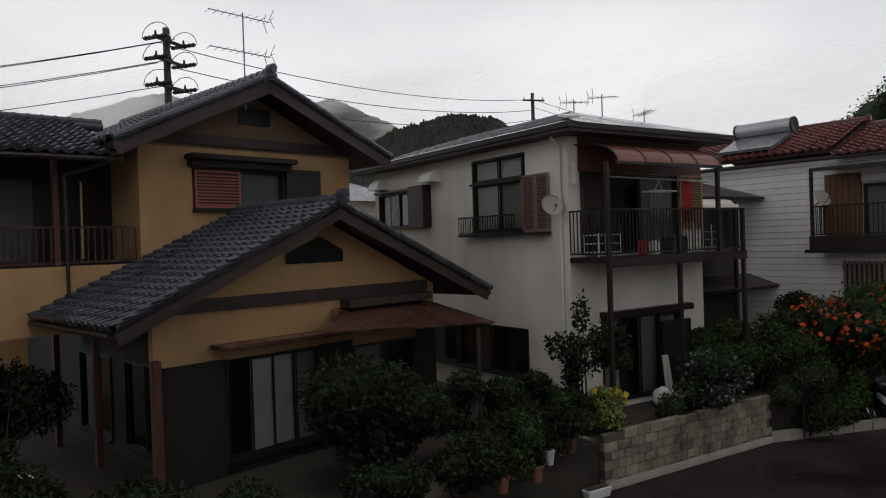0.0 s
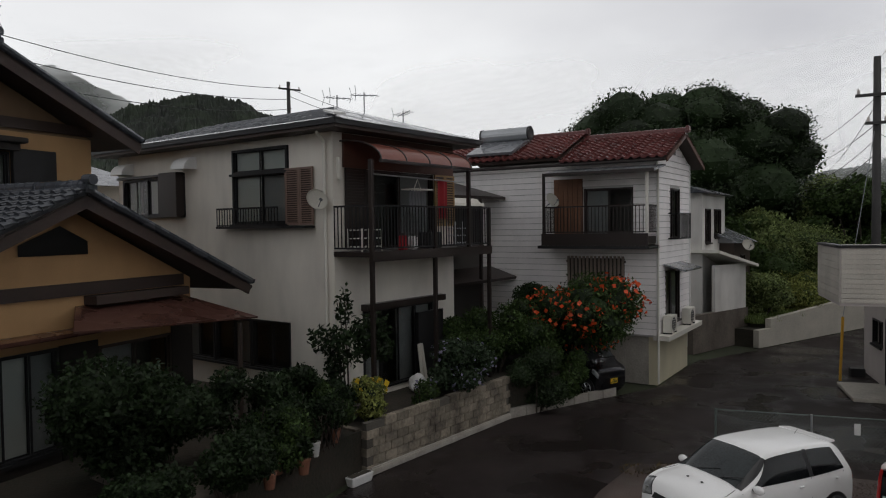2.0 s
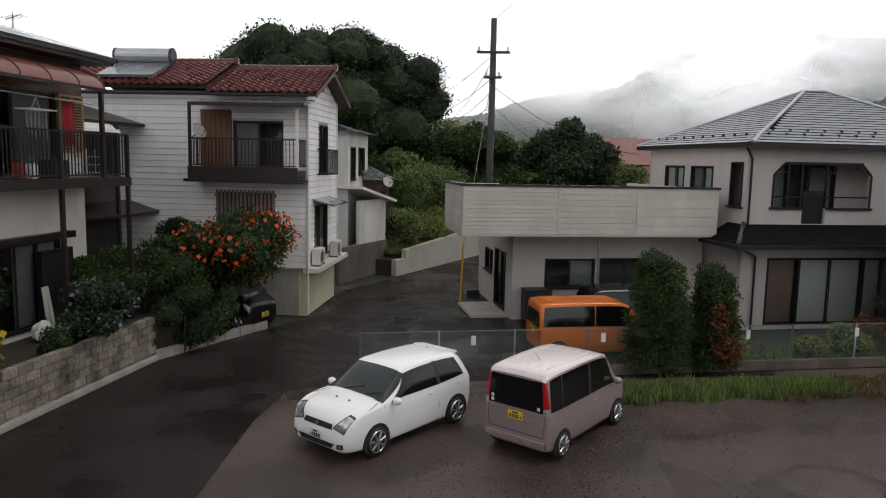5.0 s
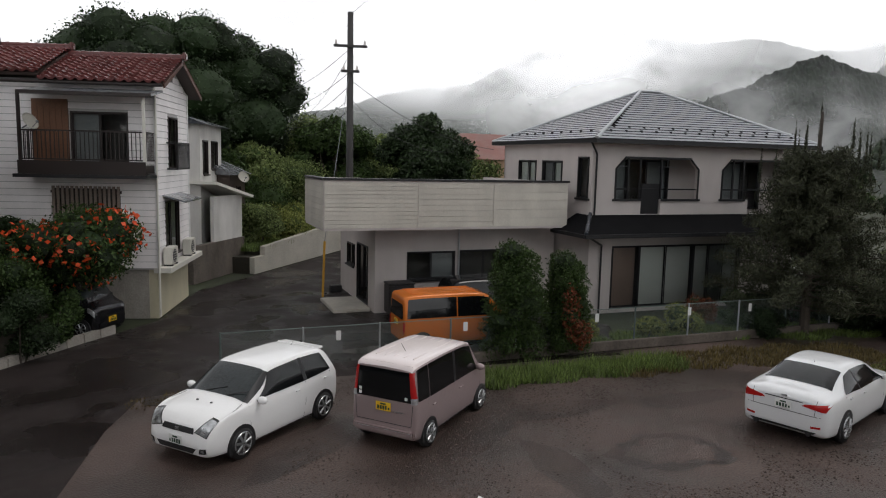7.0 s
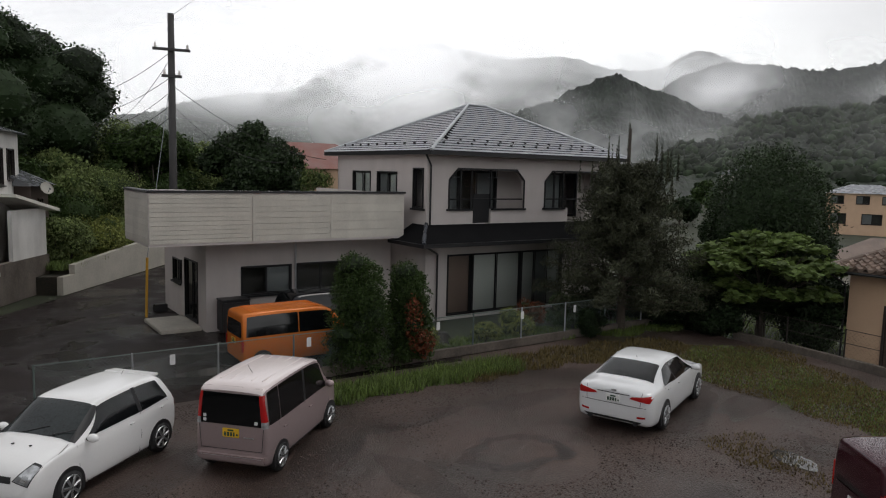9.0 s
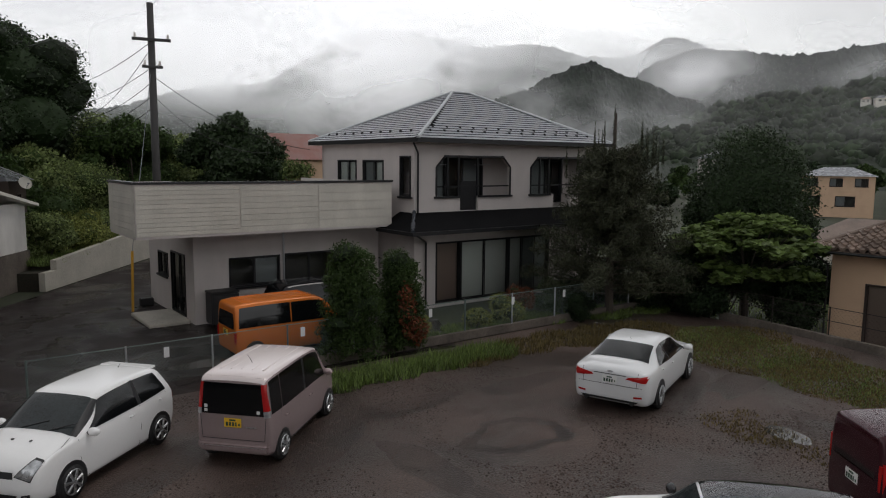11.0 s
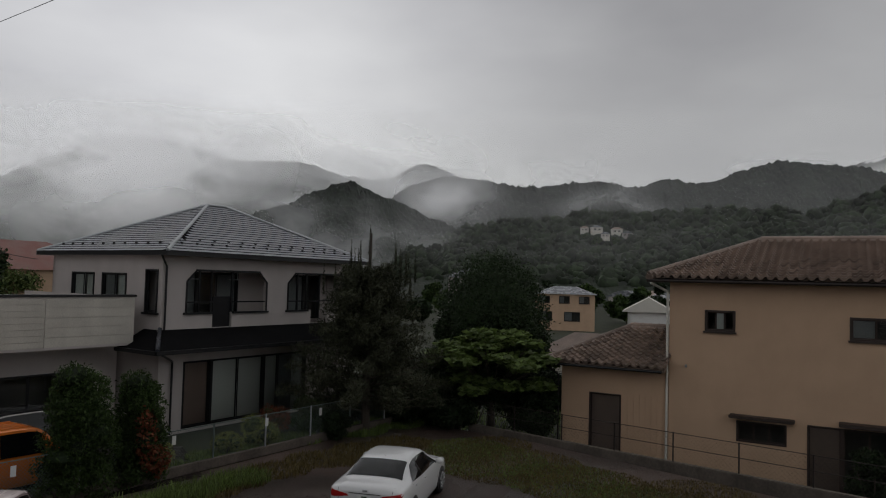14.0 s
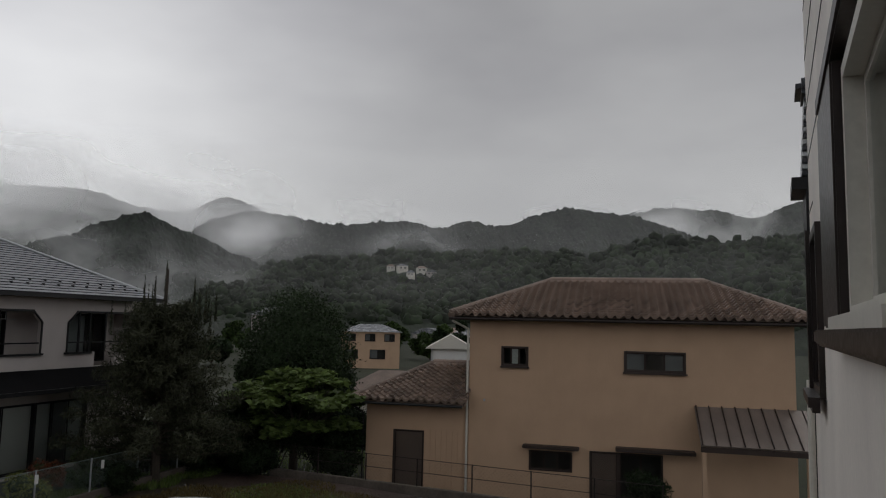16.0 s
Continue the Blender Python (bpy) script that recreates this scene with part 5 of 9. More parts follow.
tiled(E, SM, (-0.36, 7.5, 6.075), (0, -1, 0), sL, 8.24, lambda a, b: 4.1 * b / sL.length + 0.02 < a < 8.24 - 4.1 * b / sL.length - 0.02 and b < sL.length, 0.4, 0.215, 23, singles=120, name="roof_slate", stagger=True)
for a, b in (((-0.34, -0.72, 6.12), (4.25, 3.38, 8.2)), ((9.64, -0.72, 6.12), (5.15, 3.38, 8.2)), ((4.25, 3.38, 8.2), (5.15, 3.38, 8.2)), ((-0.34, 7.48, 6.12), (4.25, 3.38, 8.2))):
    bm = bmesh.new()
    rod(bm, a, b, 0.06)
    part("hip_flashing", bm, METAL_SILVER, E)
# snow guards
bm = bmesh.new()
box(bm, 0, 0.03, 0, 0.12, 0.0, 0.11)
guard = None
for k in range(15):
    for j in (0, 1):
        u = 0.5 + k * 0.62 + j * 0.31
        if u > 9.0:
            continue
        m = Matrix.Translation((u, -0.72 + 0.45 + j * 0.28, 6.10 + (0.45 + j * 0.28) * rise / run))
        if guard is None:
            guard = part("snow_guard", bm, METAL_BLACK, E)
            guard.matrix_basis = m
        else:
            share(guard, "snow_guard", E, m)
for k in range(10):
    u = 0.4 + k * 0.68
    share(guard, "snow_guard", E, Matrix.Translation((-0.34 + 0.5, u, 6.11 + 0.5 * rise / 4.6)))

# ---- tan house ----
TBR = tile_mesh(TILE_BROWN, 0.3, 0.27, 0.115, lip=0.085)
FH = thing("tan_house", pose(23.87, -9.54, 0, 0, 0, -123.67), "tan stucco two storey house with weathered brown tiles", "house")
FF = Side(FH, "front")
FF.wall("front_wall", 0.0, 11.2, -1.15, 5.6, STUCCO_TAN, [(1.2, 2.2, 3.86, 4.6), (5.6, 7.7, 3.8, 4.55), (2.25, 3.8, 0.2, 0.9), (4.4, 6.9, -1.1, 1.0)])
Side(FH, "left").wall("left_wall", 0.16, 7.5, -1.15, 5.6, STUCCO_TAN)
Side(FH, "right", 11.2).wall("right_wall", 0.16, 7.5, -1.15, 5.6, STUCCO_TAN)
Side(FH, "back", 7.5).wall("back_wall", 0.0, 11.2, -1.15, 5.6, STUCCO_TAN)
FF.window(1.2, 2.2, 3.86, 4.6, WOOD_DARK, 3, fill=(None, CURTAIN, None), fw=0.07)
FF.window(5.6, 7.7, 3.8, 4.55, WOOD_DARK, 3, fill=(CURTAIN_GREY, None, CURTAIN_GREY), fw=0.07)
FF.window(2.25, 3.8, 0.2, 0.9, WOOD_DARK, 3, sill=False)
FF.window(4.4, 5.4, -1.1, 1.0, WOOD_DARK, 1, fill=(SHUTTER,), sill=False, name="side_door")
FF.window(5.4, 6.9, -1.1, 1.0, WOOD_DARK, 2, sill=False, name="garden_door")
FF.block("hood", 2.05, 4.05, 0.0, 0.45, 1.02, 1.12, WOOD_DARK, bevel=0.02)
FF.block("hood", 5.3, 7.95, 0.0, 0.5, 1.1, 1.22, WOOD_DARK, bevel=0.02)
FF.block("wall_lamp", 0.55, 0.62, 0.0, 0.08, 2.55, 2.65, METAL_SILVER, bevel=0.01)
bm = bmesh.new()
slab(bm, [(7.95, 0.0, 2.72), (11.7, 0.0, 2.75), (11.3, -2.0, 1.72), (7.95, -2.0, 1.72)], 0.05)
lean = part("lean_to_roof", bm, SHEET_TAUPE, FH, "faded taupe sheet metal roof")
for k in range(9):
    u = 8.0 + k * 0.42
    bm = bmesh.new()
    rod(bm, (u, 0.0, 2.76), (u, -2.0, 1.75), 0.022, seg=5)
    part("seam", bm, METAL_BROWN, lean)
FF.block("lean_to_beam", 7.95, 11.3, 1.9, 2.0, 1.5, 1.66, WOOD_DARK)
for u in (8.05, 11.1):
    FF.block("lean_to_post", u - 0.07, u + 0.07, 1.85, 1.99, -1.15, 1.6, STUCCO_TAN)
bm = bmesh.new()
rod(bm, (-0.55, -0.6, 5.5), (-0.06, -0.06, 5.2), 0.045)
rod(bm, (-0.06, -0.06, 5.2), (-0.06, -0.06, -1.1), 0.045)
part("down_pipe", bm, IVORY, FH)
bm = bmesh.new()
box(bm, -0.5, 11.7, -0.55, 8.0, 5.601, 5.66)
part("soffit", bm, WOOD_DARK, FH)
hip_roof(FH, -0.6, 11.8, -0.65, 8.1, 5.67, 7.17, 2.65, 8.75, "x", TILE_BROWN, "roof_deck")
sf = Vector((0, 4.37, 1.5))
tiled(FH, TBR, (-0.65, -0.7, 5.69), (1, 0, 0), sf, 12.5, lambda a, b: 3.25 * b / sf.length < a < 12.5 - 3.05 * b / sf.length and b < sf.length, 0.3, 0.27, 18, singles=300)
for a, b in (((-0.6, -0.65, 5.8), (2.65, 3.72, 7.27)), ((11.8, -0.65, 5.8), (8.75, 3.72, 7.27)), ((2.65, 3.72, 7.3), (8.75, 3.72, 7.3))):
    ridge_cap("ridge", a, b, TILE_BROWN, FH, 0.12)
bm = bmesh.new()
rod(bm, (-0.65, -0.72, 5.58), (11.85, -0.72, 5.58), 0.055)
part("gutter", bm, METAL_BROWN, FH)
# annex
AN = Side(FH, "front", 0.0)
AN.wall("annex_wall", -4.0, -0.02, -1.15, 2.4, STUCCO_TAN, [(-2.9, -1.7, -0.9, 1.36)])
AN.window(-2.9, -1.7, -0.9, 1.36, WOOD_DARK, 1, fill=(SHUTTER,), sill=False, name="annex_door")
for k in range(8):
    AN.block("batten", -1.68 + k * 0.21, -1.66 + k * 0.21, 0.0, 0.02, -1.0, 1.4, STUCCO_TAN)
Side(FH, "left", -4.0).wall("annex_left_wall", 0.16, 4.0, -1.15, 2.4, STUCCO_TAN)
Side(FH, "back", 4.0).wall("annex_back_wall", -4.0, -0.02, -1.15, 2.4, STUCCO_TAN)
bm = bmesh.new()
slab(bm, [(-4.4, -0.7, 2.45), (-0.02, -0.7, 2.45), (-0.02, 2.1, 3.7), (-1.9, 2.1, 3.7)], 0.1)
slab(bm, [(-4.4, -0.7, 2.45), (-1.9, 2.1, 3.7), (-1.9, 2.2, 3.7), (-4.4, 4.9, 2.45)], 0.1)
slab(bm, [(-4.4, 4.9, 2.45), (-0.02, 4.9, 2.45), (-0.02, 2.1, 3.7), (-1.9, 2.1, 3.7)], 0.1)
part("annex_roof_deck", bm, TILE_BROWN, FH)
sa = Vector((0, 2.8, 1.25))
tiled(FH, TBR, (-4.43, -0.75, 2.47), (1, 0, 0), sa, 4.5, lambda a, b: 2.5 * b / sa.length - 0.05 < a < 4.4 and b < sa.length, 0.3, 0.27, 12, singles=120)
ridge_cap("annex_ridge", (-1.9, 2.1, 3.82), (-0.05, 2.1, 3.82), TILE_BROWN, FH, 0.11)
ridge_cap("annex_hip", (-4.38, -0.68, 2.58), (-1.9, 2.1, 3.8), TILE_BROWN, FH, 0.1)
bm = bmesh.new()
rod(bm, (-4.45, -0.75, 2.38), (-0.1, -0.75, 2.38), 0.05)
rod(bm, (-4.4, -0.7, 2.3), (-4.1, -0.08, 1.9), 0.035)
rod(bm, (-4.1, -0.08, 1.9), (-4.1, -0.08, -1.1), 0.035)
part("annex_gutter", bm, METAL_BLACK, FH)

# ---- the building the camera leans out of ----
OWN = thing("own_house", pose(-1.26, 0.38, 0, 0, 0, -44.8), "cream panelled house wall with dark window frames", "house")
OW = Side(OWN, "back", 0.0)
OW.wall("outer_wall", -3.5, 6.3, 0.0, 9.0, SIDING_OWN, [(-0.9, 0.95, 4.2, 6.4), (1.5, 2.82, 5.4, 6.3), (4.9, 5.66, 4.96, 6.04)], t=0.18)
for k in range(9):
    z = 5.45 + k * 0.42
    for a, b in ((-3.5, -0.95), (3.72, 4.86), (5.72, 6.28)) if z < 6.4 else ((-3.5, 6.28),):
        OW.block("panel_joint", a, b, 0.0, 0.004, z, z + 0.012, METAL_BLACK)
OW.window(1.5, 2.82, 5.4, 6.3, IVORY, 2, fill=(CURTAIN_GREY, CURTAIN), fw=0.05)
OW.block("shutter_case", 2.84, 3.66, 0.004, 0.07, 5.38, 6.34, METAL_BROWN, bevel=0.008)
OW.block("window_hood", 1.0, 3.68, 0.004, 0.075, 6.36, 6.44, METAL_BROWN, bevel=0.01)
OW.block("window_ledge", 1.2, 3.7, 0.092, 0.11, 5.31, 5.37, METAL_BROWN, bevel=0.008)
OW.block("ledge_bracket", 1.2, 3.68, 0.004, 0.09, 5.30, 5.345, METAL_BROWN)
OW.window(4.9, 5.66, 4.96, 6.04, METAL_BROWN, 1, fill=(CURTAIN_GREY,), fw=0.06)
bm = bmesh.new()
OW.box(bm, 5.64, 5.7, 0.036, 0.06, 4.92, 6.08)
OW.box(bm, 4.86, 5.7, 0.036, 0.08, 4.88, 4.92)
part("window_surround", bm, METAL_BROWN, OWN)
bm = bmesh.new()
rod(bm, OW.pt(6.1, 0.04, 0.0), OW.pt(6.1, 0.04, 5.0), 0.025)
part("down_pipe", bm, IVORY, OWN)
eave = thing("own_eave_tiles", pose(-1.26, 0.38, 0, 0, 0, -44.8), "dark tiled eave end of the house", "roof")
TE = Side(eave, "back", 0.0)
for k in range(13):
    TE.block("eave_tile", 6.32 + k * 0.004, 6.75, -0.1, 0.045 - k * 0.003, 6.62 + k * 0.052, 6.655 + k * 0.052, TILE_BLACK if k % 2 == 0 else METAL_SILVER)
TE.block("ridge_end", 6.32, 6.8, -0.1, 0.07, 7.31, 7.44, TILE_BLACK, bevel=0.045)
TE.block("gutter_end", 6.3, 6.85, -0.1, 0.12, 6.50, 6.60, METAL_BLACK)
TE.block("eave_wall", 6.31, 6.9, -0.2, 0.02, 0.0, 6.5, METAL_BLACK)
for side_, at_, a, b in (("front", -6.0, -3.5, 6.3),):
    Side(OWN, side_, at_).wall("rear_wall", a, b, 0.0, 9.0, SIDING_OWN)
Side(OWN, "left", -3.5).wall("side_wall", -5.84, -0.18, 0.0, 9.0, SIDING_OWN)
Side(OWN, "right", 6.3).wall("side_wall", -5.84, -0.18, 0.0, 9.0, SIDING_OWN)
bm = bmesh.new()
box(bm, -3.5, 6.3, -6.0, 0.0, 9.002, 9.15)
part("flat_roof", bm, METAL_GREY, OWN)
bm = bmesh.new()
box(bm, -3.3, 6.1, -5.8, -0.2, 3.3, 3.5)
part("upper_floor", bm, WOOD_WARM, OWN)


# ---- hills ----
def spline(p, s):
    """Catmull-Rom through rows p at the parameter s."""
    n = len(p)
    i = min(max(int(math.floor(s)), 0), n - 2)
    t = s - i
    a, b, c, d = p[max(i - 1, 0)], p[i], p[i + 1], p[min(i + 2, n - 1)]
    k = 0.42
    m0, m1 = (c - a) * k, (d - b) * k
    return b * (2 * t ** 3 - 3 * t ** 2 + 1) + m0 * (t ** 3 - 2 * t ** 2 + t) + c * (-2 * t ** 3 + 3 * t ** 2) + m1 * (t ** 3 - t ** 2)


def hill(name, r, depth, ridge, base, material, label, rough=1.0, seed=1, step=0.2, rows=44):
    """A wooded ridge across the valley: ridge holds (azimuth, height angle) in degrees from the right end to the left."""
    az0, az1 = ridge[0][0], ridge[-1][0]
    n = int((az1 - az0) / step)
    vs, fs = [], []
    for j in range(rows + 1):
        f = j / rows
        rr = r - depth * (1 - f)
        for i in range(n + 1):
            az = az0 + (az1 - az0) * i / n
            k = max(q for q in range(len(ridge) - 1) if ridge[q][0] <= az + 1e-6)
            e = float(spline([np.array((h,)) for _, h in ridge], k + min((az - ridge[k][0]) / (ridge[k + 1][0] - ridge[k][0]), 1.0))[0])
            edge = min(1, (i / n) / 0.06, (1 - i / n) / 0.06)
            z = rr * math.tan(radians(e)) * (0.12 * f + 0.88 * f ** 1.25) + (5.2 - base) * f
            x, y = rr * math.sin(radians(-az)), rr * math.cos(radians(-az))
            p = Vector((x, y, 0)) / r
            z += rough * r * 0.0045 * f * (1.2 * noise.noise(p * 22 + Vector((seed, 0, 0))) + 0.5 * noise.noise(p * 90 + Vector((0, seed, 0))) + 1.3 * abs(noise.noise(p * 230)) + 0.7 * abs(noise.noise(p * 420)))
            vs.append((x, y, base + max(z, 0) * (0.3 + 0.7 * edge)))
    w = n + 1
    for j in range(rows):
        for i in range(n):
            fs.append((j * w + i, j * w + i + 1, (j + 1) * w + i + 1, (j + 1) * w + i))
    ob = raw_part(name, vs, fs, material)
    for p in ob.data.polygons:
        p.use_smooth = False
    return tagged(ob, label, "hill", kind="structure")


hill("hill_far", 1600, 350, [(-150, 7.5), (-143, 8.0), (-137, 9.3), (-133.5, 8.3), (-130, 8.9), (-127.8, 9.2), (-124, 8.7), (-119, 7.0), (-112, 6.2), (-101, 6.6), (-96, 8.2), (-92.4, 9.3), (-89.7, 8.1), (-86.5, 8.1), (-83, 9.0), (-78, 8.9), (-75, 9.5), (-71.5, 10.1), (-68, 9.5), (-64.3, 7.6), (-61, 5.8), (-57.8, 5.6), (-54.5, 4.9), (-51, 3.8), (-46, 3.1), (-38, 2.5)], -5, WOODS_FAR, "far wooded mountain ridge in rain mist", 0.8, 3)
hill("hill_mid", 1050, 200, [(-140, 4.0), (-133, 5.6), (-129, 7.0), (-126, 8.2), (-122, 9.1), (-119.5, 9.3), (-117, 8.8), (-114.3, 7.9), (-112, 8.1), (-109.5, 7.7), (-105.3, 8.1), (-101, 7.5), (-97.5, 8.1), (-94.5, 8.4), (-91.5, 7.4), (-88, 5.2), (-84, 3.5)], -5, WOODS_MID, "dark wooded ridge above the village", 1.0, 4, 0.15)
hill("hill_knoll", 750, 250, [(-104, 2.0), (-97, 3.6), (-93, 5.1), (-90.2, 6.3), (-87.5, 7.4), (-86, 7.5), (-84, 6.8), (-81.5, 5.6), (-79, 4.8), (-74, 3.6), (-66, 2.4)], -5, WOODS_MID, "rounded wooded hill across the valley", 1.0, 5, 0.12)
low = hill("hill_low", 520, 260, [(-152, 6.8), (-137, 6.9), (-130.5, 6.6), (-127, 6.9), (-124, 6.4), (-122, 5.5), (-119.5, 5.7), (-115, 5.9), (-110, 5.6), (-106, 5.4), (-102.7, 5.1), (-99, 4.8), (-97, 4.2), (-94, 3.5), (-88, 2.0)], -5, WOODS, "low dark wooded hill behind the village", 1.0, 7, 0.15)
hill("hill_left_far", 1500, 400, [(-32, 3.0), (-20, 4.0), (-6, 6.5), (3, 9.0), (5.7, 10.2), (8.3, 11.3), (10.5, 10.9), (14, 10.4), (18, 10.7), (21.5, 11.5), (25.3, 10.4), (28.2, 9.3), (33, 8.0), (50, 5.0)], -5, WOODS_FAR, "far mountain beyond the roofs", 0.8, 9, 0.25)
hill("hill_left_near", 260, 110, [(-24, 4.0), (-15, 5.5), (-9, 7.5), (-6, 8.8), (-4.2, 9.6), (-2.3, 9.9), (0.7, 9.7), (3.5, 8.9), (5.3, 8.0), (8, 6.4), (17, 4.0)], 0, WOODS, "dark wooded hill behind the cream house", 1.4, 11, 0.08, 50)
hill("hill_right_mid", 330, 120, [(-68, 0.3), (-60, 0.9), (-52, 0.7), (-46, 0.7), (-36, 0.2)], 0, WOODS, "wooded rise behind the lane", 1.6, 13, 0.12)


def treetops(name, ground, n, size, material, label, seed):
    """Lumpy crowns standing over a wooded slope."""
    rng = np.random.default_rng(seed)
    co = np.empty(len(ground.data.vertices) * 3)
    ground.data.vertices.foreach_get("co", co)
    co = co.reshape(-1, 3)
    co = co[co[:, 2] > 6][:]
    at_ = co[rng.integers(0, len(co), n)]
    bm = bmesh.new()
    bmesh.ops.create_icosphere(bm, subdivisions=2, radius=1)
    ball = np.array([v.co[:] for v in bm.verts])
    tri = np.array([[v.index for v in f.verts] for f in bm.faces])
    bm.free()
    sc = size * rng.uniform(0.5, 1.3, (n, 1, 1)) * np.array([1, 1, 1.15])
    lump = 1 + 0.22 * rng.normal(size=(n, len(ball), 1))
    v = ball[None] * lump * sc + (at_ + np.array([0, 0, -0.2 * size]))[:, None]
    f = (np.arange(n)[:, None, None] * len(ball) + tri[None]).reshape(-1, 3)
    return tagged(leaf_part(name, v.reshape(-1, 3), f, material, None), label, "woods", kind="stuff")


treetops("hillside_trees", low, 2600, 3.6, CANOPY, "dark rounded tree crowns on the near hillside", 21)


def mist_mat(name, density, scale, lo, hi, seed, top=0.8, bottom=0.45, side=0.15):
    """Drifting rain mist: thin white droplets that let part of the view through."""
    m = bpy.data.materials.new(name)
    m.use_nodes = True
    n, k = m.node_tree.nodes, m.node_tree.links
    n.remove(n["Principled BSDF"])
    tr = n.new("ShaderNodeBsdfTransparent")
    df = n.new("ShaderNodeBsdfDiffuse")
    df.inputs["Color"].default_value = (0.95, 0.95, 0.96, 1)
    tl = n.new("ShaderNodeBsdfTranslucent")
    tl.inputs["Color"].default_value = (0.95, 0.95, 0.96, 1)
    ad = n.new("ShaderNodeAddShader")
    k.new(df.outputs[0], ad.inputs[0])
    k.new(tl.outputs[0], ad.inputs[1])
    uv = n.new("ShaderNodeUVMap")
    mp = n.new("ShaderNodeMapping")
    mp.inputs["Scale"].default_value = scale
    mp.inputs["Location"].default_value = (seed, seed * 0.7, 0)
    k.new(uv.outputs["UV"], mp.inputs["Vector"])
    no = n.new("ShaderNodeTexNoise")
    no.inputs["Scale"].default_value = 1.0
    no.inputs["Detail"].default_value = 5.0
    no.inputs["Roughness"].default_value = 0.5
    no.inputs["Distortion"].default_value = 0.35
    k.new(mp.outputs["Vector"], no.inputs["Vector"])

    def ramp(src, a, b):
        r = n.new("ShaderNodeMapRange")
        r.interpolation_type = "SMOOTHSTEP"
        r.inputs["From Min"].default_value = a
        r.inputs["From Max"].default_value = b
        k.new(src, r.inputs["Value"])
        return r.outputs[0]

    sp = n.new("ShaderNodeSeparateXYZ")
    k.new(uv.outputs["UV"], sp.inputs[0])
    last = ramp(no.outputs["Fac"], lo, hi)
    for f in (ramp(sp.outputs["Y"], 1.0, top), ramp(sp.outputs["Y"], 0.0, bottom), ramp(sp.outputs["X"], 0.0, side), ramp(sp.outputs["X"], 1.0, 1.0 - side)):
        q = n.new("ShaderNodeMath")
        q.operation = "MULTIPLY"
        k.new(last, q.inputs[0])
        k.new(f, q.inputs[1])
        last = q.outputs[0]
    c = n.new("ShaderNodeMath")
    c.operation = "MULTIPLY"
    c.inputs[1].default_value = density
    k.new(last, c.inputs[0])
    mx = n.new("ShaderNodeMixShader")
    k.new(c.outputs[0], mx.inputs["Fac"])
    k.new(tr.outputs[0], mx.inputs[1])
    k.new(ad.outputs[0], mx.inputs[2])
    k.new(mx.outputs[0], n["Material Output"].inputs["Surface"])
    return m


def mist(name, r, az0, az1, e0, e1, material, lean=0.0):
    vs, fs, uvs = [], [], []
    n = 60
    for i in range(n + 1):
        az = radians(-(az0 + (az1 - az0) * i / n))
        for j, e in enumerate((e0, (e0 + e1) / 2, e1, 58.0)):
            rr = r * (1 + lean * min(j, 2) / 2)
            vs.append((rr * math.sin(az), rr * math.cos(az), 5.2 + rr * math.tan(radians(e))))
            uvs.append((i / n, min(j, 2) / 2))
    for i in range(n):
        for j in range(3):
            fs.append((i * 4 + j, i * 4 + 4 + j, i * 4 + 5 + j, i * 4 + 1 + j))
    ob = raw_part(name, vs, fs, material)
    lay_ = ob.data.uv_layers.new(name="UVMap")
    for lp in ob.data.loops:
        lay_.data[lp.index].uv = uvs[lp.vertex_index]
    for p in ob.data.polygons:
        p.use_smooth = True
    return tagged(ob, "drifting white rain mist along the hillsides", "mist", kind="structure")


mist("mist_cloud", 1200, -101, -32, 1.0, 14.5, mist_mat("cloud_mist", 0.86, (5, 2.0, 1), 0.30, 0.64, 1.3, 0.5, 0.55), 0.1)
mist("mist_left_bank", 1180, -86, -46, 2.0, 13.5, mist_mat("bank_mist", 0.85, (4, 1.6, 1), 0.22, 0.58, 3.1, 0.6, 0.4, 0.3))
mist("mist_wisps", 1190, -165, -88, 4.0, 11.5, mist_mat("wisp_mist", 0.5, (9, 1.3, 1), 0.44, 0.70, 4.4, 0.5, 0.5), 0.1)
mist("mist_saddle", 820, -100.5, -88.5, 3.6, 10.4, mist_mat("saddle_mist", 0.72, (1.6, 1.4, 1), 0.2, 0.6, 5.2, 0.4, 0.45, 0.45))
mist("mist_gap", 1190, -131, -122.5, 6.0, 10.2, mist_mat("gap_mist", 0.7, (1.2, 1.4, 1), 0.2, 0.6, 6.1, 0.4, 0.45, 0.45))
mist("mist_slope", 825, -117, -101, 4.5, 8.6, mist_mat("slope_mist", 0.30, (2.6, 1.4, 1), 0.35, 0.65, 8.3, 0.45, 0.45, 0.4))
mist("mist_veil", 810, -175, -25, -2.0, 14.0, mist_mat("veil_mist", 0.08, (3, 1, 1), -0.5, 0.2, 2.0, 0.9, 0.15))
mist("mist_knoll", 480, -97, -60, -1.0, 9.0, mist_mat("knoll_mist", 0.34, (4, 1.5, 1), 0.25, 0.65, 7.7, 0.5, 0.3))
mist("mist_low", 255, -155, -84, 0.5, 9.0, mist_mat("low_mist", 0.06, (5, 1.5, 1), 0.1, 0.7, 9.4, 0.6, 0.3))
mist("mist_left", 1050, -40, 60, 5, 15, mist_mat("left_mist", 0.6, (6, 1.6, 1), 0.38, 0.7, 2.2, 0.7, 0.1), 0.1)


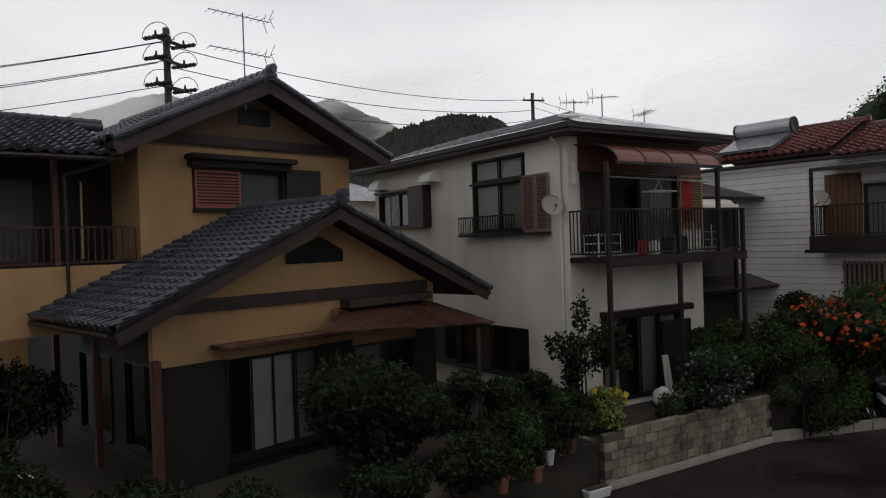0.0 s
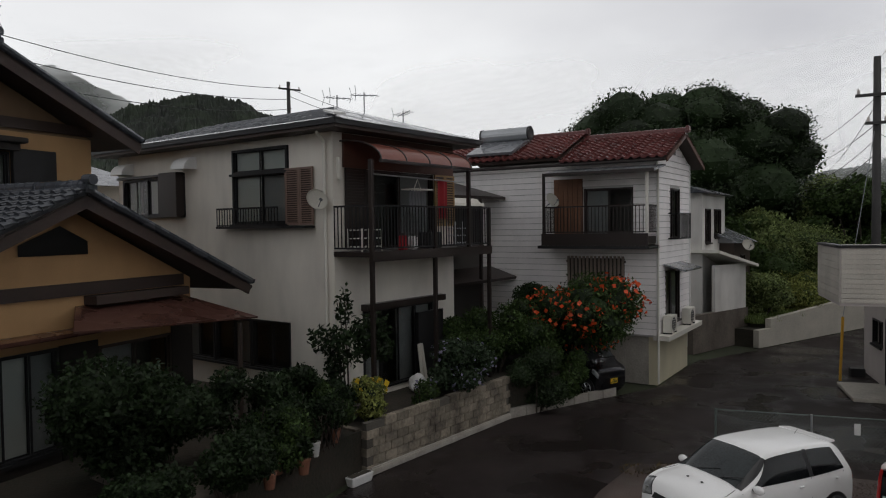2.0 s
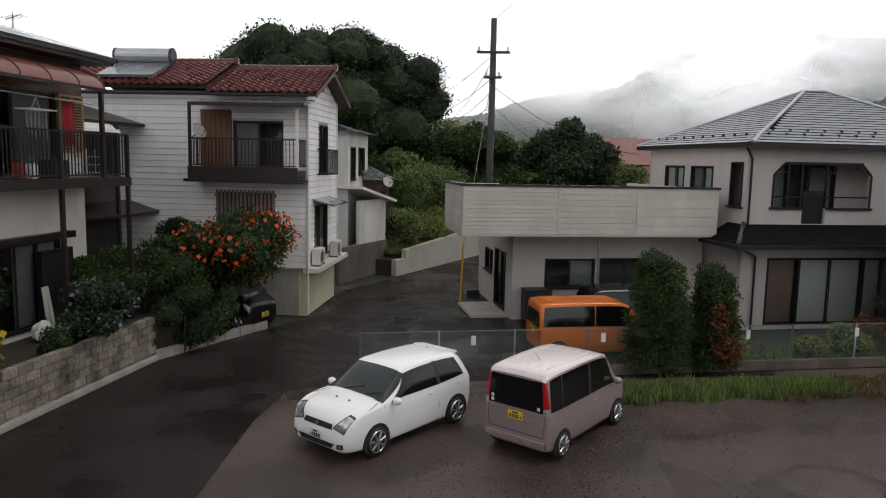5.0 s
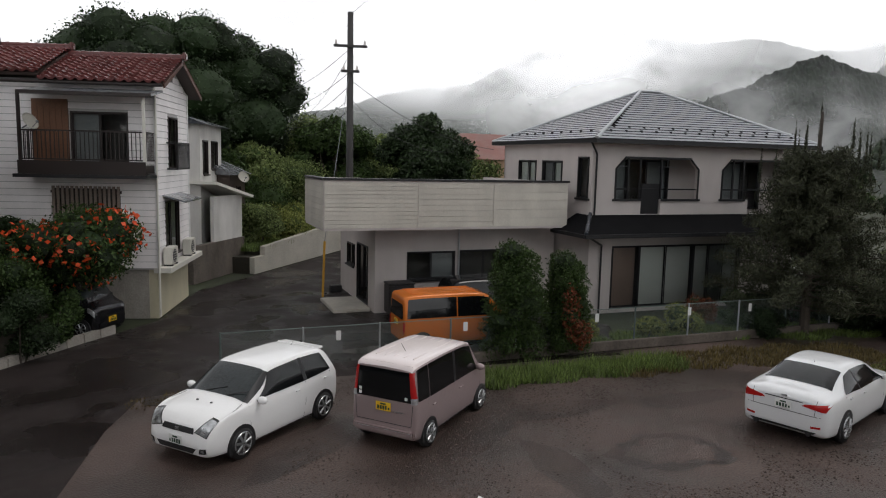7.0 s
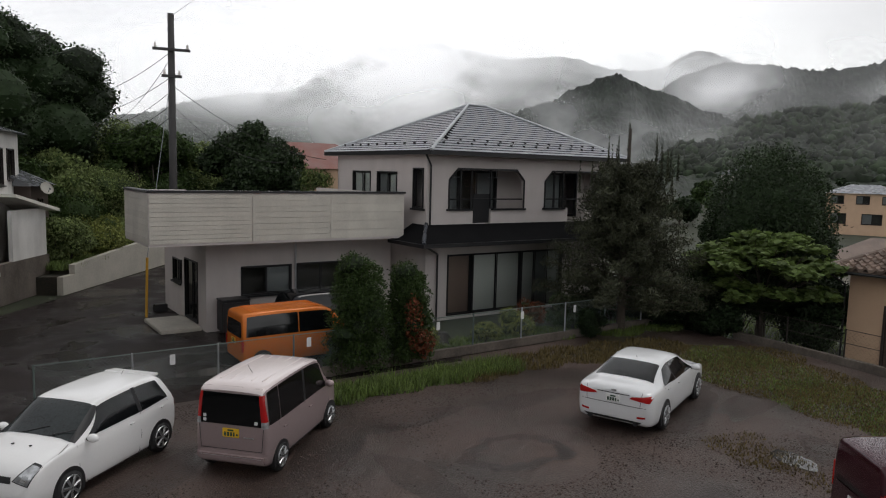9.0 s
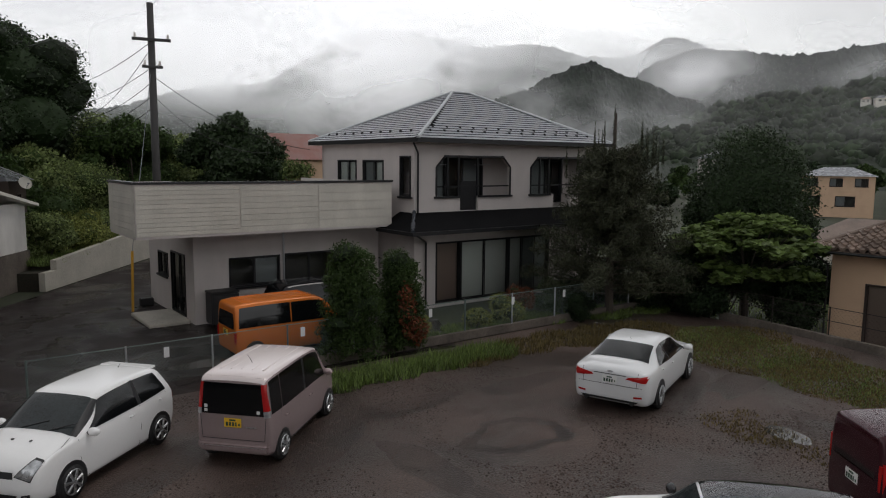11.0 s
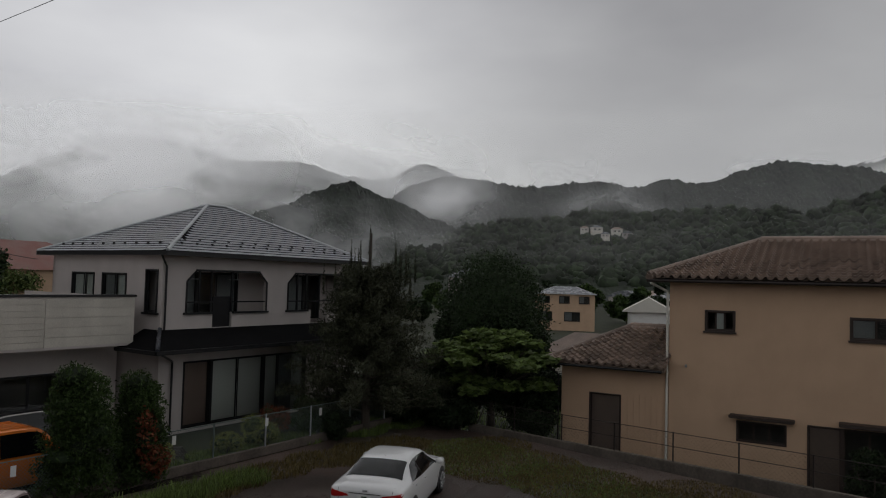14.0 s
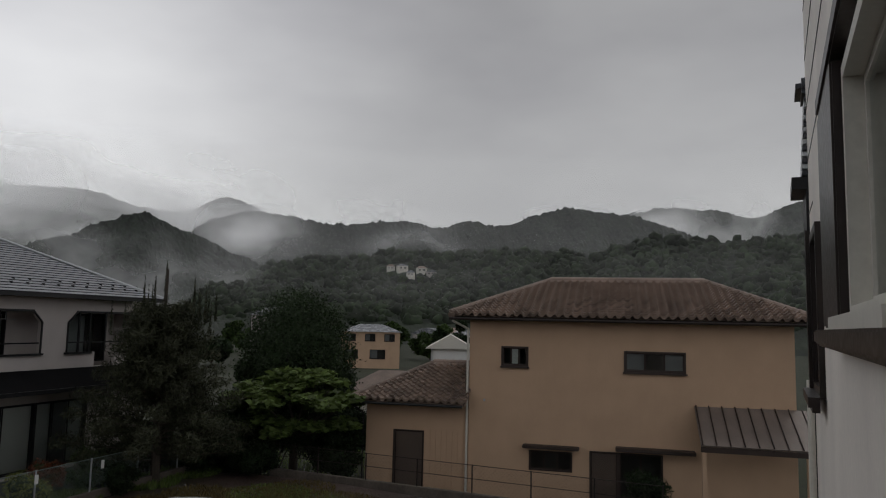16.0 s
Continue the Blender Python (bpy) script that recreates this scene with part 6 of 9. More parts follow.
# ---- cars ----
class Shell:
    """A car body lofted along its length from stations (x, half width, floor, belt, top, half width at the top)."""

    def __init__(self, stations):
        self.rows = []
        for x, w, zb, zs, zt, wt in stations:
            self.rows.append(np.array([(x, y, z) for y, z in (
                (0, zb), (w * 0.84, zb), (w * 0.965, zb + 0.1), (w, zb + (zs - zb) * 0.5), (w * 0.985, zs), (w * 0.45 + wt * 0.55 + 0.01, zs + (zt - zs) * 0.5),
                (wt, zt - 0.05), (wt * 0.72, zt - 0.012), (0, zt))]))
        self.n = len(stations)

    def at(self, s, j, off=0.0, side=1):
        def raw(s_, j_):
            ring = np.array([spline([r[q] for r in self.rows], s_) for q in range(9)])
            return spline(list(ring), j_)

        p = raw(s, j)
        if off:
            e = 0.02
            du = raw(min(s + e, self.n - 1), j) - raw(max(s - e, 0), j)
            dv = raw(s, min(j + e, 8)) - raw(s, max(j - e, 0))
            q = np.cross(dv, du)
            q = q / (np.linalg.norm(q) + 1e-9)
            p = p + q * off
        return Vector((p[0], p[1] * side, p[2]))

    def body(self, name, material, parent, dens=3):
        bm = bmesh.new()
        S = [i / dens for i in range((self.n - 1) * dens + 1)]
        J = [0, 1, 1.5, 2, 2.5, 3, 3.5, 4, 4.5, 5, 5.5, 6, 6.33, 6.66, 7, 7.5, 8]
        grid = [[bm.verts.new(self.at(s, j)) for j in J] + [bm.verts.new(self.at(s, j, side=-1)) for j in J[-2:0:-1]] for s in S]
        w = len(grid[0])
        for a, b in zip(grid, grid[1:]):
            for i in range(w):
                k = (i + 1) % w
                bm.faces.new((a[i], a[k], b[k], b[i]))
        bm.faces.new(grid[0])
        bm.faces.new(grid[-1][::-1])
        tri = []
        for f in bm.faces:
            c = [v.co[:] for v in f.verts]
            tri.extend((c[0], c[k], c[k + 1]) for k in range(1, len(c) - 1))
        self.tri = np.array(tri)
        return part(name, bm, material, parent, smooth=True)

    def surface(self, y, z, end):
        """How far along x the nose (end 1) or the tail (end -1) stands at a height and offset."""
        a, b, c = self.tri[:, 0], self.tri[:, 1], self.tri[:, 2]
        d = (b[:, 1] - a[:, 1]) * (c[:, 2] - a[:, 2]) - (c[:, 1] - a[:, 1]) * (b[:, 2] - a[:, 2])
        d = np.where(abs(d) < 1e-9, 1e9, d)
        u = ((y - a[:, 1]) * (c[:, 2] - a[:, 2]) - (c[:, 1] - a[:, 1]) * (z - a[:, 2])) / d
        v = ((b[:, 1] - a[:, 1]) * (z - a[:, 2]) - (y - a[:, 1]) * (b[:, 2] - a[:, 2])) / d
        ok = (u >= -1e-6) & (v >= -1e-6) & (u + v <= 1 + 1e-6) & (d < 1e8)
        x = a[:, 0] + u * (b[:, 0] - a[:, 0]) + v * (c[:, 0] - a[:, 0])
        return float((x[ok] * end).max() * end) if ok.any() else None

    def lay(self, name, quad, end, material, parent, off=0.006, n=8, label="", mirrored=False):
        """A panel pressed on the nose or the tail inside four (y, z) corners; mirrored gives one on each side."""
        for sd in ((1, -1) if mirrored else (1,)):
            bm = bmesh.new()
            g = {}
            (a, b, c, d) = [Vector(q) for q in quad]
            for i in range(n + 1):
                for k in range(n + 1):
                    q = a.lerp(b, i / n).lerp(d.lerp(c, i / n), k / n)
                    x = self.surface(q.x * sd, q.y, end)
                    if x is not None:
                        g[i, k] = bm.verts.new((x + off * end, q.x * sd, q.y))
            for i in range(n):
                for k in range(n):
                    f = [g.get(w) for w in ((i, k), (i + 1, k), (i + 1, k + 1), (i, k + 1))]
                    if all(f):
                        bm.faces.new(f)
            part(name, bm, material, parent, label, smooth=True)

    def patch(self, name, corners, material, parent, side=1, off=0.008, n=8, both=False, label=""):
        """A panel laid on the body inside four (station, ring) corners."""
        bm = bmesh.new()
        (a, b, c, d) = corners
        for sd in ((1, -1) if both else (side,)):
            g = []
            for i in range(n + 1):
                row = []
                for k in range(n + 1):
                    u, v = i / n, k / n
                    s = (a[0] * (1 - u) + b[0] * u) * (1 - v) + (d[0] * (1 - u) + c[0] * u) * v
                    j = (a[1] * (1 - u) + b[1] * u) * (1 - v) + (d[1] * (1 - u) + c[1] * u) * v
                    row.append(bm.verts.new(self.at(s, j, off, sd)))
                g.append(row)
            for i in range(n):
                for k in range(n):
                    bm.faces.new((g[i][k], g[i + 1][k], g[i + 1][k + 1], g[i][k + 1]))
        if both:
            bmesh.ops.remove_doubles(bm, verts=bm.verts, dist=0.02)
        return part(name, bm, material, parent, label, smooth=True)


def wheel(parent, x, y, r, side, rim=ALLOY, spokes=7):
    bm = bmesh.new()
    rod(bm, (x, y - 0.09 * side, r), (x, y + 0.075 * side, r), r, seg=28)
    es = [e for e in bm.edges if len(e.link_faces) == 2 and any(len(f.verts) > 6 for f in e.link_faces)]
    bmesh.ops.bevel(bm, geom=es, offset=0.03, segments=3, affect="EDGES")
    ty = part("wheel", bm, RUBBER, parent, smooth=True)
    bm = bmesh.new()
    rod(bm, (x, y + 0.06 * side, r), (x, y + 0.081 * side, r), r * 0.66, seg=28)
    part("rim_well", bm, TRIM, ty)
    bm = bmesh.new()
    rod(bm, (x, y + 0.07 * side, r), (x, y + 0.095 * side, r), 0.05, seg=12)
    for k in range(spokes):
        a = 2 * math.pi * k / spokes + 0.2
        rod(bm, (x + 0.03 * math.cos(a), y + 0.09 * side, r + 0.03 * math.sin(a)), (x + r * 0.64 * math.cos(a), y + 0.083 * side, r + r * 0.64 * math.sin(a)), 0.022, 0.028, seg=6)
    for k in range(28):
        a0, a1 = 2 * math.pi * k / 28, 2 * math.pi * (k + 1) / 28
        rod(bm, (x + r * 0.66 * math.cos(a0), y + 0.078 * side, r + r * 0.66 * math.sin(a0)), (x + r * 0.66 * math.cos(a1), y + 0.078 * side, r + r * 0.66 * math.sin(a1)), 0.016, seg=5)
    part("rim", bm, rim, ty)


def plate(parent, x, z, facing, base=PLATE_WHITE, ink=PLATE_GREEN, y=0.0):
    """A number plate with its characters as plain bars."""
    bm = bmesh.new()
    box(bm, x - 0.006, x + 0.006, y - 0.165, y + 0.165, z - 0.083, z + 0.083, 0.004)
    p = part("number_plate", bm, base, parent)
    f = x + 0.009 * facing
    for a, b, c, d in ((-0.06, 0.06, 0.035, 0.065), (-0.14, -0.11, -0.05, -0.01), (-0.08, -0.05, -0.06, 0.015), (-0.03, 0.01, -0.06, 0.015), (0.03, 0.07, -0.06, 0.015), (0.09, 0.13, -0.06, 0.015)):
        bm = bmesh.new()
        box(bm, f - 0.002, f + 0.002, y + a, y + b, z + c, z + d)
        part("bar", bm, ink, p)


def car(name, label, m, stations, paint, wheels, r, side_glass, screen, rear_screen, group="parked cars", roof=None, rim=ALLOY, spokes=7, track=0.0):
    t = thing(name, m @ Matrix.Scale(0.95, 4), label, "car", group)
    sh = Shell(stations)
    body = sh.body("body", paint, t)
    half = max(s[1] for s in stations)
    for x in wheels:
        for s in (1, -1):
            bm = bmesh.new()
            rod(bm, (x, (half - 0.16) * s, r + 0.01), (x, (half + 0.006) * s, r + 0.01), r + 0.035, seg=28)
            geom = [v for v in bm.verts if v.co.z < 0.16]
            for v in geom:
                v.co.z = 0.16
            part("wheel_arch", bm, TRIM, t)
            wheel(t, x, (half - 0.055) * s, r, s, rim, spokes)
    for c in side_glass:
        for s in (1, -1):
            sh.patch("side_window", c, CAR_GLASS, t, s)
    if screen:
        sh.patch("windscreen", screen, CAR_SCREEN, t, both=True)
    if rear_screen:
        sh.patch("rear_window", rear_screen, CAR_GLASS, t, both=True)
    if roof:
        sh.patch("roof_panel", roof[0], roof[1], t, both=True, off=0.006)
    return t, sh


def mirror(t, x, y, z, paint):
    for s in (1, -1):
        bm = bmesh.new()
        bmesh.ops.create_uvsphere(bm, u_segments=14, v_segments=10, radius=1, matrix=Matrix.LocRotScale((x, (y + 0.1) * s, z), None, (0.075, 0.11, 0.075)))
        mir = part("door_mirror", bm, paint, t, smooth=True)
        bm = bmesh.new()
        rod(bm, (x, (y - 0.04) * s, z - 0.05), (x, (y + 0.05) * s, z - 0.02), 0.025)
        part("stalk", bm, TRIM, mir)


def strip(t, sh, s0, s1, j0, j1, material, name, side=None, off=0.006):
    for sd in ((1, -1) if side is None else (side,)):
        sh.patch(name, [(s0, j0), (s1, j0), (s1, j1), (s0, j1)], material, t, sd, off, n=6)


def handles(t, sh, spots, paint):
    for s, j in spots:
        for sd in (1, -1):
            a, b = sh.at(s - 0.06, j, 0.02, sd), sh.at(s + 0.12, j, 0.02, sd)
            bm = bmesh.new()
            rod(bm, a, b, 0.016, seg=8)
            part("door_handle", bm, paint, t, smooth=True)


def seam(t, sh, pts, name="door_gap"):
    for sd in (1, -1):
        bm = bmesh.new()
        q = [sh.at(s, j, 0.0, sd) for s, j in pts]
        for a, b in zip(q, q[1:]):
            if (a - b).length > 0.01:
                rod(bm, a, b, 0.0045, seg=5)
        part(name, bm, TRIM, t)


def aerial(t, x, z, lean=-0.12, L=0.35):
    bm = bmesh.new()
    rod(bm, (x, 0, z - 0.02), (x + lean, 0, z + L), 0.006, 0.003, seg=6)
    part("roof_aerial", bm, TRIM, t)


# white hatchback
HB = [(-1.75, 0.66, 0.36, 0.66, 0.80, 0.56), (-1.71, 0.79, 0.28, 0.86, 1.00, 0.62), (-1.62, 0.838, 0.22, 0.97, 1.27, 0.62), (-1.45, 0.845, 0.20, 0.98, 1.455, 0.615), (-1.1, 0.845, 0.18, 0.97, 1.505, 0.615),
      (-0.4, 0.845, 0.18, 0.955, 1.515, 0.61), (0.2, 0.845, 0.18, 0.94, 1.495, 0.61), (0.47, 0.845, 0.18, 0.935, 1.405, 0.61), (1.0, 0.843, 0.18, 0.93, 1.075, 0.66), (1.17, 0.842, 0.18, 0.92, 1.005, 0.72),
      (1.5, 0.838, 0.19, 0.875, 0.955, 0.745), (1.73, 0.815, 0.20, 0.79, 0.875, 0.72), (1.86, 0.765, 0.22, 0.66, 0.765, 0.66), (1.93, 0.69, 0.25, 0.50, 0.62, 0.58), (1.965, 0.56, 0.29, 0.42, 0.50, 0.46)]
HB_GLASS = ([[(3.05, 4.25), (4.62, 4.15), (4.62, 5.8), (3.55, 5.75)], [(4.74, 4.15), (7.6, 4.25), (6.45, 5.72), (4.74, 5.8)]],
            [(8.1, 5.75), (6.6, 6.05), (6.6, 8), (8.1, 8)], [(1.2, 6.2), (2.95, 6.3), (2.95, 8), (1.2, 8)])
hatch, sh = car("hatchback", "white compact hatchback parked on wet gravel", pose(8.98, 9.70, 0, 0, 0, 182.4), HB, CAR_WHITE, (1.195, -1.195), 0.305, *HB_GLASS)
strip(hatch, sh, 4.62, 4.74, 4.15, 5.85, TRIM, "pillar", off=0.007)
for s in (1, -1):
    sh.patch("front_pillar", [(8.05, 4.5), (6.35, 5.72), (6.6, 6.1), (8.12, 5.8)], TRIM, hatch, s, 0.006)
seam(hatch, sh, [(4.68, 4.1), (4.68, 3), (4.72, 2), (4.75, 1.6), (7.5, 1.6), (7.9, 3), (8.0, 4.1)])
seam(hatch, sh, [(4.68, 4.1), (4.7, 1.6), (3.95, 1.6), (3.3, 2.6), (3.1, 4.1)])
seam(hatch, sh, [(8.3, 5.6), (9.5, 5.3), (11.0, 5.2), (11.9, 5.6)], "bonnet_gap")
handles(hatch, sh, [(5.05, 3.75), (3.65, 3.8)], CAR_WHITE)
mirror(hatch, 0.75, 0.83, 1.0, CAR_WHITE)
sh.lay("lamp_bezel", [(0.40, 0.655), (0.70, 0.59), (0.79, 0.85), (0.60, 0.89)], 1, TRIM, hatch, 0.004, mirrored=True)
sh.lay("headlamp", [(0.43, 0.665), (0.69, 0.61), (0.775, 0.835), (0.61, 0.872)], 1, LAMP_CLEAR, hatch, 0.010, mirrored=True)
sh.lay("head_reflector", [(0.55, 0.67), (0.64, 0.655), (0.67, 0.74), (0.58, 0.76)], 1, ALLOY, hatch, 0.014, 4, mirrored=True)
sh.lay("grille", [(-0.40, 0.62), (0.40, 0.62), (0.37, 0.715), (-0.37, 0.715)], 1, TRIM, hatch, 0.010, 12)
sh.lay("lower_intake", [(-0.42, 0.29), (0.42, 0.29), (0.5, 0.385), (-0.5, 0.385)], 1, TRIM, hatch, 0.008, 12)
sh.lay("fog_recess", [(0.55, 0.30), (0.69, 0.31), (0.70, 0.41), (0.58, 0.40)], 1, TRIM, hatch, 0.008, mirrored=True)
sh.lay("fog_lamp", [(0.60, 0.33), (0.66, 0.33), (0.66, 0.385), (0.60, 0.385)], 1, ALLOY, hatch, 0.014, 4, mirrored=True)
sh.lay("tail_lamp", [(0.62, 0.78), (0.81, 0.80), (0.80, 1.03), (0.66, 1.02)], -1, LAMP_RED, hatch, 0.012, mirrored=True)
bm = bmesh.new()
box(bm, 1.935, 1.955, -0.05, 0.05, 0.64, 0.70, 0.008)
part("badge", bm, ALLOY, hatch)
plate(hatch, 1.985, 0.475, 1)
bm = bmesh.new()
box(bm, -1.60, -1.34, -0.56, 0.56, 1.44, 1.488, 0.014)
for v in bm.verts:
    if v.co.x < -1.5:
        v.co.z -= 0.02
        v.co.y *= 0.92
part("roof_spoiler", bm, CAR_WHITE, hatch)
for y in (-0.25, 0.3):
    bm = bmesh.new()
    rod(bm, (1.03, y, 1.075), (0.87, y + 0.42, 1.17), 0.009)
    part("wiper", bm, TRIM, hatch)
for y in (-0.15, 0.2):
    bm = bmesh.new()
    box(bm, 1.30, 1.34, y - 0.02, y + 0.02, 0.985, 1.0, 0.004)
    part("washer_jet", bm, TRIM, hatch)
aerial(hatch, -1.1, 1.48, -0.12, 0.1)

# rose-grey tall wagon with a pale roof
KW = [(-1.73, 0.66, 0.34, 0.92, 1.50, 0.575), (-1.705, 0.71, 0.27, 0.94, 1.645, 0.605), (-1.61, 0.733, 0.22, 0.95, 1.70, 0.62), (-1.2, 0.737, 0.2, 0.95, 1.725, 0.63), (-0.4, 0.737, 0.2, 0.95, 1.735, 0.635),
      (0.4, 0.737, 0.2, 0.95, 1.715, 0.635), (0.8, 0.735, 0.2, 0.94, 1.60, 0.62), (1.15, 0.733, 0.2, 0.94, 1.22, 0.61), (1.32, 0.73, 0.2, 0.92, 1.03, 0.63), (1.55, 0.70, 0.22, 0.82, 0.92, 0.62), (1.66, 0.62, 0.26, 0.68, 0.78, 0.55), (1.69, 0.5, 0.3, 0.5, 0.6, 0.45)]
wagon, sh = car("tall_wagon", "rose grey tall wagon with pale roof and dark glass", pose(11.27, 7.2, 0, 0, 0, 3.7), KW, CAR_PINK, (1.2, -1.2), 0.275,
                [[(1.7, 4.2), (2.95, 4.15), (2.95, 5.8), (1.9, 5.8)], [(3.0, 4.15), (4.3, 4.15), (4.3, 5.8), (3.0, 5.8)], [(4.4, 4.15), (6.6, 4.2), (5.7, 5.75), (4.4, 5.8)]],
                [(7.2, 5.9), (5.7, 6.15), (5.7, 8), (7.2, 8)], None, roof=([(0.75, 5.95), (5.75, 5.95), (5.75, 8), (0.75, 8)], CAR_ROOF), spokes=9)
sh.lay("rear_window", [(-0.62, 0.985), (0.62, 0.985), (0.565, 1.57), (-0.565, 1.57)], -1, CAR_GLASS, wagon, 0.008, 10)
sh.lay("tail_lamp", [(0.60, 1.09), (0.705, 1.09), (0.635, 1.575), (0.555, 1.575)], -1, LAMP_RED, wagon, 0.016, mirrored=True)
sh.lay("reverse_lamp", [(0.605, 0.97), (0.715, 0.97), (0.708, 1.08), (0.60, 1.08)], -1, LAMP_CLEAR, wagon, 0.016, mirrored=True)
sh.lay("tailgate_gap", [(-0.60, 0.515), (0.60, 0.515), (0.60, 0.528), (-0.60, 0.528)], -1, TRIM, wagon, 0.004, 6)
sh.lay("tailgate_side_gap", [(0.60, 0.52), (0.612, 0.52), (0.645, 0.96), (0.633, 0.96)], -1, TRIM, wagon, 0.004, 6, mirrored=True)
for y, z in ((-0.50, 1.06), (0.52, 1.05), (0.52, 1.13)):
    bm = bmesh.new()
    box(bm, -1.755, -1.745, y - 0.03, y + 0.03, z - 0.03, z + 0.03, 0.003)
    part("sticker", bm, WHITE_PAINT, wagon)
plate(wagon, -1.75, 0.84, -1, PLATE_YELLOW)
bm = bmesh.new()
box(bm, -1.785, -1.62, -0.70, 0.70, 0.29, 0.48, 0.05)
bump_ = part("rear_bumper", bm, CAR_PINK, wagon)
bm = bmesh.new()
box(bm, -1.79, -1.77, -0.62, 0.62, 0.40, 0.41)
part("bumper_line", bm, ALLOY, bump_)
bm = bmesh.new()
box(bm, -1.75, -1.735, -0.45, -0.25, 0.76, 0.775)
part("badge", bm, ALLOY, wagon)
for y in (-0.42, -0.21, 0.0, 0.21, 0.42):
    bm = bmesh.new()
    rod(bm, (-1.35, y, 1.722), (0.35, y, 1.722), 0.012, seg=6)
    part("roof_bead", bm, CAR_ROOF, wagon)
strip(wagon, sh, 4.3, 4.4, 4.15, 5.8, TRIM, "pillar")
seam(wagon, sh, [(4.35, 4.1), (4.35, 1.6), (6.4, 1.6), (6.9, 3), (6.9, 4.1)])
seam(wagon, sh, [(4.35, 4.1), (4.35, 1.6), (3.2, 1.6), (2.7, 2.6), (2.9, 4.1)])
handles(wagon, sh, [(4.6, 3.65), (3.2, 3.65)], CAR_PINK)
mirror(wagon, 0.95, 0.72, 1.06, CAR_PINK)
aerial(wagon, -0.9, 1.73, -0.2, 0.2)

# silver white saloon
SD = [(-2.31, 0.52, 0.42, 0.70, 0.86, 0.42), (-2.295, 0.69, 0.34, 0.80, 0.955, 0.56), (-2.24, 0.80, 0.27, 0.90, 1.035, 0.65), (-2.1, 0.872, 0.22, 0.94, 1.075, 0.68), (-1.75, 0.895, 0.2, 0.95, 1.11, 0.68), (-1.4, 0.897, 0.18, 0.95, 1.235, 0.63), (-0.85, 0.897, 0.18, 0.945, 1.395, 0.59), (-0.3, 0.897, 0.18, 0.94, 1.43, 0.59),
      (0.25, 0.897, 0.18, 0.93, 1.39, 0.60), (0.75, 0.895, 0.18, 0.92, 1.18, 0.65), (1.15, 0.893, 0.18, 0.90, 1.0, 0.72), (1.6, 0.88, 0.2, 0.84, 0.92, 0.75), (2.0, 0.84, 0.22, 0.72, 0.81, 0.71), (2.2, 0.72, 0.26, 0.55, 0.68, 0.6), (2.28, 0.55, 0.3, 0.45, 0.52, 0.45)]
saloon, sh = car("saloon", "pearl white saloon standing by the fence", pose(16.28, 0.25, 0, 0, 0, -17.4), SD, CAR_PEARL, (1.365, -1.365), 0.325,
                 [[(4.9, 4.3), (6.35, 4.15), (6.35, 5.75), (5.65, 5.7)], [(6.42, 4.15), (9.1, 4.25), (8.0, 5.7), (6.42, 5.75)]],
                 [(9.8, 5.95), (8.1, 6.15), (8.1, 8), (9.8, 8)], [(4.25, 5.95), (5.75, 6.1), (5.75, 8), (4.25, 8)], spokes=10)
sh.lay("tail_lamp", [(0.36, 0.84), (0.80, 0.785), (0.87, 0.955), (0.42, 0.885)], -1, LAMP_RED, saloon, 0.012, mirrored=True)
sh.lay("reflector", [(0.55, 0.425), (0.73, 0.44), (0.73, 0.485), (0.55, 0.47)], -1, LAMP_RED, saloon, 0.008, 4, mirrored=True)
sh.lay("boot_strip", [(-0.37, 0.895), (0.37, 0.895), (0.37, 0.912), (-0.37, 0.912)], -1, TRIM, saloon, 0.006, 6)
sh.lay("bumper_gap", [(-0.84, 0.665), (0.84, 0.665), (0.84, 0.677), (-0.84, 0.677)], -1, TRIM, saloon, 0.004, 14)
sh.lay("boot_gap", [(0.60, 0.68), (0.61, 0.68), (0.64, 1.03), (0.63, 1.03)], -1, TRIM, saloon, 0.004, 8, mirrored=True)
sh.lay("valance", [(-0.60, 0.30), (0.60, 0.30), (0.66, 0.355), (-0.66, 0.355)], -1, TRIM, saloon, 0.006, 12)
for s in (1, -1):
    bm = bmesh.new()
    rod(bm, (-2.32, 0.52 * s, 0.30), (-2.15, 0.52 * s, 0.30), 0.05, seg=14)
    part("exhaust", bm, TRIM, saloon)
plate(saloon, -2.325, 0.79, -1)
bm = bmesh.new()
box(bm, -2.315, -2.275, -0.06, 0.06, 0.945, 0.985, 0.01)
part("badge", bm, ALLOY, saloon)
strip(saloon, sh, 6.35, 6.42, 4.15, 5.8, TRIM, "pillar")
seam(saloon, sh, [(6.4, 4.1), (6.4, 1.6), (8.9, 1.6), (9.3, 3), (9.3, 4.1)])
seam(saloon, sh, [(6.4, 4.1), (6.4, 1.6), (5.6, 1.6), (5.0, 2.6), (4.9, 4.1)])
handles(saloon, sh, [(6.7, 3.8), (5.3, 3.85)], CAR_PEARL)
mirror(saloon, 0.72, 0.88, 1.0, CAR_PEARL)
aerial(saloon, -0.8, 1.40, -0.08, 0.05)

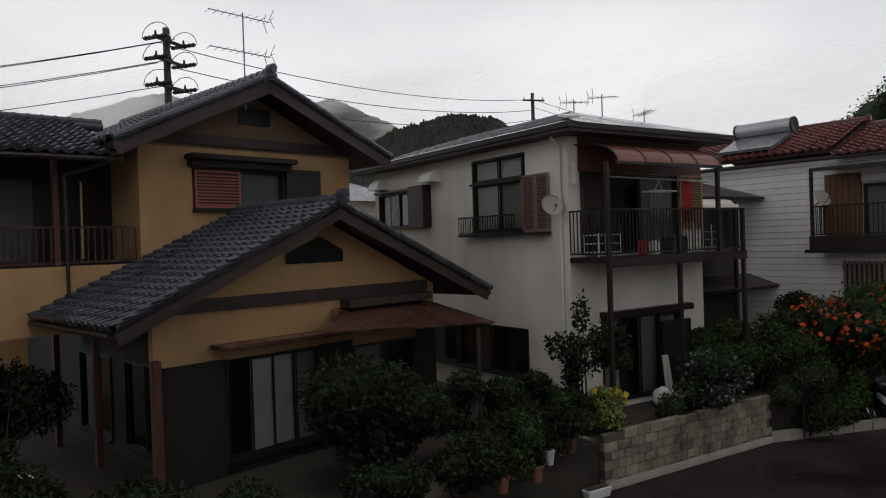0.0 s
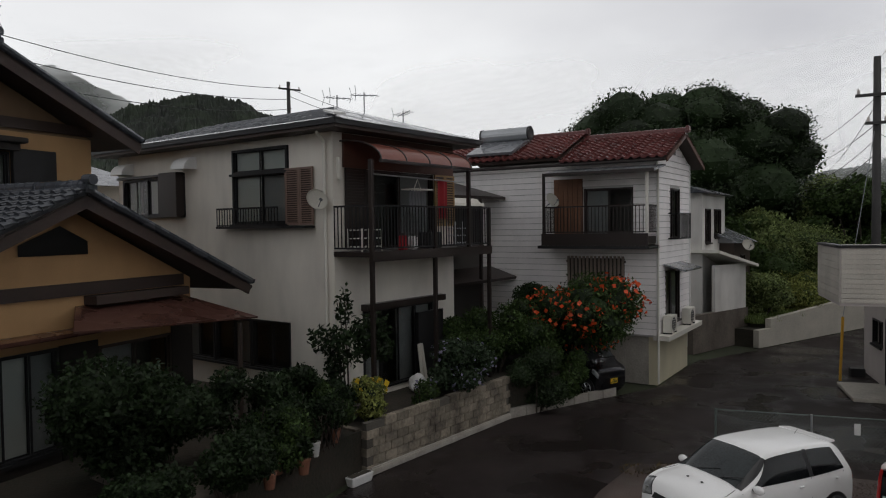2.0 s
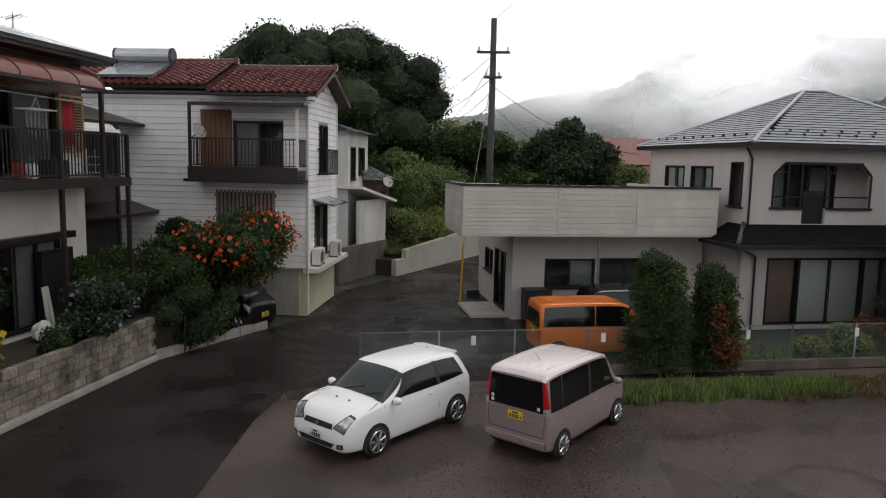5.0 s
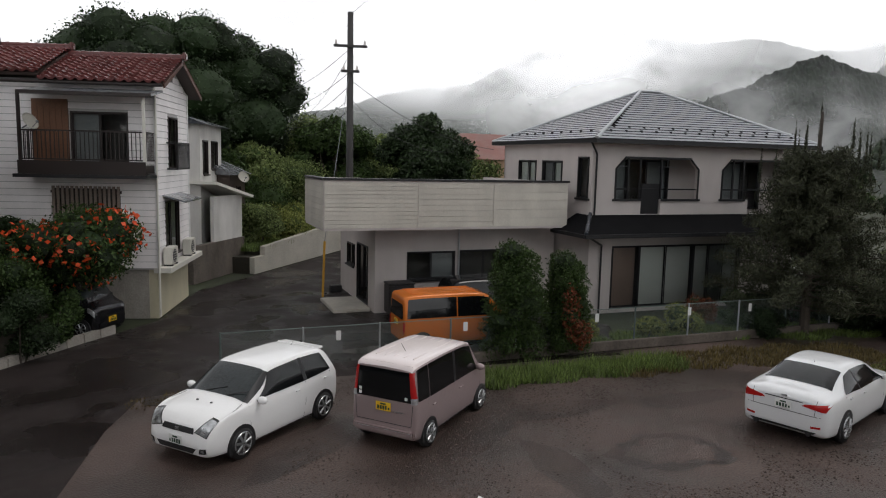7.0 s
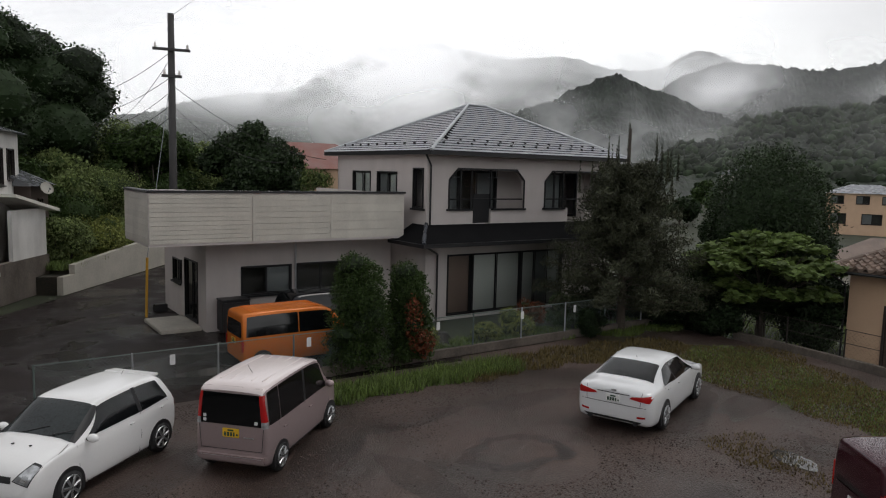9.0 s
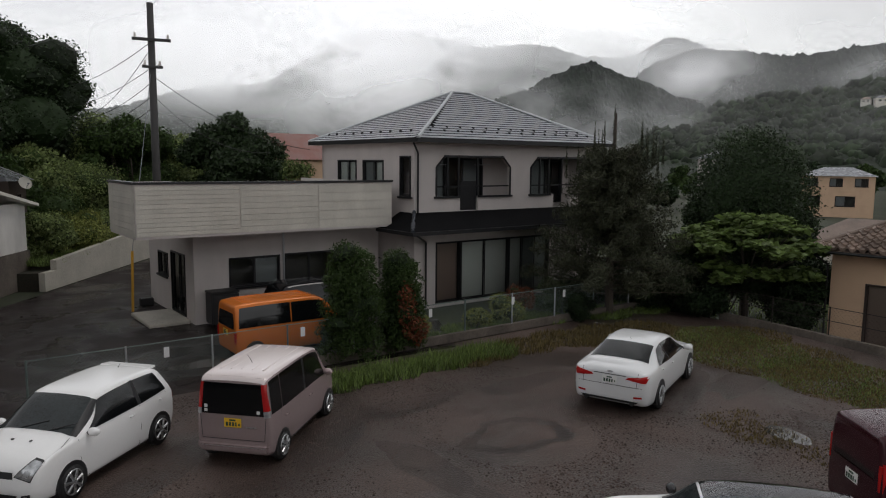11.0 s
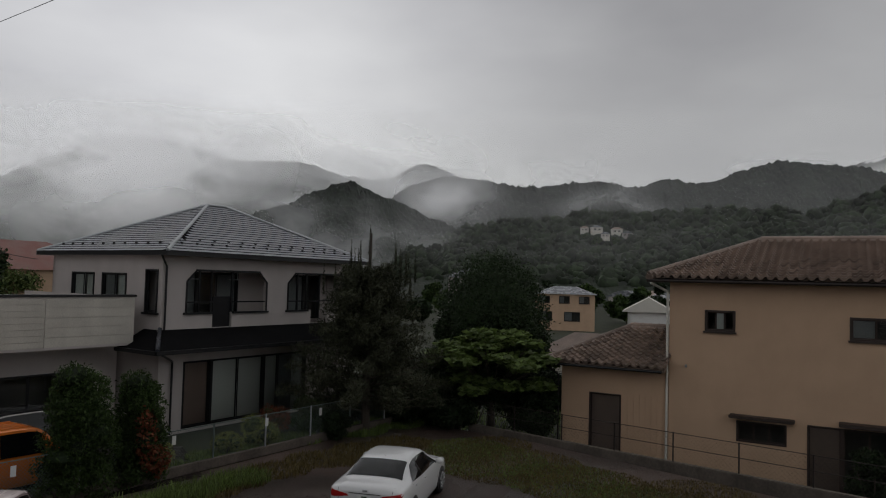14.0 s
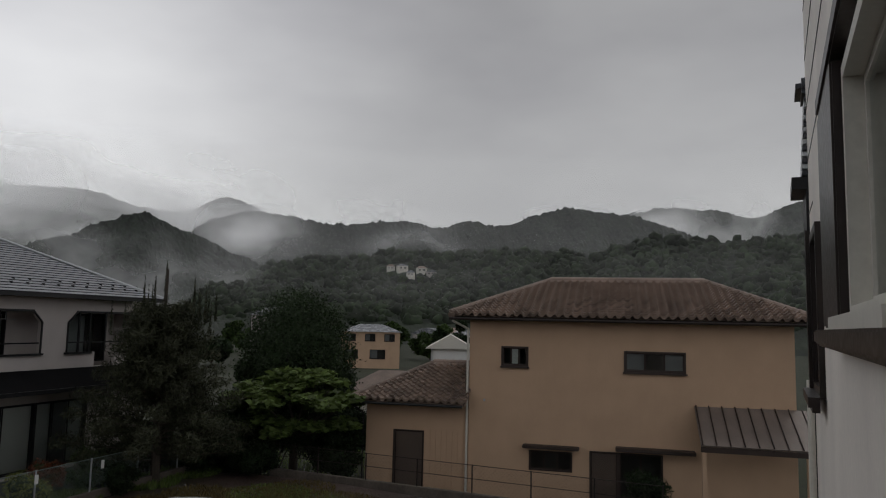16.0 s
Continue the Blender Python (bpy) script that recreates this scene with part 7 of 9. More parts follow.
# orange van behind the fence
OV = [(-1.70, 0.64, 0.34, 0.86, 1.44, 0.56), (-1.68, 0.71, 0.27, 0.89, 1.58, 0.60), (-1.55, 0.735, 0.22, 0.9, 1.64, 0.61), (-0.9, 0.737, 0.2, 0.9, 1.67, 0.62), (0.0, 0.737, 0.2, 0.9, 1.67, 0.62), (0.75, 0.737, 0.2, 0.9, 1.65, 0.62),
      (1.1, 0.735, 0.2, 0.9, 1.5, 0.61), (1.4, 0.733, 0.2, 0.88, 1.15, 0.62), (1.55, 0.73, 0.22, 0.84, 0.97, 0.63), (1.67, 0.68, 0.26, 0.7, 0.82, 0.58), (1.7, 0.55, 0.3, 0.52, 0.62, 0.5)]
van, sh = car("orange_van", "orange compact van with dark side glass", pose(16.95, 9.94, -0.02, 0, 0, -38.4), OV, CAR_ORANGE, (1.2, -1.15), 0.275,
              [[(1.75, 4.25), (3.9, 4.25), (3.9, 5.75), (1.95, 5.75)], [(3.95, 4.25), (5.9, 4.25), (5.5, 5.75), (3.95, 5.75)]],
              [(7.0, 5.9), (5.7, 6.15), (5.7, 8), (7.0, 8)], None)
bm = bmesh.new()
box(bm, -1.725, -1.69, -0.58, 0.58, 0.95, 1.5, 0.03)
for v in bm.verts:
    if v.co.z > 1.3:
        v.co.x += 0.03
        v.co.y *= 0.95
part("rear_window", bm, CAR_GLASS, van)
for y in (-0.45, -0.27, -0.09, 0.09, 0.27, 0.45):
    bm = bmesh.new()
    rod(bm, (-1.4, y, 1.655), (0.7, y, 1.66), 0.014, seg=6)
    part("roof_bead", bm, CAR_ORANGE, van)
for s in (1, -1):
    bm = bmesh.new()
    box(bm, -1.72, -1.6, 0.61 * s, 0.71 * s, 0.56, 0.88, 0.02)
    part("tail_lamp", bm, LAMP_RED, van)
plate(van, -1.73, 0.8, -1, PLATE_YELLOW)
mirror(van, 1.2, 0.72, 1.0, CAR_ORANGE)
# dark car between the van and the garage
car_b, sh = car("dark_wagon", "black wagon parked close to the garage wall", pose(20.55, 10.55, 0, 0, 0, -38.4), HB, CAR_BLACK, (1.195, -1.195), 0.305, *HB_GLASS, roof=([(3.4, 6.1), (6.4, 6.1), (6.4, 8), (3.4, 8)], CAR_BLACK))
sh.lay("tail_lamp", [(0.62, 0.78), (0.81, 0.80), (0.80, 1.03), (0.66, 1.02)], -1, LAMP_RED, car_b, 0.012, mirrored=True)
# black car nosing out beside the white house
bk, sh = car("black_wagon", "black wagon half hidden under orange blossom", pose(11.55, 20.0, 0, 0, 0, -74), KW, CAR_BLACK, (1.2, -1.2), 0.275,
             [[(1.7, 4.2), (2.95, 4.15), (2.95, 5.8), (1.9, 5.8)], [(3.0, 4.15), (4.3, 4.15), (4.3, 5.8), (3.0, 5.8)], [(4.4, 4.15), (6.6, 4.2), (5.7, 5.75), (4.4, 5.8)]],
             [(7.2, 5.9), (5.7, 6.15), (5.7, 8), (7.2, 8)], None)
for s in (1, -1):
    sh.patch("headlamp", [(8.4, 3.7), (9.6, 3.5), (9.6, 4.5), (8.5, 4.8)], LAMP_CLEAR, bk, s, 0.01)
plate(bk, 1.71, 0.5, 1, PLATE_YELLOW)
mirror(bk, 0.95, 0.72, 1.06, CAR_BLACK)
# small silver car with stripes
MN = [(-1.80, 0.6, 0.3, 0.78, 1.05, 0.5), (-1.74, 0.76, 0.24, 0.9, 1.25, 0.56), (-1.5, 0.83, 0.2, 0.94, 1.37, 0.59), (-0.8, 0.842, 0.18, 0.94, 1.40, 0.61), (-0.1, 0.842, 0.18, 0.94, 1.39, 0.61), (0.3, 0.842, 0.18, 0.94, 1.33, 0.61), (0.62, 0.842, 0.18, 0.93, 1.1, 0.64),
      (0.85, 0.84, 0.18, 0.9, 0.985, 0.70), (1.3, 0.835, 0.2, 0.84, 0.93, 0.70), (1.6, 0.8, 0.22, 0.76, 0.86, 0.66), (1.78, 0.7, 0.26, 0.62, 0.72, 0.56), (1.83, 0.52, 0.3, 0.48, 0.56, 0.42)]
mini, sh = car("striped_hatchback", "small silver hatchback with black roof and bonnet stripes", pose(7.85, -0.65, 0, 0, 0, 92), MN, CAR_PEARL, (1.25, -1.2), 0.3,
               [[(1.8, 4.2), (3.2, 4.2), (3.2, 5.85), (2.0, 5.85)], [(3.25, 4.2), (5.7, 4.2), (5.0, 5.8), (3.25, 5.85)]],
               [(6.55, 5.9), (5.1, 6.1), (5.1, 8), (6.55, 8)], [(0.9, 6.2), (1.8, 6.2), (1.8, 8), (0.9, 8)], roof=([(1.9, 6.02), (5.0, 6.02), (5.0, 8), (1.9, 8)], CAR_BLACK))
for s in (1, -1):
    sh.patch("bonnet_stripe", [(7.1, 7.25), (9.7, 7.25), (9.7, 7.45), (7.1, 7.45)], CAR_BLACK, mini, s, 0.005)
    sh.patch("headlamp", [(8.6, 4.1), (9.6, 4.0), (9.5, 5.6), (8.7, 5.8)], LAMP_CLEAR, mini, s, 0.012)
mirror(mini, 0.6, 0.84, 1.0, CAR_BLACK)
# white coupe with a large rear wing
SP = [(-2.05, 0.66, 0.32, 0.72, 0.90, 0.55), (-1.98, 0.8, 0.26, 0.82, 0.99, 0.66), (-1.7, 0.865, 0.2, 0.88, 1.04, 0.68), (-1.3, 0.87, 0.18, 0.9, 1.12, 0.62), (-0.8, 0.87, 0.16, 0.9, 1.245, 0.58), (-0.2, 0.87, 0.16, 0.89, 1.27, 0.58), (0.2, 0.87, 0.16, 0.88, 1.2, 0.6),
      (0.75, 0.87, 0.16, 0.86, 0.97, 0.68), (1.3, 0.865, 0.17, 0.8, 0.88, 0.72), (1.8, 0.82, 0.2, 0.66, 0.74, 0.68), (2.1, 0.68, 0.24, 0.5, 0.56, 0.56), (2.2, 0.5, 0.28, 0.4, 0.46, 0.42)]
coupe, sh = car("coupe", "white coupe with a large rear wing", pose(6.1, 1.7, 0, 0, 0, -95), SP, CAR_WHITE, (1.3, -1.25), 0.31,
                [[(3.5, 4.3), (6.4, 4.3), (5.7, 5.75), (4.1, 5.75)]], [(7.0, 5.95), (5.9, 6.1), (5.9, 8), (7.0, 8)], [(2.6, 6.0), (3.5, 6.3), (3.5, 8), (2.6, 8)])
bm = bmesh.new()
box(bm, -2.12, -1.84, -0.62, 0.62, 1.13, 1.165, 0.012)
wing = part("rear_wing", bm, CAR_BLACK, coupe, "black blade of the rear wing")
for s in (1, -1):
    bm = bmesh.new()
    slab(bm, [(-2.16, 0.62 * s, 1.2), (-1.72, 0.62 * s, 1.16), (-1.6, 0.78 * s, 0.98), (-2.0, 0.8 * s, 0.96)], 0.04)
    part("wing_end", bm, CAR_WHITE, wing)
mirror(coupe, 0.5, 0.85, 0.95, CAR_WHITE)
# maroon car
mar, sh = car("maroon_wagon", "dark maroon wagon with black rear glass", pose(10.62, -4.25, 0, 0, 0, -76), KW, CAR_MAROON, (1.2, -1.2), 0.285,
              [[(1.7, 4.2), (2.95, 4.15), (2.95, 5.8), (1.9, 5.8)], [(3.0, 4.15), (4.3, 4.15), (4.3, 5.8), (3.0, 5.8)], [(4.4, 4.15), (6.6, 4.2), (5.7, 5.75), (4.4, 5.8)]],
              [(7.2, 5.9), (5.7, 6.15), (5.7, 8), (7.2, 8)], None)
bm = bmesh.new()
box(bm, -1.735, -1.70, -0.58, 0.58, 1.0, 1.58, 0.03)
for v in bm.verts:
    if v.co.z > 1.3:
        v.co.x += 0.03
        v.co.y *= 0.94
part("rear_window", bm, CAR_GLASS, mar)
for s in (1, -1):
    bm = bmesh.new()
    box(bm, -1.73, -1.6, 0.60 * s, 0.71 * s, 0.85, 1.3, 0.03)
    part("tail_lamp", bm, LAMP_RED, mar)
plate(mar, -1.745, 0.84, -1)


# ---- trees and shrubs ----
def plant(name, x, y, z, label, category="shrub", group=""):
    return thing(name, pose(x, y, z), label, category, group)


def blob_crown(rng, n, cx, cy, cz, rx, ry, rz, size, square=2.0):
    """Clumps strewn through an ellipsoid, for an uneven crown."""
    out = []
    while len(out) < n:
        p = rng.uniform(-1, 1, 3)
        q = (abs(p) ** square).sum() ** (1 / square)
        if q > 1 or q < 0.35:
            continue
        s = size * rng.uniform(0.7, 1.35)
        out.append((cx + p[0] * rx, cy + p[1] * ry, cz + p[2] * rz, s, s, s * 0.8))
    return out


def broad_tree(x, y, z, height, spread, material, label, n=14000, leaf=0.3, seed=1, trunk=0.25, low=0.35, clumps=34, name="tree", flat=0.0, inner=0.62, heart=None, square=2.0):
    rng = np.random.default_rng(seed)
    t = plant(name, x, y, z, label, "tree")
    cz = height * (1 + low) / 2
    rz = height * (1 - low) / 2
    bl = blob_crown(rng, clumps, 0, 0, cz, spread * 0.82, spread * 0.82, rz * 0.8, spread * 0.30 if square < 2.5 else spread * 0.22, square)
    bm = bmesh.new()
    rod(bm, (0, 0, -0.3), (0.05 * height * 0.3, 0, height * low * 0.9), trunk, trunk * 0.7, seg=10)
    rod(bm, (0.05 * height * 0.3, 0, height * low * 0.9), (0, 0.1, height * 0.75), trunk * 0.7, trunk * 0.3, seg=8)
    branch_mesh(bm, (0, 0, height * low * 0.85), [b[:3] for b in bl[:14]], trunk * 0.4, rng=rng)
    part("trunk", bm, BARK, t, smooth=True)
    v, f = leaves(n, bl, leaf, flat=flat, rng=rng)
    leaf_part("crown", v, f, material, t)
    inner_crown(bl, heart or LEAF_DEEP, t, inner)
    return t


def shrub(x, y, z, r, h, material, label, n=2200, leaf=0.12, seed=1, name="shrub", flowers=None, nf=0, fs=0.09, category="shrub", clumps=9, sy=1.0, heart=None):
    rng = np.random.default_rng(seed)
    t = plant(name, x, y, z, label, category)
    bl = blob_crown(rng, clumps, 0, 0, h * 0.52, r * 0.7, r * 0.7 * sy, h * 0.38, min(r, h) * 0.42)
    n, leaf = int(n * 2.3), leaf * 0.66
    bm = bmesh.new()
    for k in range(5):
        a = 2 * math.pi * k / 5 + seed
        rod(bm, (0.08 * math.cos(a), 0.08 * math.sin(a), -0.1), (r * 0.5 * math.cos(a), r * 0.5 * math.sin(a), h * 0.6), 0.03, 0.012, seg=5)
    part("stem", bm, BARK, t)
    v, f = leaves(n, bl, leaf, rng=rng)
    leaf_part("foliage", v, f, material, t)
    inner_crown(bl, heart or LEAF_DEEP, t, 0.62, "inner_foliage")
    if flowers:
        v, f = leaves(nf, bl[::3], fs, rng=rng, shell=0.95, aspect=0.9)
        leaf_part("blossom", v, f, flowers, t)
    return t


# spreading evergreen behind the white house
big = broad_tree(29.9, 38.3, 0.5, 13.2, 8.0, LEAF_DARK, "huge spreading dark evergreen tree behind the houses", 230000, 0.19, 21, 0.5, 0.30, 190, flat=0.2, inner=0.8, square=3.2)
# trees along the lane
for i, (az, d, top, sp, m_, zz) in enumerate(((-47.5, 52, 8.0, 4.0, LEAF_FRESH, 0), (-50.3, 47, 8.0, 3.2, LEAF_MID, 0), (-53.0, 50, 7.4, 3.4, LEAF_FRESH, 0), (-57.4, 44, 8.6, 3.0, LEAF_DARK, 0), (-60.8, 52, 6.6, 3.2, LEAF_FRESH, 0), (-44.0, 44, 6.0, 3.4, LEAF_FRESH, 0), (-46.0, 66, 8.8, 4.4, LEAF_MID, 0), (-55.0, 62, 7.6, 4.4, LEAF_FRESH, 0), (-41.0, 40, 5.6, 2.6, LEAF_MID, 0))):
    a = radians(-az)
    broad_tree(d * math.sin(a), d * math.cos(a), zz, top, sp, m_, ("dark green broadleaf tree beside the lane", "fresh green broadleaf tree beside the lane")[m_ in (LEAF_LIGHT, LEAF_FRESH)], 26000, 0.22, 40 + i, 0.22, 0.2, 30, heart=LEAF_DARK if m_ is LEAF_DARK else LEAF_MID)
# undergrowth on the bank above the retaining wall
for i, (x, y, r, h, m_) in enumerate(((24.2, 25.0, 1.5, 2.2, LEAF_FRESH), (26.0, 25.9, 1.7, 2.0, LEAF_LIGHT), (28.3, 26.6, 1.8, 1.9, LEAF_LIGHT), (30.6, 27.4, 1.8, 2.2, LEAF_FRESH), (26.5, 28.5, 2.4, 3.4, LEAF_MID), (31.5, 30, 2.8, 4.2, LEAF_FRESH), (22.6, 26.0, 1.0, 1.5, LEAF_DEEP), (35, 29, 2.6, 3.5, LEAF_DEEP))):
    shrub(x, y, 0.75, r, h, m_, "leafy undergrowth on the bank above the lane", 4600, 0.19, 60 + i, heart=LEAF_MID)

# pine in the grey house's garden
rng = np.random.default_rng(5)
pine = plant("pine_tree", 24.5, 1.2, 0.0, "tall garden pine with upright young shoots", "tree")
bm = bmesh.new()
rod(bm, (0, 0, -0.2), (0.05, 0.05, 3.6), 0.16, 0.11, seg=9)
rod(bm, (0.05, 0.05, 3.6), (0, 0, 7.0), 0.11, 0.04, seg=8)
blobs = []
for k in range(110):
    z = 0.8 + 4.75 * (k / 110) ** 0.92
    reach = (2.85 * (1 - (z - 0.8) / 5.6) + 0.35) * rng.uniform(0.6, 1.1)
    a = k * 2.4 + rng.uniform(-0.3, 0.3)
    tip = (reach * math.cos(a), reach * math.sin(a), z + rng.uniform(0.05, 0.45))
    rod(bm, (0.03, 0.03, z - 0.15), tip, 0.03, 0.012, seg=5)
    for f_ in (0.35, 0.6, 0.82, 1.0):
        blobs.append((tip[0] * f_, tip[1] * f_, z + 0.25 * f_, 0.36, 0.36, 0.27))
part("trunk", bm, BARK, pine)
v, f = leaves(50000, blobs, 0.21, rng=rng, aspect=0.13, shell=0.15, droop=-0.5)
leaf_part("foliage", v, f, LEAF_PINE, pine)
for k in range(17):
    a, q = rng.uniform(0, 6.28), 1.7 * rng.uniform(0.0, 1.0) ** 0.8
    zt = 7.5 - q * 0.8 + rng.uniform(-0.4, 0.1)
    L = rng.uniform(0.8, 1.2)
    shoot = [(q * math.cos(a), q * math.sin(a), zt - L * j / 9, 0.006 + j * 0.006, 0.006 + j * 0.006, 0.08) for j in range(10)]
    v, f = leaves(190, shoot, 0.10, rng=rng, aspect=0.2, shell=0.1, droop=-1.6)
    leaf_part("shoot", v, f, LEAF_PINE, pine, "upright young shoot")

# clipped round tree and the light layered tree
rng = np.random.default_rng(8)
dome = plant("round_tree", 30.9, -4.2, -0.8, "dense dark tree clipped into a dome", "tree")
bm = bmesh.new()
rod(bm, (0, 0, -0.5), (0, 0, 4.5), 0.2, 0.1)
branch_mesh(bm, (0, 0, 2.0), [(1.5 * math.cos(a), 1.5 * math.sin(a), 4.5) for a in (0, 1.3, 2.6, 3.9, 5.2)], 0.08)
part("trunk", bm, BARK, dome)
bl = [(0, 0, 4.1, 2.35, 2.35, 3.2)] + [(2.0 * math.cos(a) * rng.uniform(0.8, 1.0), 2.0 * math.sin(a), rng.uniform(2.2, 5.6), 0.6, 0.6, 0.7) for a in np.linspace(0, 6.2, 18)]
v, f = leaves(70000, bl, 0.11, rng=rng, shell=0.92)
leaf_part("crown", v, f, LEAF_DARK, dome)
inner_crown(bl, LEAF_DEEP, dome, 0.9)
lay = plant("fig_tree", 26.6, -3.6, -0.4, "light green broadleaf tree with layered branches", "tree")
bm = bmesh.new()
bl = []
rod(bm, (0, 0, -0.3), (0.1, 0, 1.6), 0.1, 0.07)
for k in range(46):
    a = k * 2.4
    q = 2.5 * math.sqrt((k % 26 + 1) / 26)
    z = (4.1 if k < 26 else 2.9) - 0.42 * q ** 1.25 - rng.uniform(0, 0.8) * (k % 3 == 0)
    rod(bm, (0.1, 0, 1.4), (q * math.cos(a), q * math.sin(a), z - 0.1), 0.035, 0.012, seg=5)
    bl.append((q * math.cos(a), q * math.sin(a), z, 0.6, 0.6, 0.17))
part("trunk", bm, BARK, lay)
v, f = leaves(9500, bl, 0.30, rng=rng, flat=0.75, shell=0.2, aspect=0.6)
leaf_part("crown", v, f, LEAF_FIG, lay)
for i, (x, y, r, h) in enumerate(((28.6, -1.6, 1.8, 3.2), (27.2, 0.8, 1.5, 2.4), (28.6, -6.0, 1.3, 2.2), (26.2, -0.8, 1.5, 2.7), (27.8, -3.0, 1.8, 2.9), (25.9, -5.2, 1.1, 2.0), (30.0, -5.6, 1.8, 3.0), (25.2, -2.0, 0.9, 1.6))):
    shrub(x, y, -0.5, r, h, LEAF_DEEP if i % 4 else LEAF_DARK, "dark evergreen garden shrub behind the fence", 4200, 0.16, 90 + i)

# two cypress shrubs by the fence
for i, (x, y, r, h, m_) in enumerate(((16.5, 7.7, 0.95, 3.1, LEAF_MID), (17.75, 6.7, 0.78, 2.75, LEAF_MID))):
    rng = np.random.default_rng(120 + i)
    t = plant("cypress_shrub", x, y, 0.0, ("dense upright green cypress shrub by the fence", "green cypress shrub with browned patches")[i], "shrub")
    bm = bmesh.new()
    rod(bm, (0, 0, -0.1), (0, 0, h * 0.8), 0.07, 0.03)
    part("trunk", bm, BARK, t)
    bl = [(r * 0.55 * math.cos(k * 2.4) * (1 - 0.45 * k / 30), r * 0.55 * math.sin(k * 2.4) * (1 - 0.45 * k / 30), 0.25 + (h - 0.45) * k / 30, r * rng.uniform(0.32, 0.6), r * rng.uniform(0.32, 0.6), rng.uniform(0.26, 0.44)) for k in range(31)]
    v, f = leaves(22000, bl, 0.085, rng=rng, aspect=0.4, droop=-0.6)
    leaf_part("foliage", v, f, m_, t)
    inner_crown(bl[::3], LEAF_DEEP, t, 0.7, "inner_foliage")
    if i:
        v, f = leaves(520, [(-0.55, -0.35, 1.3, 0.25, 0.25, 0.8), (-0.3, -0.6, 0.7, 0.3, 0.25, 0.4)], 0.11, rng=rng)
        leaf_part("dead_foliage", v, f, LEAF_RUST, t, "rust brown dead foliage")

# roadside planting below the white house
vine = shrub(11.3, 18.75, 1.5, 1.75, 2.0, LEAF_MID, "trumpet vine covered in orange blossom", 5200, 0.17, 131, "trumpet_vine", FLOWER_ORANGE, 900, 0.135, clumps=22)
bm = bmesh.new()
rod(bm, (-0.6, 0.5, -0.6), (-0.1, 0.1, 0.5), 0.05, 0.03)
part("trunk", bm, BARK, vine)
for i, (x, y, z, r, h, m_, lf) in enumerate(((8.95, 17.75, 0.0, 0.95, 1.75, LEAF_DARK, 0.1), (9.9, 18.3, 0.1, 1.0, 1.9, LEAF_MID, 0.14), (8.3, 19.0, 0.9, 1.1, 2.1, LEAF_MID, 0.14), (9.6, 19.4, 0.9, 1.2, 2.2, LEAF_MID, 0.14), (7.2, 18.8, 0.95, 0.9, 2.0, LEAF_MID, 0.14), (10.4, 20.4, 0.9, 1.0, 2.6, LEAF_DEEP, 0.16))):
    shrub(x, y, z, r, h, m_, ("dense dark green roadside shrub", "loose leafy green roadside shrub")[m_ is LEAF_MID], 3400, lf, 140 + i)
shrub(6.35, 16.95, 0.95, 0.95, 1.45, LEAF_BLUE, "hydrangea bush with pale lilac flower heads", 2600, 0.16, 150, "hydrangea", FLOWER_LILAC, 240, 0.10)
shrub(5.0, 16.1, 0.95, 0.4, 0.75, LEAF_MID, "small leafy garden shrub with white flowers", 700, 0.1, 151, "shrub", FLOWER_LILAC, 60, 0.07)
shrub(3.55, 15.25, 0.9, 0.55, 1.05, LEAF_LIGHT, "leafy bush with a yellow flower", 1100, 0.13, 152, "shrub", FLOWER_YELLOW, 26, 0.14)
# climber on the corner of the cream house
rng = np.random.default_rng(160)
cl = plant("climbing_rose", 3.05, 16.35, 0.95, "climbing rose trained up the house corner", "climber")
bm = bmesh.new()
for k in range(4):
    rod(bm, (0.06 * k, -0.05 * k, -0.1), (0.1 + 0.12 * k - 0.3, -0.1 + 0.06 * k, 1.8 + 0.25 * k), 0.03, 0.012, seg=5)
part("stem", bm, BARK, cl)
bl = [(-0.35, 0.0, 1.75, 0.45, 0.3, 0.35), (0.25, -0.25, 1.6, 0.55, 0.35, 0.5), (0.65, -0.35, 1.95, 0.5, 0.3, 0.4), (0.1, -0.1, 2.5, 0.2, 0.2, 0.5), (-0.15, 0.0, 1.0, 0.25, 0.25, 0.6), (-0.25, -0.1, 0.5, 0.4, 0.35, 0.4), (0.9, -0.3, 1.5, 0.4, 0.3, 0.35)]
v, f = leaves(2200, bl, 0.13, rng=rng, shell=0.3)
leaf_part("foliage", v, f, LEAF_DEEP, cl)
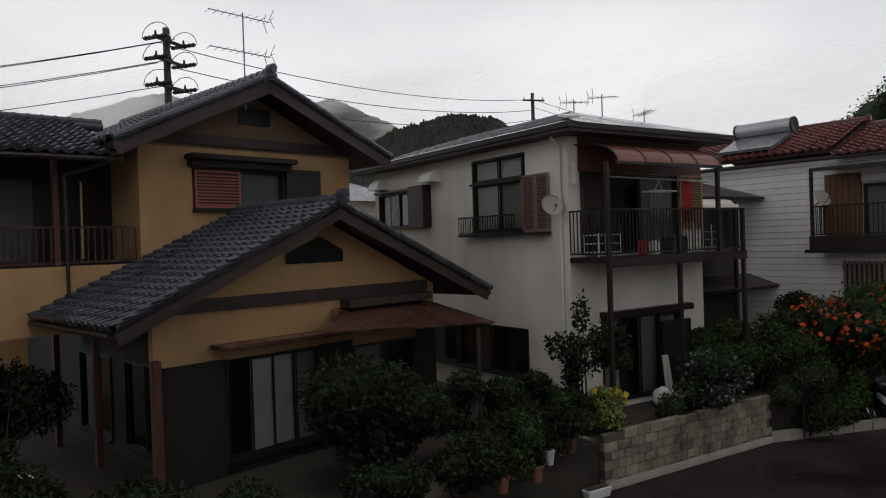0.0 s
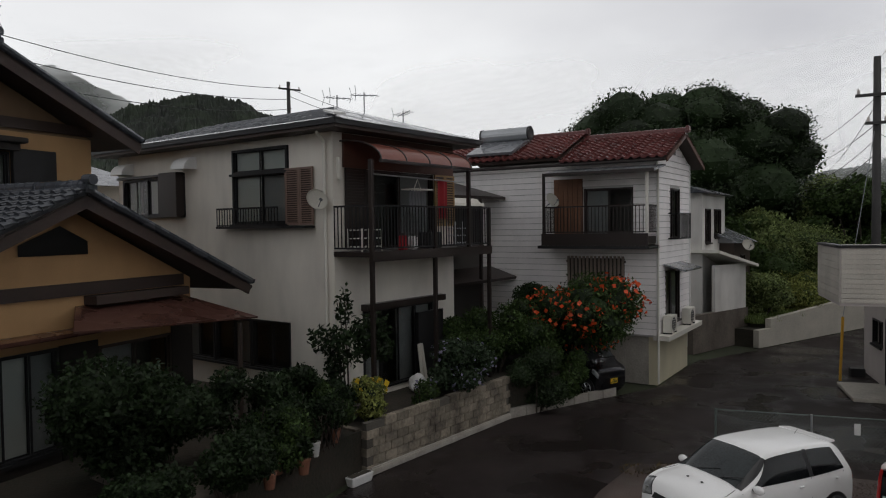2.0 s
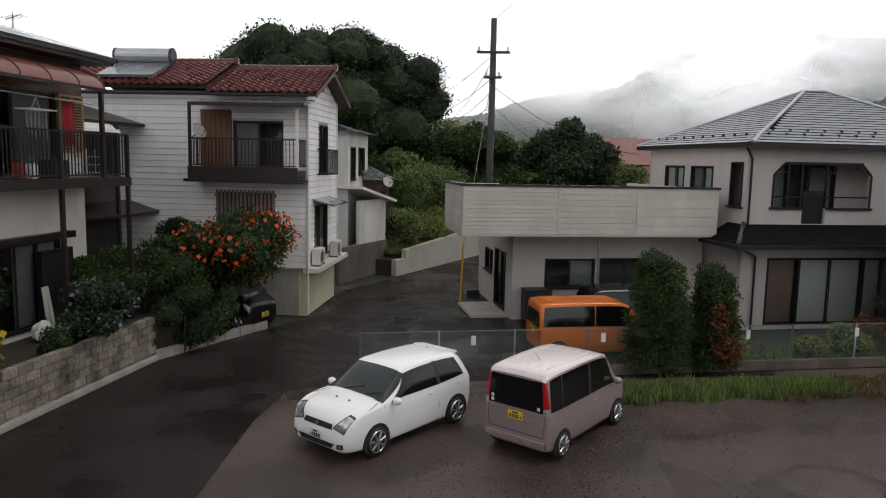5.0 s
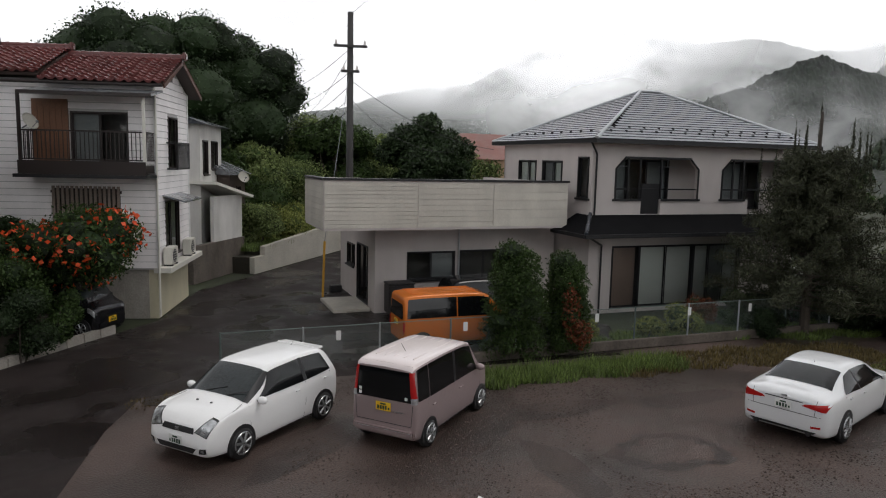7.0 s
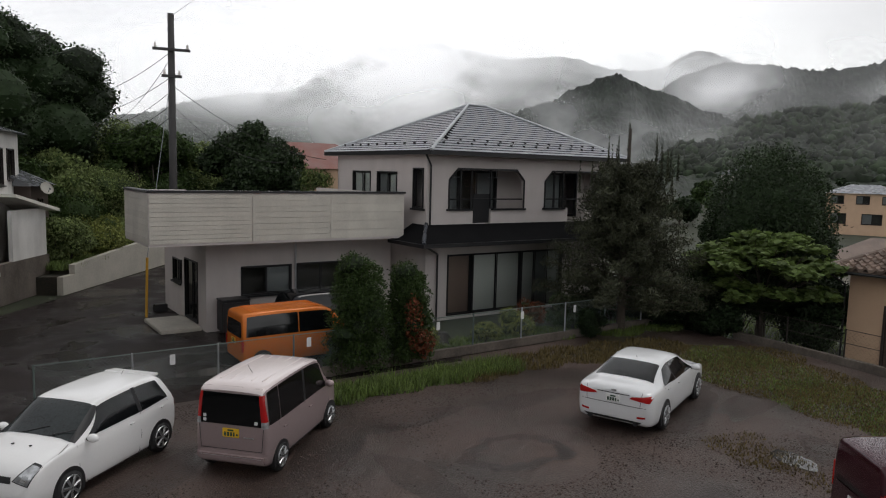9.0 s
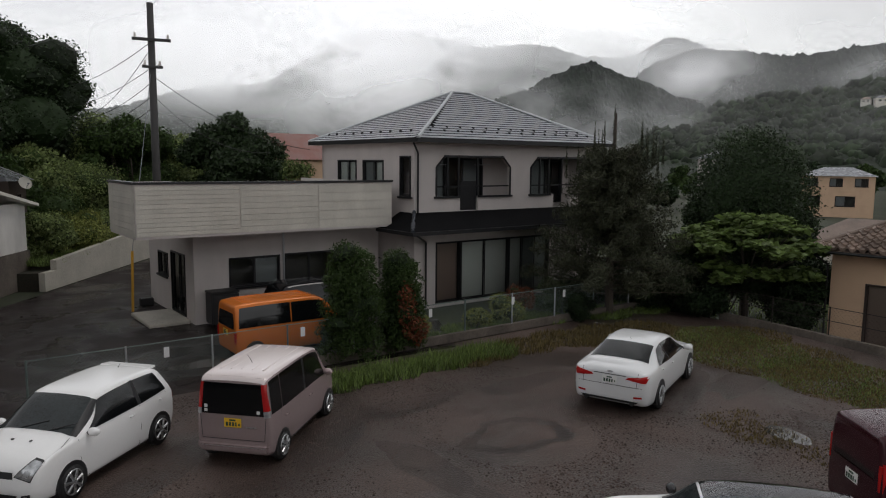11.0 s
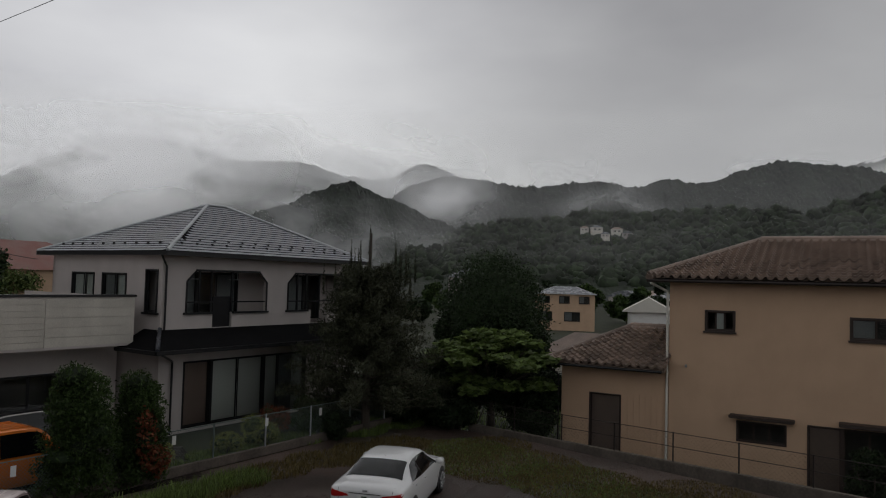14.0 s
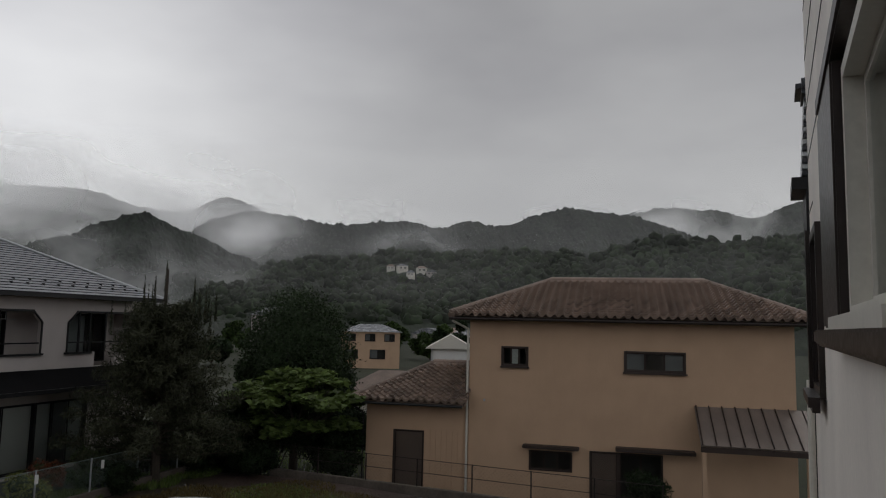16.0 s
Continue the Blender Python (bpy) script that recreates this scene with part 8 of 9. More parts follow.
# front garden of the ochre house
for i, (x, y, r, h, m_, lf, n_) in enumerate(((-1.05, 12.6, 1.45, 2.5, LEAF_DEEP, 0.15, 6500), (0.7, 13.2, 1.1, 2.0, LEAF_DEEP, 0.13, 4200), (1.7, 14.2, 0.9, 1.9, LEAF_DEEP, 0.13, 3600), (2.35, 14.35, 0.7, 1.4, LEAF_MID, 0.12, 2400),
                                              (0.2, 11.55, 0.7, 1.3, LEAF_DEEP, 0.12, 2400), (-2.7, 9.9, 0.9, 0.95, LEAF_DEEP, 0.12, 2600), (-3.8, 9.2, 0.9, 0.9, LEAF_DEEP, 0.12, 2400), (-4.9, 10.4, 0.8, 0.8, LEAF_DEEP, 0.12, 2000), (-6.6, 10.2, 1.0, 1.2, LEAF_DEEP, 0.13, 2600),
                                              (-8.6, 13.6, 1.4, 2.6, LEAF_DEEP, 0.16, 4200), (-7.4, 11.6, 0.7, 1.3, LEAF_DEEP, 0.13, 1600), (-1.0, 10.6, 0.8, 1.0, LEAF_DEEP, 0.12, 2200), (1.3, 12.8, 0.6, 1.1, LEAF_MID, 0.12, 1500), (2.5, 15.2, 0.6, 1.1, LEAF_DEEP, 0.12, 1600), (-5.6, 8.6, 0.9, 0.8, LEAF_DEEP, 0.12, 1800))):
    shrub(x, y, 0.93, r, h, m_, ("dense dark green garden shrub", "loose mid green garden shrub")[m_ is LEAF_MID], n_, lf, 170 + i)
# low shrubs in the grey house's garden
for i, (x, y, r, h, m_) in enumerate(((21.0, 5.3, 0.6, 0.75, LEAF_LIGHT), (22.3, 4.6, 0.8, 0.8, LEAF_LIGHT), (23.4, 4.4, 0.7, 1.1, LEAF_RUST), (24.0, 3.2, 0.7, 1.2, LEAF_MID), (26.6, 1.6, 1.2, 1.5, LEAF_DEEP), (19.4, 6.6, 0.5, 0.6, LEAF_LIGHT), (25.4, 2.6, 0.9, 1.3, LEAF_DEEP), (23.3, 2.2, 0.7, 0.9, LEAF_DEEP))):
    shrub(x, y, 0.0, r, h, m_, ("low garden shrub with fresh green leaves", "low garden shrub with reddish leaves")[m_ is LEAF_RUST], 1500, 0.1, 200 + i)
x_, y_, _ = at(FH, 6.2, -1.6)
shrub(x_, y_, -1.1, 0.9, 2.0, LEAF_DEEP, "dark shrub before the tan house", 2200, 0.14, 220)
shrub(20.0, 26.2, 0.0, 0.7, 1.3, LEAF_DEEP, "dark shrub by the lane", 1500, 0.14, 221)


def grass(name, n, region, length, material, label, seed, z=0.0):
    """Blades strewn over spots (x, y, radius)."""
    rng = np.random.default_rng(seed)
    reg = np.array(region)
    w = reg[:, 2] ** 2
    k = rng.choice(len(reg), n, p=w / w.sum())
    a, q = rng.uniform(0, 6.283, n), np.sqrt(rng.random(n))
    x = reg[k, 0] + reg[k, 2] * q * np.cos(a)
    y = reg[k, 1] + reg[k, 2] * q * np.sin(a)
    h = length * rng.uniform(0.4, 1.2, n)
    b = rng.uniform(0, 6.283, n)
    wd = 0.012 + 0.01 * rng.random(n)
    lx, ly = np.cos(b) * h * 0.5, np.sin(b) * h * 0.5
    p0 = np.stack([x - np.sin(b) * wd, y + np.cos(b) * wd, np.full(n, z)], 1)
    p1 = np.stack([x + np.sin(b) * wd, y - np.cos(b) * wd, np.full(n, z)], 1)
    p2 = np.stack([x + lx, y + ly, z + h], 1)
    v = np.stack([p0, p1, p2], 1).reshape(-1, 3)
    return tagged(leaf_part(name, v, np.arange(3 * n).reshape(n, 3), material, None), label, "grass", kind="stuff")


FD = Vector((0.784, -0.621))
strip_ = [(14.0 + FD.x * k * 0.55 - 0.5, 8.6 + FD.y * k * 0.55 - 0.65, 0.5 + 0.12 * (k % 3)) for k in range(12)]
grass("fence_grass", 8000, strip_, 0.26, GRASS, "lush wet grass along the fence foot", 301)
grass("thin_grass", 7000, [(19.2, 3.4, 0.9), (20.4, 2.4, 1.0), (21.6, 1.2, 1.0), (18.0, 4.2, 0.7), (17.2, 4.6, 0.6), (22.6, 0.0, 1.0), (20.2, 1.2, 0.7)], 0.14, GRASS_DRY, "thin straw coloured grass on the gravel", 302)
grass("lawn_patch", 26000, [(20.0, -3.2, 2.2), (21.6, -1.6, 1.6), (18.0, -4.8, 1.9), (16.2, -6.2, 1.8), (22.6, -3.2, 1.2), (14.6, -5.4, 1.0), (17.0, -7.6, 1.5)], 0.065, GRASS_DRY, "patchy straw and green grass at the lot's edge", 303)
grass("lawn_green", 12000, [(20.6, -2.4, 2.0), (18.4, -4.4, 1.8), (16.6, -5.6, 1.4), (22.2, -2.2, 1.3)], 0.06, GRASS, "patchy green grass at the lot's edge", 304)
grass("lot_weeds", 1700, [(14.3, -1.5, 0.6), (13.6, -2.4, 0.55), (12.9, -3.0, 0.5), (14.9, -1.9, 0.3), (13.9, -2.0, 0.7), (9.4, 12.2, 0.55), (8.7, 12.6, 0.4), (10.1, 11.9, 0.5), (13.3, -1.6, 0.25)], 0.06, GRASS_DRY, "weeds at the edge of the gravel", 305)
grass("garden_grass", 9000, [(20.6, 5.6, 0.7), (21.8, 4.9, 0.7), (23.0, 3.4, 0.9), (24.6, 1.6, 1.2), (26.0, 0.2, 1.2), (19.4, 6.4, 0.6)], 0.16, GRASS, "garden grass behind the fence", 306)
grass("bank_grass", 7000, [(23.5, 24.4, 0.9), (25.3, 25.0, 1.0), (27.4, 25.6, 1.0), (29.4, 26.2, 1.0)], 0.35, GRASS, "long grass on the bank above the retaining wall", 307, 0.9)
grass("valley_grass", 9000, [(30, -14, 5), (34, -6, 5), (27, -7.5, 2), (38, -12, 6)], 0.3, GRASS, "rough grass behind the houses", 308, -1.18)
rng = np.random.default_rng(400)
n_ = 120000
px = rng.uniform(3, 17, n_)
py = rng.uniform(-6, 10.5, n_)
okk = (py < 3 + 0.62 * px) & (py < 17 - 0.8 * (px - 4))
patchy = np.sin(px * 1.1 + 1.6 * np.sin(py * 0.7)) + np.sin(py * 1.4 + 1.3 * np.sin(px * 0.9)) + rng.normal(0, 0.55, n_)
okk &= (patchy > 0.1) & (np.hypot(px - 12.5, py - 2.55) > 1.5)
px, py = px[okk], py[okk]
sz = 0.006 + 0.02 * rng.random(len(px)) ** 2.2
base = np.array([(1, 0, 0), (0, 1, 0), (-1, 0, 0), (0, -1, 0), (0, 0, 0.8)], float)
vv = base[None] * sz[:, None, None] * rng.uniform(0.6, 1.4, (len(px), 5, 1)) + np.stack([px, py, np.full(len(px), 0.003)], 1)[:, None]
ff = (np.arange(len(px))[:, None, None] * 5 + np.array([(0, 1, 4), (1, 2, 4), (2, 3, 4), (3, 0, 4)])[None]).reshape(-1, 3)
tagged(leaf_part("gravel_stones", vv.reshape(-1, 3), ff, STONES, None), "loose wet gravel stones on the lot", "gravel", kind="stuff")


# ---- fence along the lot ----
fence = thing("chain_link_fence", pose(10.55, 12.35, 0, 0, 0, -38.4), "chain link fence on a low concrete kerb", "fence")
LF = 19.6
bm = bmesh.new()
box(bm, 3.6, LF, -0.08, 0.08, 0.0, 0.26, 0.015)
part("kerb", bm, KERB, fence)
gap_ = [i * 1.9 for i in range(11)]
for i, u in enumerate(gap_):
    bm = bmesh.new()
    rod(bm, (u, 0, 0.0), (u, 0, 1.22), 0.024)
    part("post", bm, METAL_SILVER if i % 3 else MESH_GREEN, fence)
bm = bmesh.new()
rod(bm, (0, 0, 1.2), (gap_[-1], 0, 1.2), 0.012, seg=6)
part("top_wire", bm, MESH_GREEN, fence)
vs, fs = [], []


def wire(a, b, r=0.0028):
    k = len(vs)
    d = (Vector(b) - Vector(a)).normalized()
    s = d.cross(Vector((0, 1, 0))) * r
    o = Vector((0, r, 0))
    for p in (a, b):
        p = Vector(p)
        vs.extend([tuple(p + s), tuple(p + o), tuple(p - s * 0.7 - o * 0.7)])
    fs.extend([(k, k + 1, k + 4, k + 3), (k + 1, k + 2, k + 5, k + 4), (k + 2, k, k + 3, k + 5)])


H0, H1, ST = 0.27, 1.19, 0.085
n = int(gap_[-1] / ST)
for i in range(-11, n + 1):
    for s in (1, -1):
        a, b = i * ST, i * ST + (H1 - H0)
        a2, b2 = max(a, 0), min(b, gap_[-1])
        if b2 <= a2:
            continue
        za, zb = H0 + (a2 - a), H0 + (b2 - a)
        if s < 0:
            za, zb = H0 + H1 - za, H0 + H1 - zb
        wire((a2, 0.01 * s, za), (b2, 0.01 * s, zb))
raw_part("wire_mesh", vs, fs, MESH_GREEN, fence, kind="stuff")
for u, z in ((2.75, 0.85), (6.1, 0.86), (10.1, 0.85), (13.3, 0.86), (15.6, 0.86)):
    t = thing("fence_tag", fence.matrix_basis @ pose(u, -0.03, z), "blank white plastic tag wired to the fence", "tag", "fence tags")
    bm = bmesh.new()
    box(bm, -0.06, 0.06, -0.012, 0.0, 0.0, 0.24, 0.004)
    part("plate", bm, WHITE_PAINT, t)
# fence before the tan house
f2 = thing("wire_fence", pose(25.2, -2.6, 0, 0, 0, -134.5), "low wire fence on a concrete wall by the tan house", "fence")
bm = bmesh.new()
box(bm, 0, 13.4, -0.1, 0.1, -1.2, 0.18, 0.02)
part("wall", bm, KERB, f2)
for i in range(8):
    bm = bmesh.new()
    rod(bm, (i * 1.9 + 0.05, 0, 0.18), (i * 1.9 + 0.05, 0, 1.05), 0.022)
    part("post", bm, METAL_BROWN, f2)
for z in (1.03, 0.62):
    bm = bmesh.new()
    rod(bm, (0, 0, z), (13.35, 0, z), 0.011, seg=6)
    part("rail", bm, METAL_BROWN, f2)
vs, fs = [], []
n = int(13.3 / 0.13)
for i in range(-7, n + 1):
    for s in (1, -1):
        a, b = i * 0.13, i * 0.13 + 0.82
        a2, b2 = max(a, 0), min(b, 13.3)
        za, zb = 0.2 + (a2 - a), 0.2 + (b2 - a)
        if s < 0:
            za, zb = 1.22 - za, 1.22 - zb
        wire((a2, 0.01 * s, za), (b2, 0.01 * s, zb), 0.002)
raw_part("wire_mesh", vs, fs, METAL_BROWN, f2, kind="stuff")

# ---- block wall by the road ----
bw = thing("block_wall", pose(3.2, 14.45, 0, 0, 0, 31.9), "stained concrete block retaining wall along the road", "wall")
bm = bmesh.new()
box(bm, 0.02, 5.58, 0.02, 0.16, 0.0, 1.12)
part("mortar_core", bm, MORTAR, bw)
bm = bmesh.new()
box(bm, 0.004, 0.386, 0, 0.18, 0.004, 0.186, 0.008)
blk = part("block", bm, BLOCK, bw)
first = True
for r_ in range(6):
    for i in range(-1, 15):
        x = i * 0.39 + (0.195 if r_ % 2 else 0)
        if x < -0.01 or x > 5.3 or (r_ == 5 and (x < 0.5 or 2.3 < x < 2.8)):
            continue
        m = Matrix.Translation((x, random.uniform(-0.004, 0.004), 0.01 + r_ * 0.19))
        if first:
            blk.matrix_basis = m
            first = False
        else:
            share(blk, "block", bw, m)
bm = bmesh.new()
box(bm, 0.04, 5.56, -0.1, 0.0, 0.0, 0.17, 0.03)
part("footing", bm, CONCRETE, bw)
side = thing("block_wall_return", pose(3.2, 14.45, 0, 0, 0, 122), "stained end of the block wall", "wall")
bm = bmesh.new()
box(bm, 0.2, 1.6, -0.02, 0.14, 0, 1.0, 0.01)
part("return", bm, BLOCK, side)
kerb_ = thing("road_kerb", pose(7.95, 17.38, 0, 0, 0, 15), "mossy concrete kerb at the road side", "kerb")
for i in range(7):
    bm = bmesh.new()
    box(bm, i * 0.62 + 0.004, i * 0.62 + 0.612, 0.0, 0.16, -0.05, 0.24, 0.015)
    part("kerb_stone", bm, CONCRETE, kerb_)
ret = thing("retaining_wall", pose(22.2, 23.1, 0, 0, 0, 15.0), "pale concrete retaining wall beside the lane", "wall")
bm = bmesh.new()
v8 = [bm.verts.new(p) for p in ((0, 0, 0), (14, 0, 0), (14, 0, 1.9), (0.9, 0, 1.15), (0.9, 0, 0.75), (0, 0, 0.75))]
bm.faces.new(v8)
g = bmesh.ops.extrude_face_region(bm, geom=bm.faces[:])
for q in g["geom"]:
    if isinstance(q, bmesh.types.BMVert):
        q.co.y += 0.25
part("wall", bm, CONCRETE_PALE, ret)
flat_poly("bank_ground", [(22.3, 23.4), (36, 27.0), (40, 36), (22, 38), (20.5, 27)], 0.72, SOIL, "overgrown earth bank above the lane", "bank", t=0.8)

# ---- utility poles and cables ----
def utility_pole(x, y, h, yaw, arms, label, name="utility_pole", r=0.17, kit=False, base=0.0):
    t = thing(name, pose(x, y, base, 0, 0, yaw), label, "utility pole", "utility poles")
    bm = bmesh.new()
    rod(bm, (0, 0, -0.4), (0, 0, h - base), r, r * 0.66, seg=12)
    part("pole", bm, POLE, t, smooth=True)
    for z, L in arms:
        bm = bmesh.new()
        box(bm, -L / 2, L / 2, -0.2, -0.12, z - base - 0.05, z - base + 0.05)
        arm = part("crossarm", bm, POLE, t)
        k = max(2, int(L / 0.45))
        for i in range(k):
            bm = bmesh.new()
            u = -L / 2 + 0.1 + (L - 0.2) * i / (k - 1)
            rod(bm, (u, -0.16, z - base + 0.05), (u, -0.16, z - base + 0.22), 0.05, 0.03, seg=8)
            part("insulator", bm, STUCCO_GREY if not kit else METAL_BLACK, arm)
        if kit:
            for u in (-L / 2 + 0.12, L / 2 - 0.12):
                for sd in (-1, 1):
                    bm = bmesh.new()
                    for q in range(3):
                        rod(bm, (u, -0.16 + sd * (0.1 + 0.16 * q), z - base), (u, -0.16 + sd * (0.2 + 0.16 * q), z - base), 0.085, 0.05, seg=8)
                    part("strain_insulator", bm, METAL_BLACK, arm)
                bm = bmesh.new()
                tube(bm, [(u, -0.16 + 0.6 * math.cos(math.pi * q / 8), z - base + 0.5 * math.sin(math.pi * q / 8)) for q in range(9)], 0.014, 5)
                part("jumper_wire", bm, METAL_BLACK, arm)
    return t


utility_pole(21.85, 17.5, 10.85, -50, ((9.55, 1.3), (8.6, 0.7)), "tall dark utility pole with one crossarm by the lane")
utility_pole(39.5, 38.5, 10.7, 25, ((10.2, 1.5),), "slim distant utility pole among the trees")
utility_pole(-9.4, 25.0, 13.0, 70, ((12.5, 1.6), (11.8, 1.6), (10.9, 1.6)), "concrete utility pole with insulator arms behind the roofs", kit=True)
utility_pole(6.2, 46.0, 14.6, 15, ((14.1, 1.5),), "small far utility pole above the roofs")
utility_pole(43.5, 40.5, 9.2, 25, ((8.8, 1.2),), "slim distant utility pole among the trees")


def cable(a, b, sag, name="overhead_cable", r=0.012, label="thin sagging overhead cable", n=14):
    a, b = Vector(a), Vector(b)
    bm = bmesh.new()
    tube(bm, [a.lerp(b, i / n) - Vector((0, 0, sag * 4 * (i / n) * (1 - i / n))) for i in range(n + 1)], r, 5)
    tagged(part(name, bm, METAL_BLACK), label, "cable", "overhead cables")


for dz, off in ((12.6, 0.3), (12.5, -0.3), (11.9, 0.2), (11.8, -0.3), (11.0, 0.0)):
    cable((-9.4 + off, 25.0, dz), (-40 + off, 22, dz - 1.5 - abs(off)), 0.9, r=0.016)
cable((-9.4, 25.0, 12.4), (6.2, 46.0, 14.2), 0.7, r=0.018)
cable((-9.4, 25.2, 11.7), (6.2, 46.0, 13.5), 0.7, r=0.018)
cable((-9.4, 25.2, 10.9), (6.4, 46.0, 12.9), 0.8, r=0.018)
for z0, z1 in ((14.2, 13.4), (13.7, 12.9)):
    cable((6.2, 46, z0), (24, 60, z1), 0.6, r=0.018)
for z0, z1, s in ((9.5, 10.1, 0.5), (8.6, 8.8, 0.5), (8.1, 8.5, 0.9), (7.6, 8.3, 1.0), (7.2, 8.1, 1.2)):
    cable((21.85, 17.5, z0), (39.5, 38.5, z1), s)
cable((21.85, 17.5, 9.3), (43.5, 40.5, 8.7), 1.0)
cable((21.85, 17.5, 8.3), (28.5, 14.5, 5.8), 0.5)
cable((21.85, 17.5, 7.6), (24.0, 14.0, 5.6), 0.6, r=0.009)
cable((21.85, 17.5, 10.75), (2.3, -3.1, 9.15), 0.0, r=0.006)
guy = thing("guy_wire_guard", pose(20.0, 17.3, 0), "yellow plastic guard round a pole stay", "guard")
bm = bmesh.new()
rod(bm, (0, 0, 0), (0.25, 0.12, 2.1), 0.045)
part("sleeve", bm, YELLOW_PAINT, guy)
bm = bmesh.new()
rod(bm, (0.25, 0.12, 2.1), (1.8, 0.2, 8.6), 0.012, seg=6)
part("stay", bm, METAL_GREY, guy)
pb = thing("pole_box", pose(21.2, 17.5, 0, 0, 0, -38), "small dark box at the foot of the pole", "box")
bm = bmesh.new()
box(bm, -0.35, 0.1, -0.15, 0.15, 0.0, 0.28, 0.02)
part("case", bm, TRIM, pb)

# ---- fittings on the houses ----
def dish(x, y, z, yaw, r=0.25, name="satellite_dish", tilt=60):
    t = thing(name, pose(x, y, z, 0, 0, yaw), "white satellite dish on a wall bracket", "satellite dish", "satellite dishes")
    bm = bmesh.new()
    rings_ = []
    for k in range(7):
        q = k / 6
        rings_.append([bm.verts.new((r * q * math.cos(a), r * 1.08 * q * math.sin(a), 0.22 * r * q * q)) for a in np.linspace(0, 2 * math.pi, 25)[:-1]] if k else [bm.verts.new((0, 0, 0))])
    for i in range(24):
        bm.faces.new((rings_[0][0], rings_[1][i], rings_[1][(i + 1) % 24]))
        for k in range(1, 6):
            bm.faces.new((rings_[k][i], rings_[k + 1][i], rings_[k + 1][(i + 1) % 24], rings_[k][(i + 1) % 24]))
    bmesh.ops.solidify(bm, geom=bm.faces[:], thickness=0.012)
    bmesh.ops.rotate(bm, verts=bm.verts, cent=(0, 0, 0), matrix=Matrix.Rotation(radians(tilt), 3, "X"))
    part("reflector", bm, IVORY, t, smooth=True)
    bm = bmesh.new()
    rod(bm, (0, 0.02, -0.05), (0, 0.28, -0.18), 0.02)
    rod(bm, (0, -0.05, -0.2), (0, -0.3, 0.0), 0.012)
    rod(bm, (0, -0.33, 0.0), (0, -0.27, 0.02), 0.035)
    part("arm", bm, METAL_GREY, t)
    return t


x, y, z = at(B, -0.3, 0.25, 5.95)
dish(x, y, z, 8, 0.27)
x, y, z = at(C, -1.12, 3.15, 6.1)
dish(x, y, z, 12, 0.25)
dish(23.6, 25.2, 4.25, -20, 0.27)
# room of small things on the balcony of the cream house
def on_balcony(name, x, y, z, label, category):
    return thing(name, B.matrix_basis @ pose(x, y, z), label, category)


w = on_balcony("washing_frame", 2.3, -0.75, 6.1, "grey plastic clothes hanger frame with pegs", "hanger")
bm = bmesh.new()
for a, b in (((-0.4, -0.2), (0.4, -0.2)), ((0.4, -0.2), (0.4, 0.2)), ((0.4, 0.2), (-0.4, 0.2)), ((-0.4, 0.2), (-0.4, -0.2))):
    rod(bm, (*a, 0.15), (*b, 0.15), 0.018)
rod(bm, (-0.4, -0.2, 0.15), (0, 0, 0.42), 0.01)
rod(bm, (0.4, 0.2, 0.15), (0, 0, 0.42), 0.01)
part("frame", bm, IVORY, w)
for k in range(6):
    bm = bmesh.new()
    box(bm, -0.34 + k * 0.12, -0.28 + k * 0.12, -0.02, 0.0, -0.35 - 0.08 * (k % 3), 0.13, 0.005)
    part("sock", bm, CLOTH_GREY, w)
tw = on_balcony("red_towel", 3.05, -0.85, 5.5, "dark red towel hanging on the clothes pole", "towel")
bm = bmesh.new()
for k in range(10):
    a, b = k / 10, (k + 1) / 10
    q = [(a * 0.42, 0.03 * math.sin(a * 9)), (b * 0.42, 0.03 * math.sin(b * 9))]
    bm.faces.new([bm.verts.new(p) for p in ((*q[0], 0), (*q[1], 0), (*q[1], 1.02), (*q[0], 1.02))])
bmesh.ops.remove_doubles(bm, verts=bm.verts, dist=0.001)
bmesh.ops.solidify(bm, geom=bm.faces[:], thickness=0.012)
part("cloth", bm, CLOTH_RED, tw, smooth=True)
for x, y, s, m_, lab in ((0.55, -0.5, (0.7, 0.45, 0.55), IVORY, "white plastic storage rack"), (1.6, -0.8, (0.22, 0.2, 0.42), CLOTH_RED, "red fuel can on the balcony"), (1.95, -0.85, (0.2, 0.2, 0.4), WHITE_PAINT, "white plastic canister on the balcony"), (4.2, -0.7, (0.75, 0.3, 0.7), METAL_SILVER, "aluminium folding step on the balcony"), (3.0, -0.6, (0.6, 0.4, 0.5), TRIM, "dark crate on the balcony")):
    t = on_balcony("crate" if m_ is TRIM else "canister" if s[0] < 0.3 else "rack", x, y, 4.72, lab, "storage")
    bm = bmesh.new()
    if s[0] > 0.65:
        for a in (-1, 1):
            for b in (-1, 1):
                bm = bmesh.new()
                rod(bm, (a * s[0] / 2, b * s[1] / 2, 0), (a * s[0] / 2, b * s[1] / 2, s[2]), 0.02)
                part("leg", bm, m_, t)
        for k in range(3):
            bm = bmesh.new()
            box(bm, -s[0] / 2, s[0] / 2, -s[1] / 2, s[1] / 2, 0.1 + k * 0.2, 0.125 + k * 0.2, 0.005)
            part("shelf", bm, m_, t)
    else:
        box(bm, -s[0] / 2, s[0] / 2, -s[1] / 2, s[1] / 2, 0.0, s[2] * 0.85, 0.03)
        part("body", bm, m_, t)
        bm = bmesh.new()
        rod(bm, (0, 0, s[2] * 0.85), (0, 0, s[2]), 0.035)
        part("cap", bm, TRIM, t)
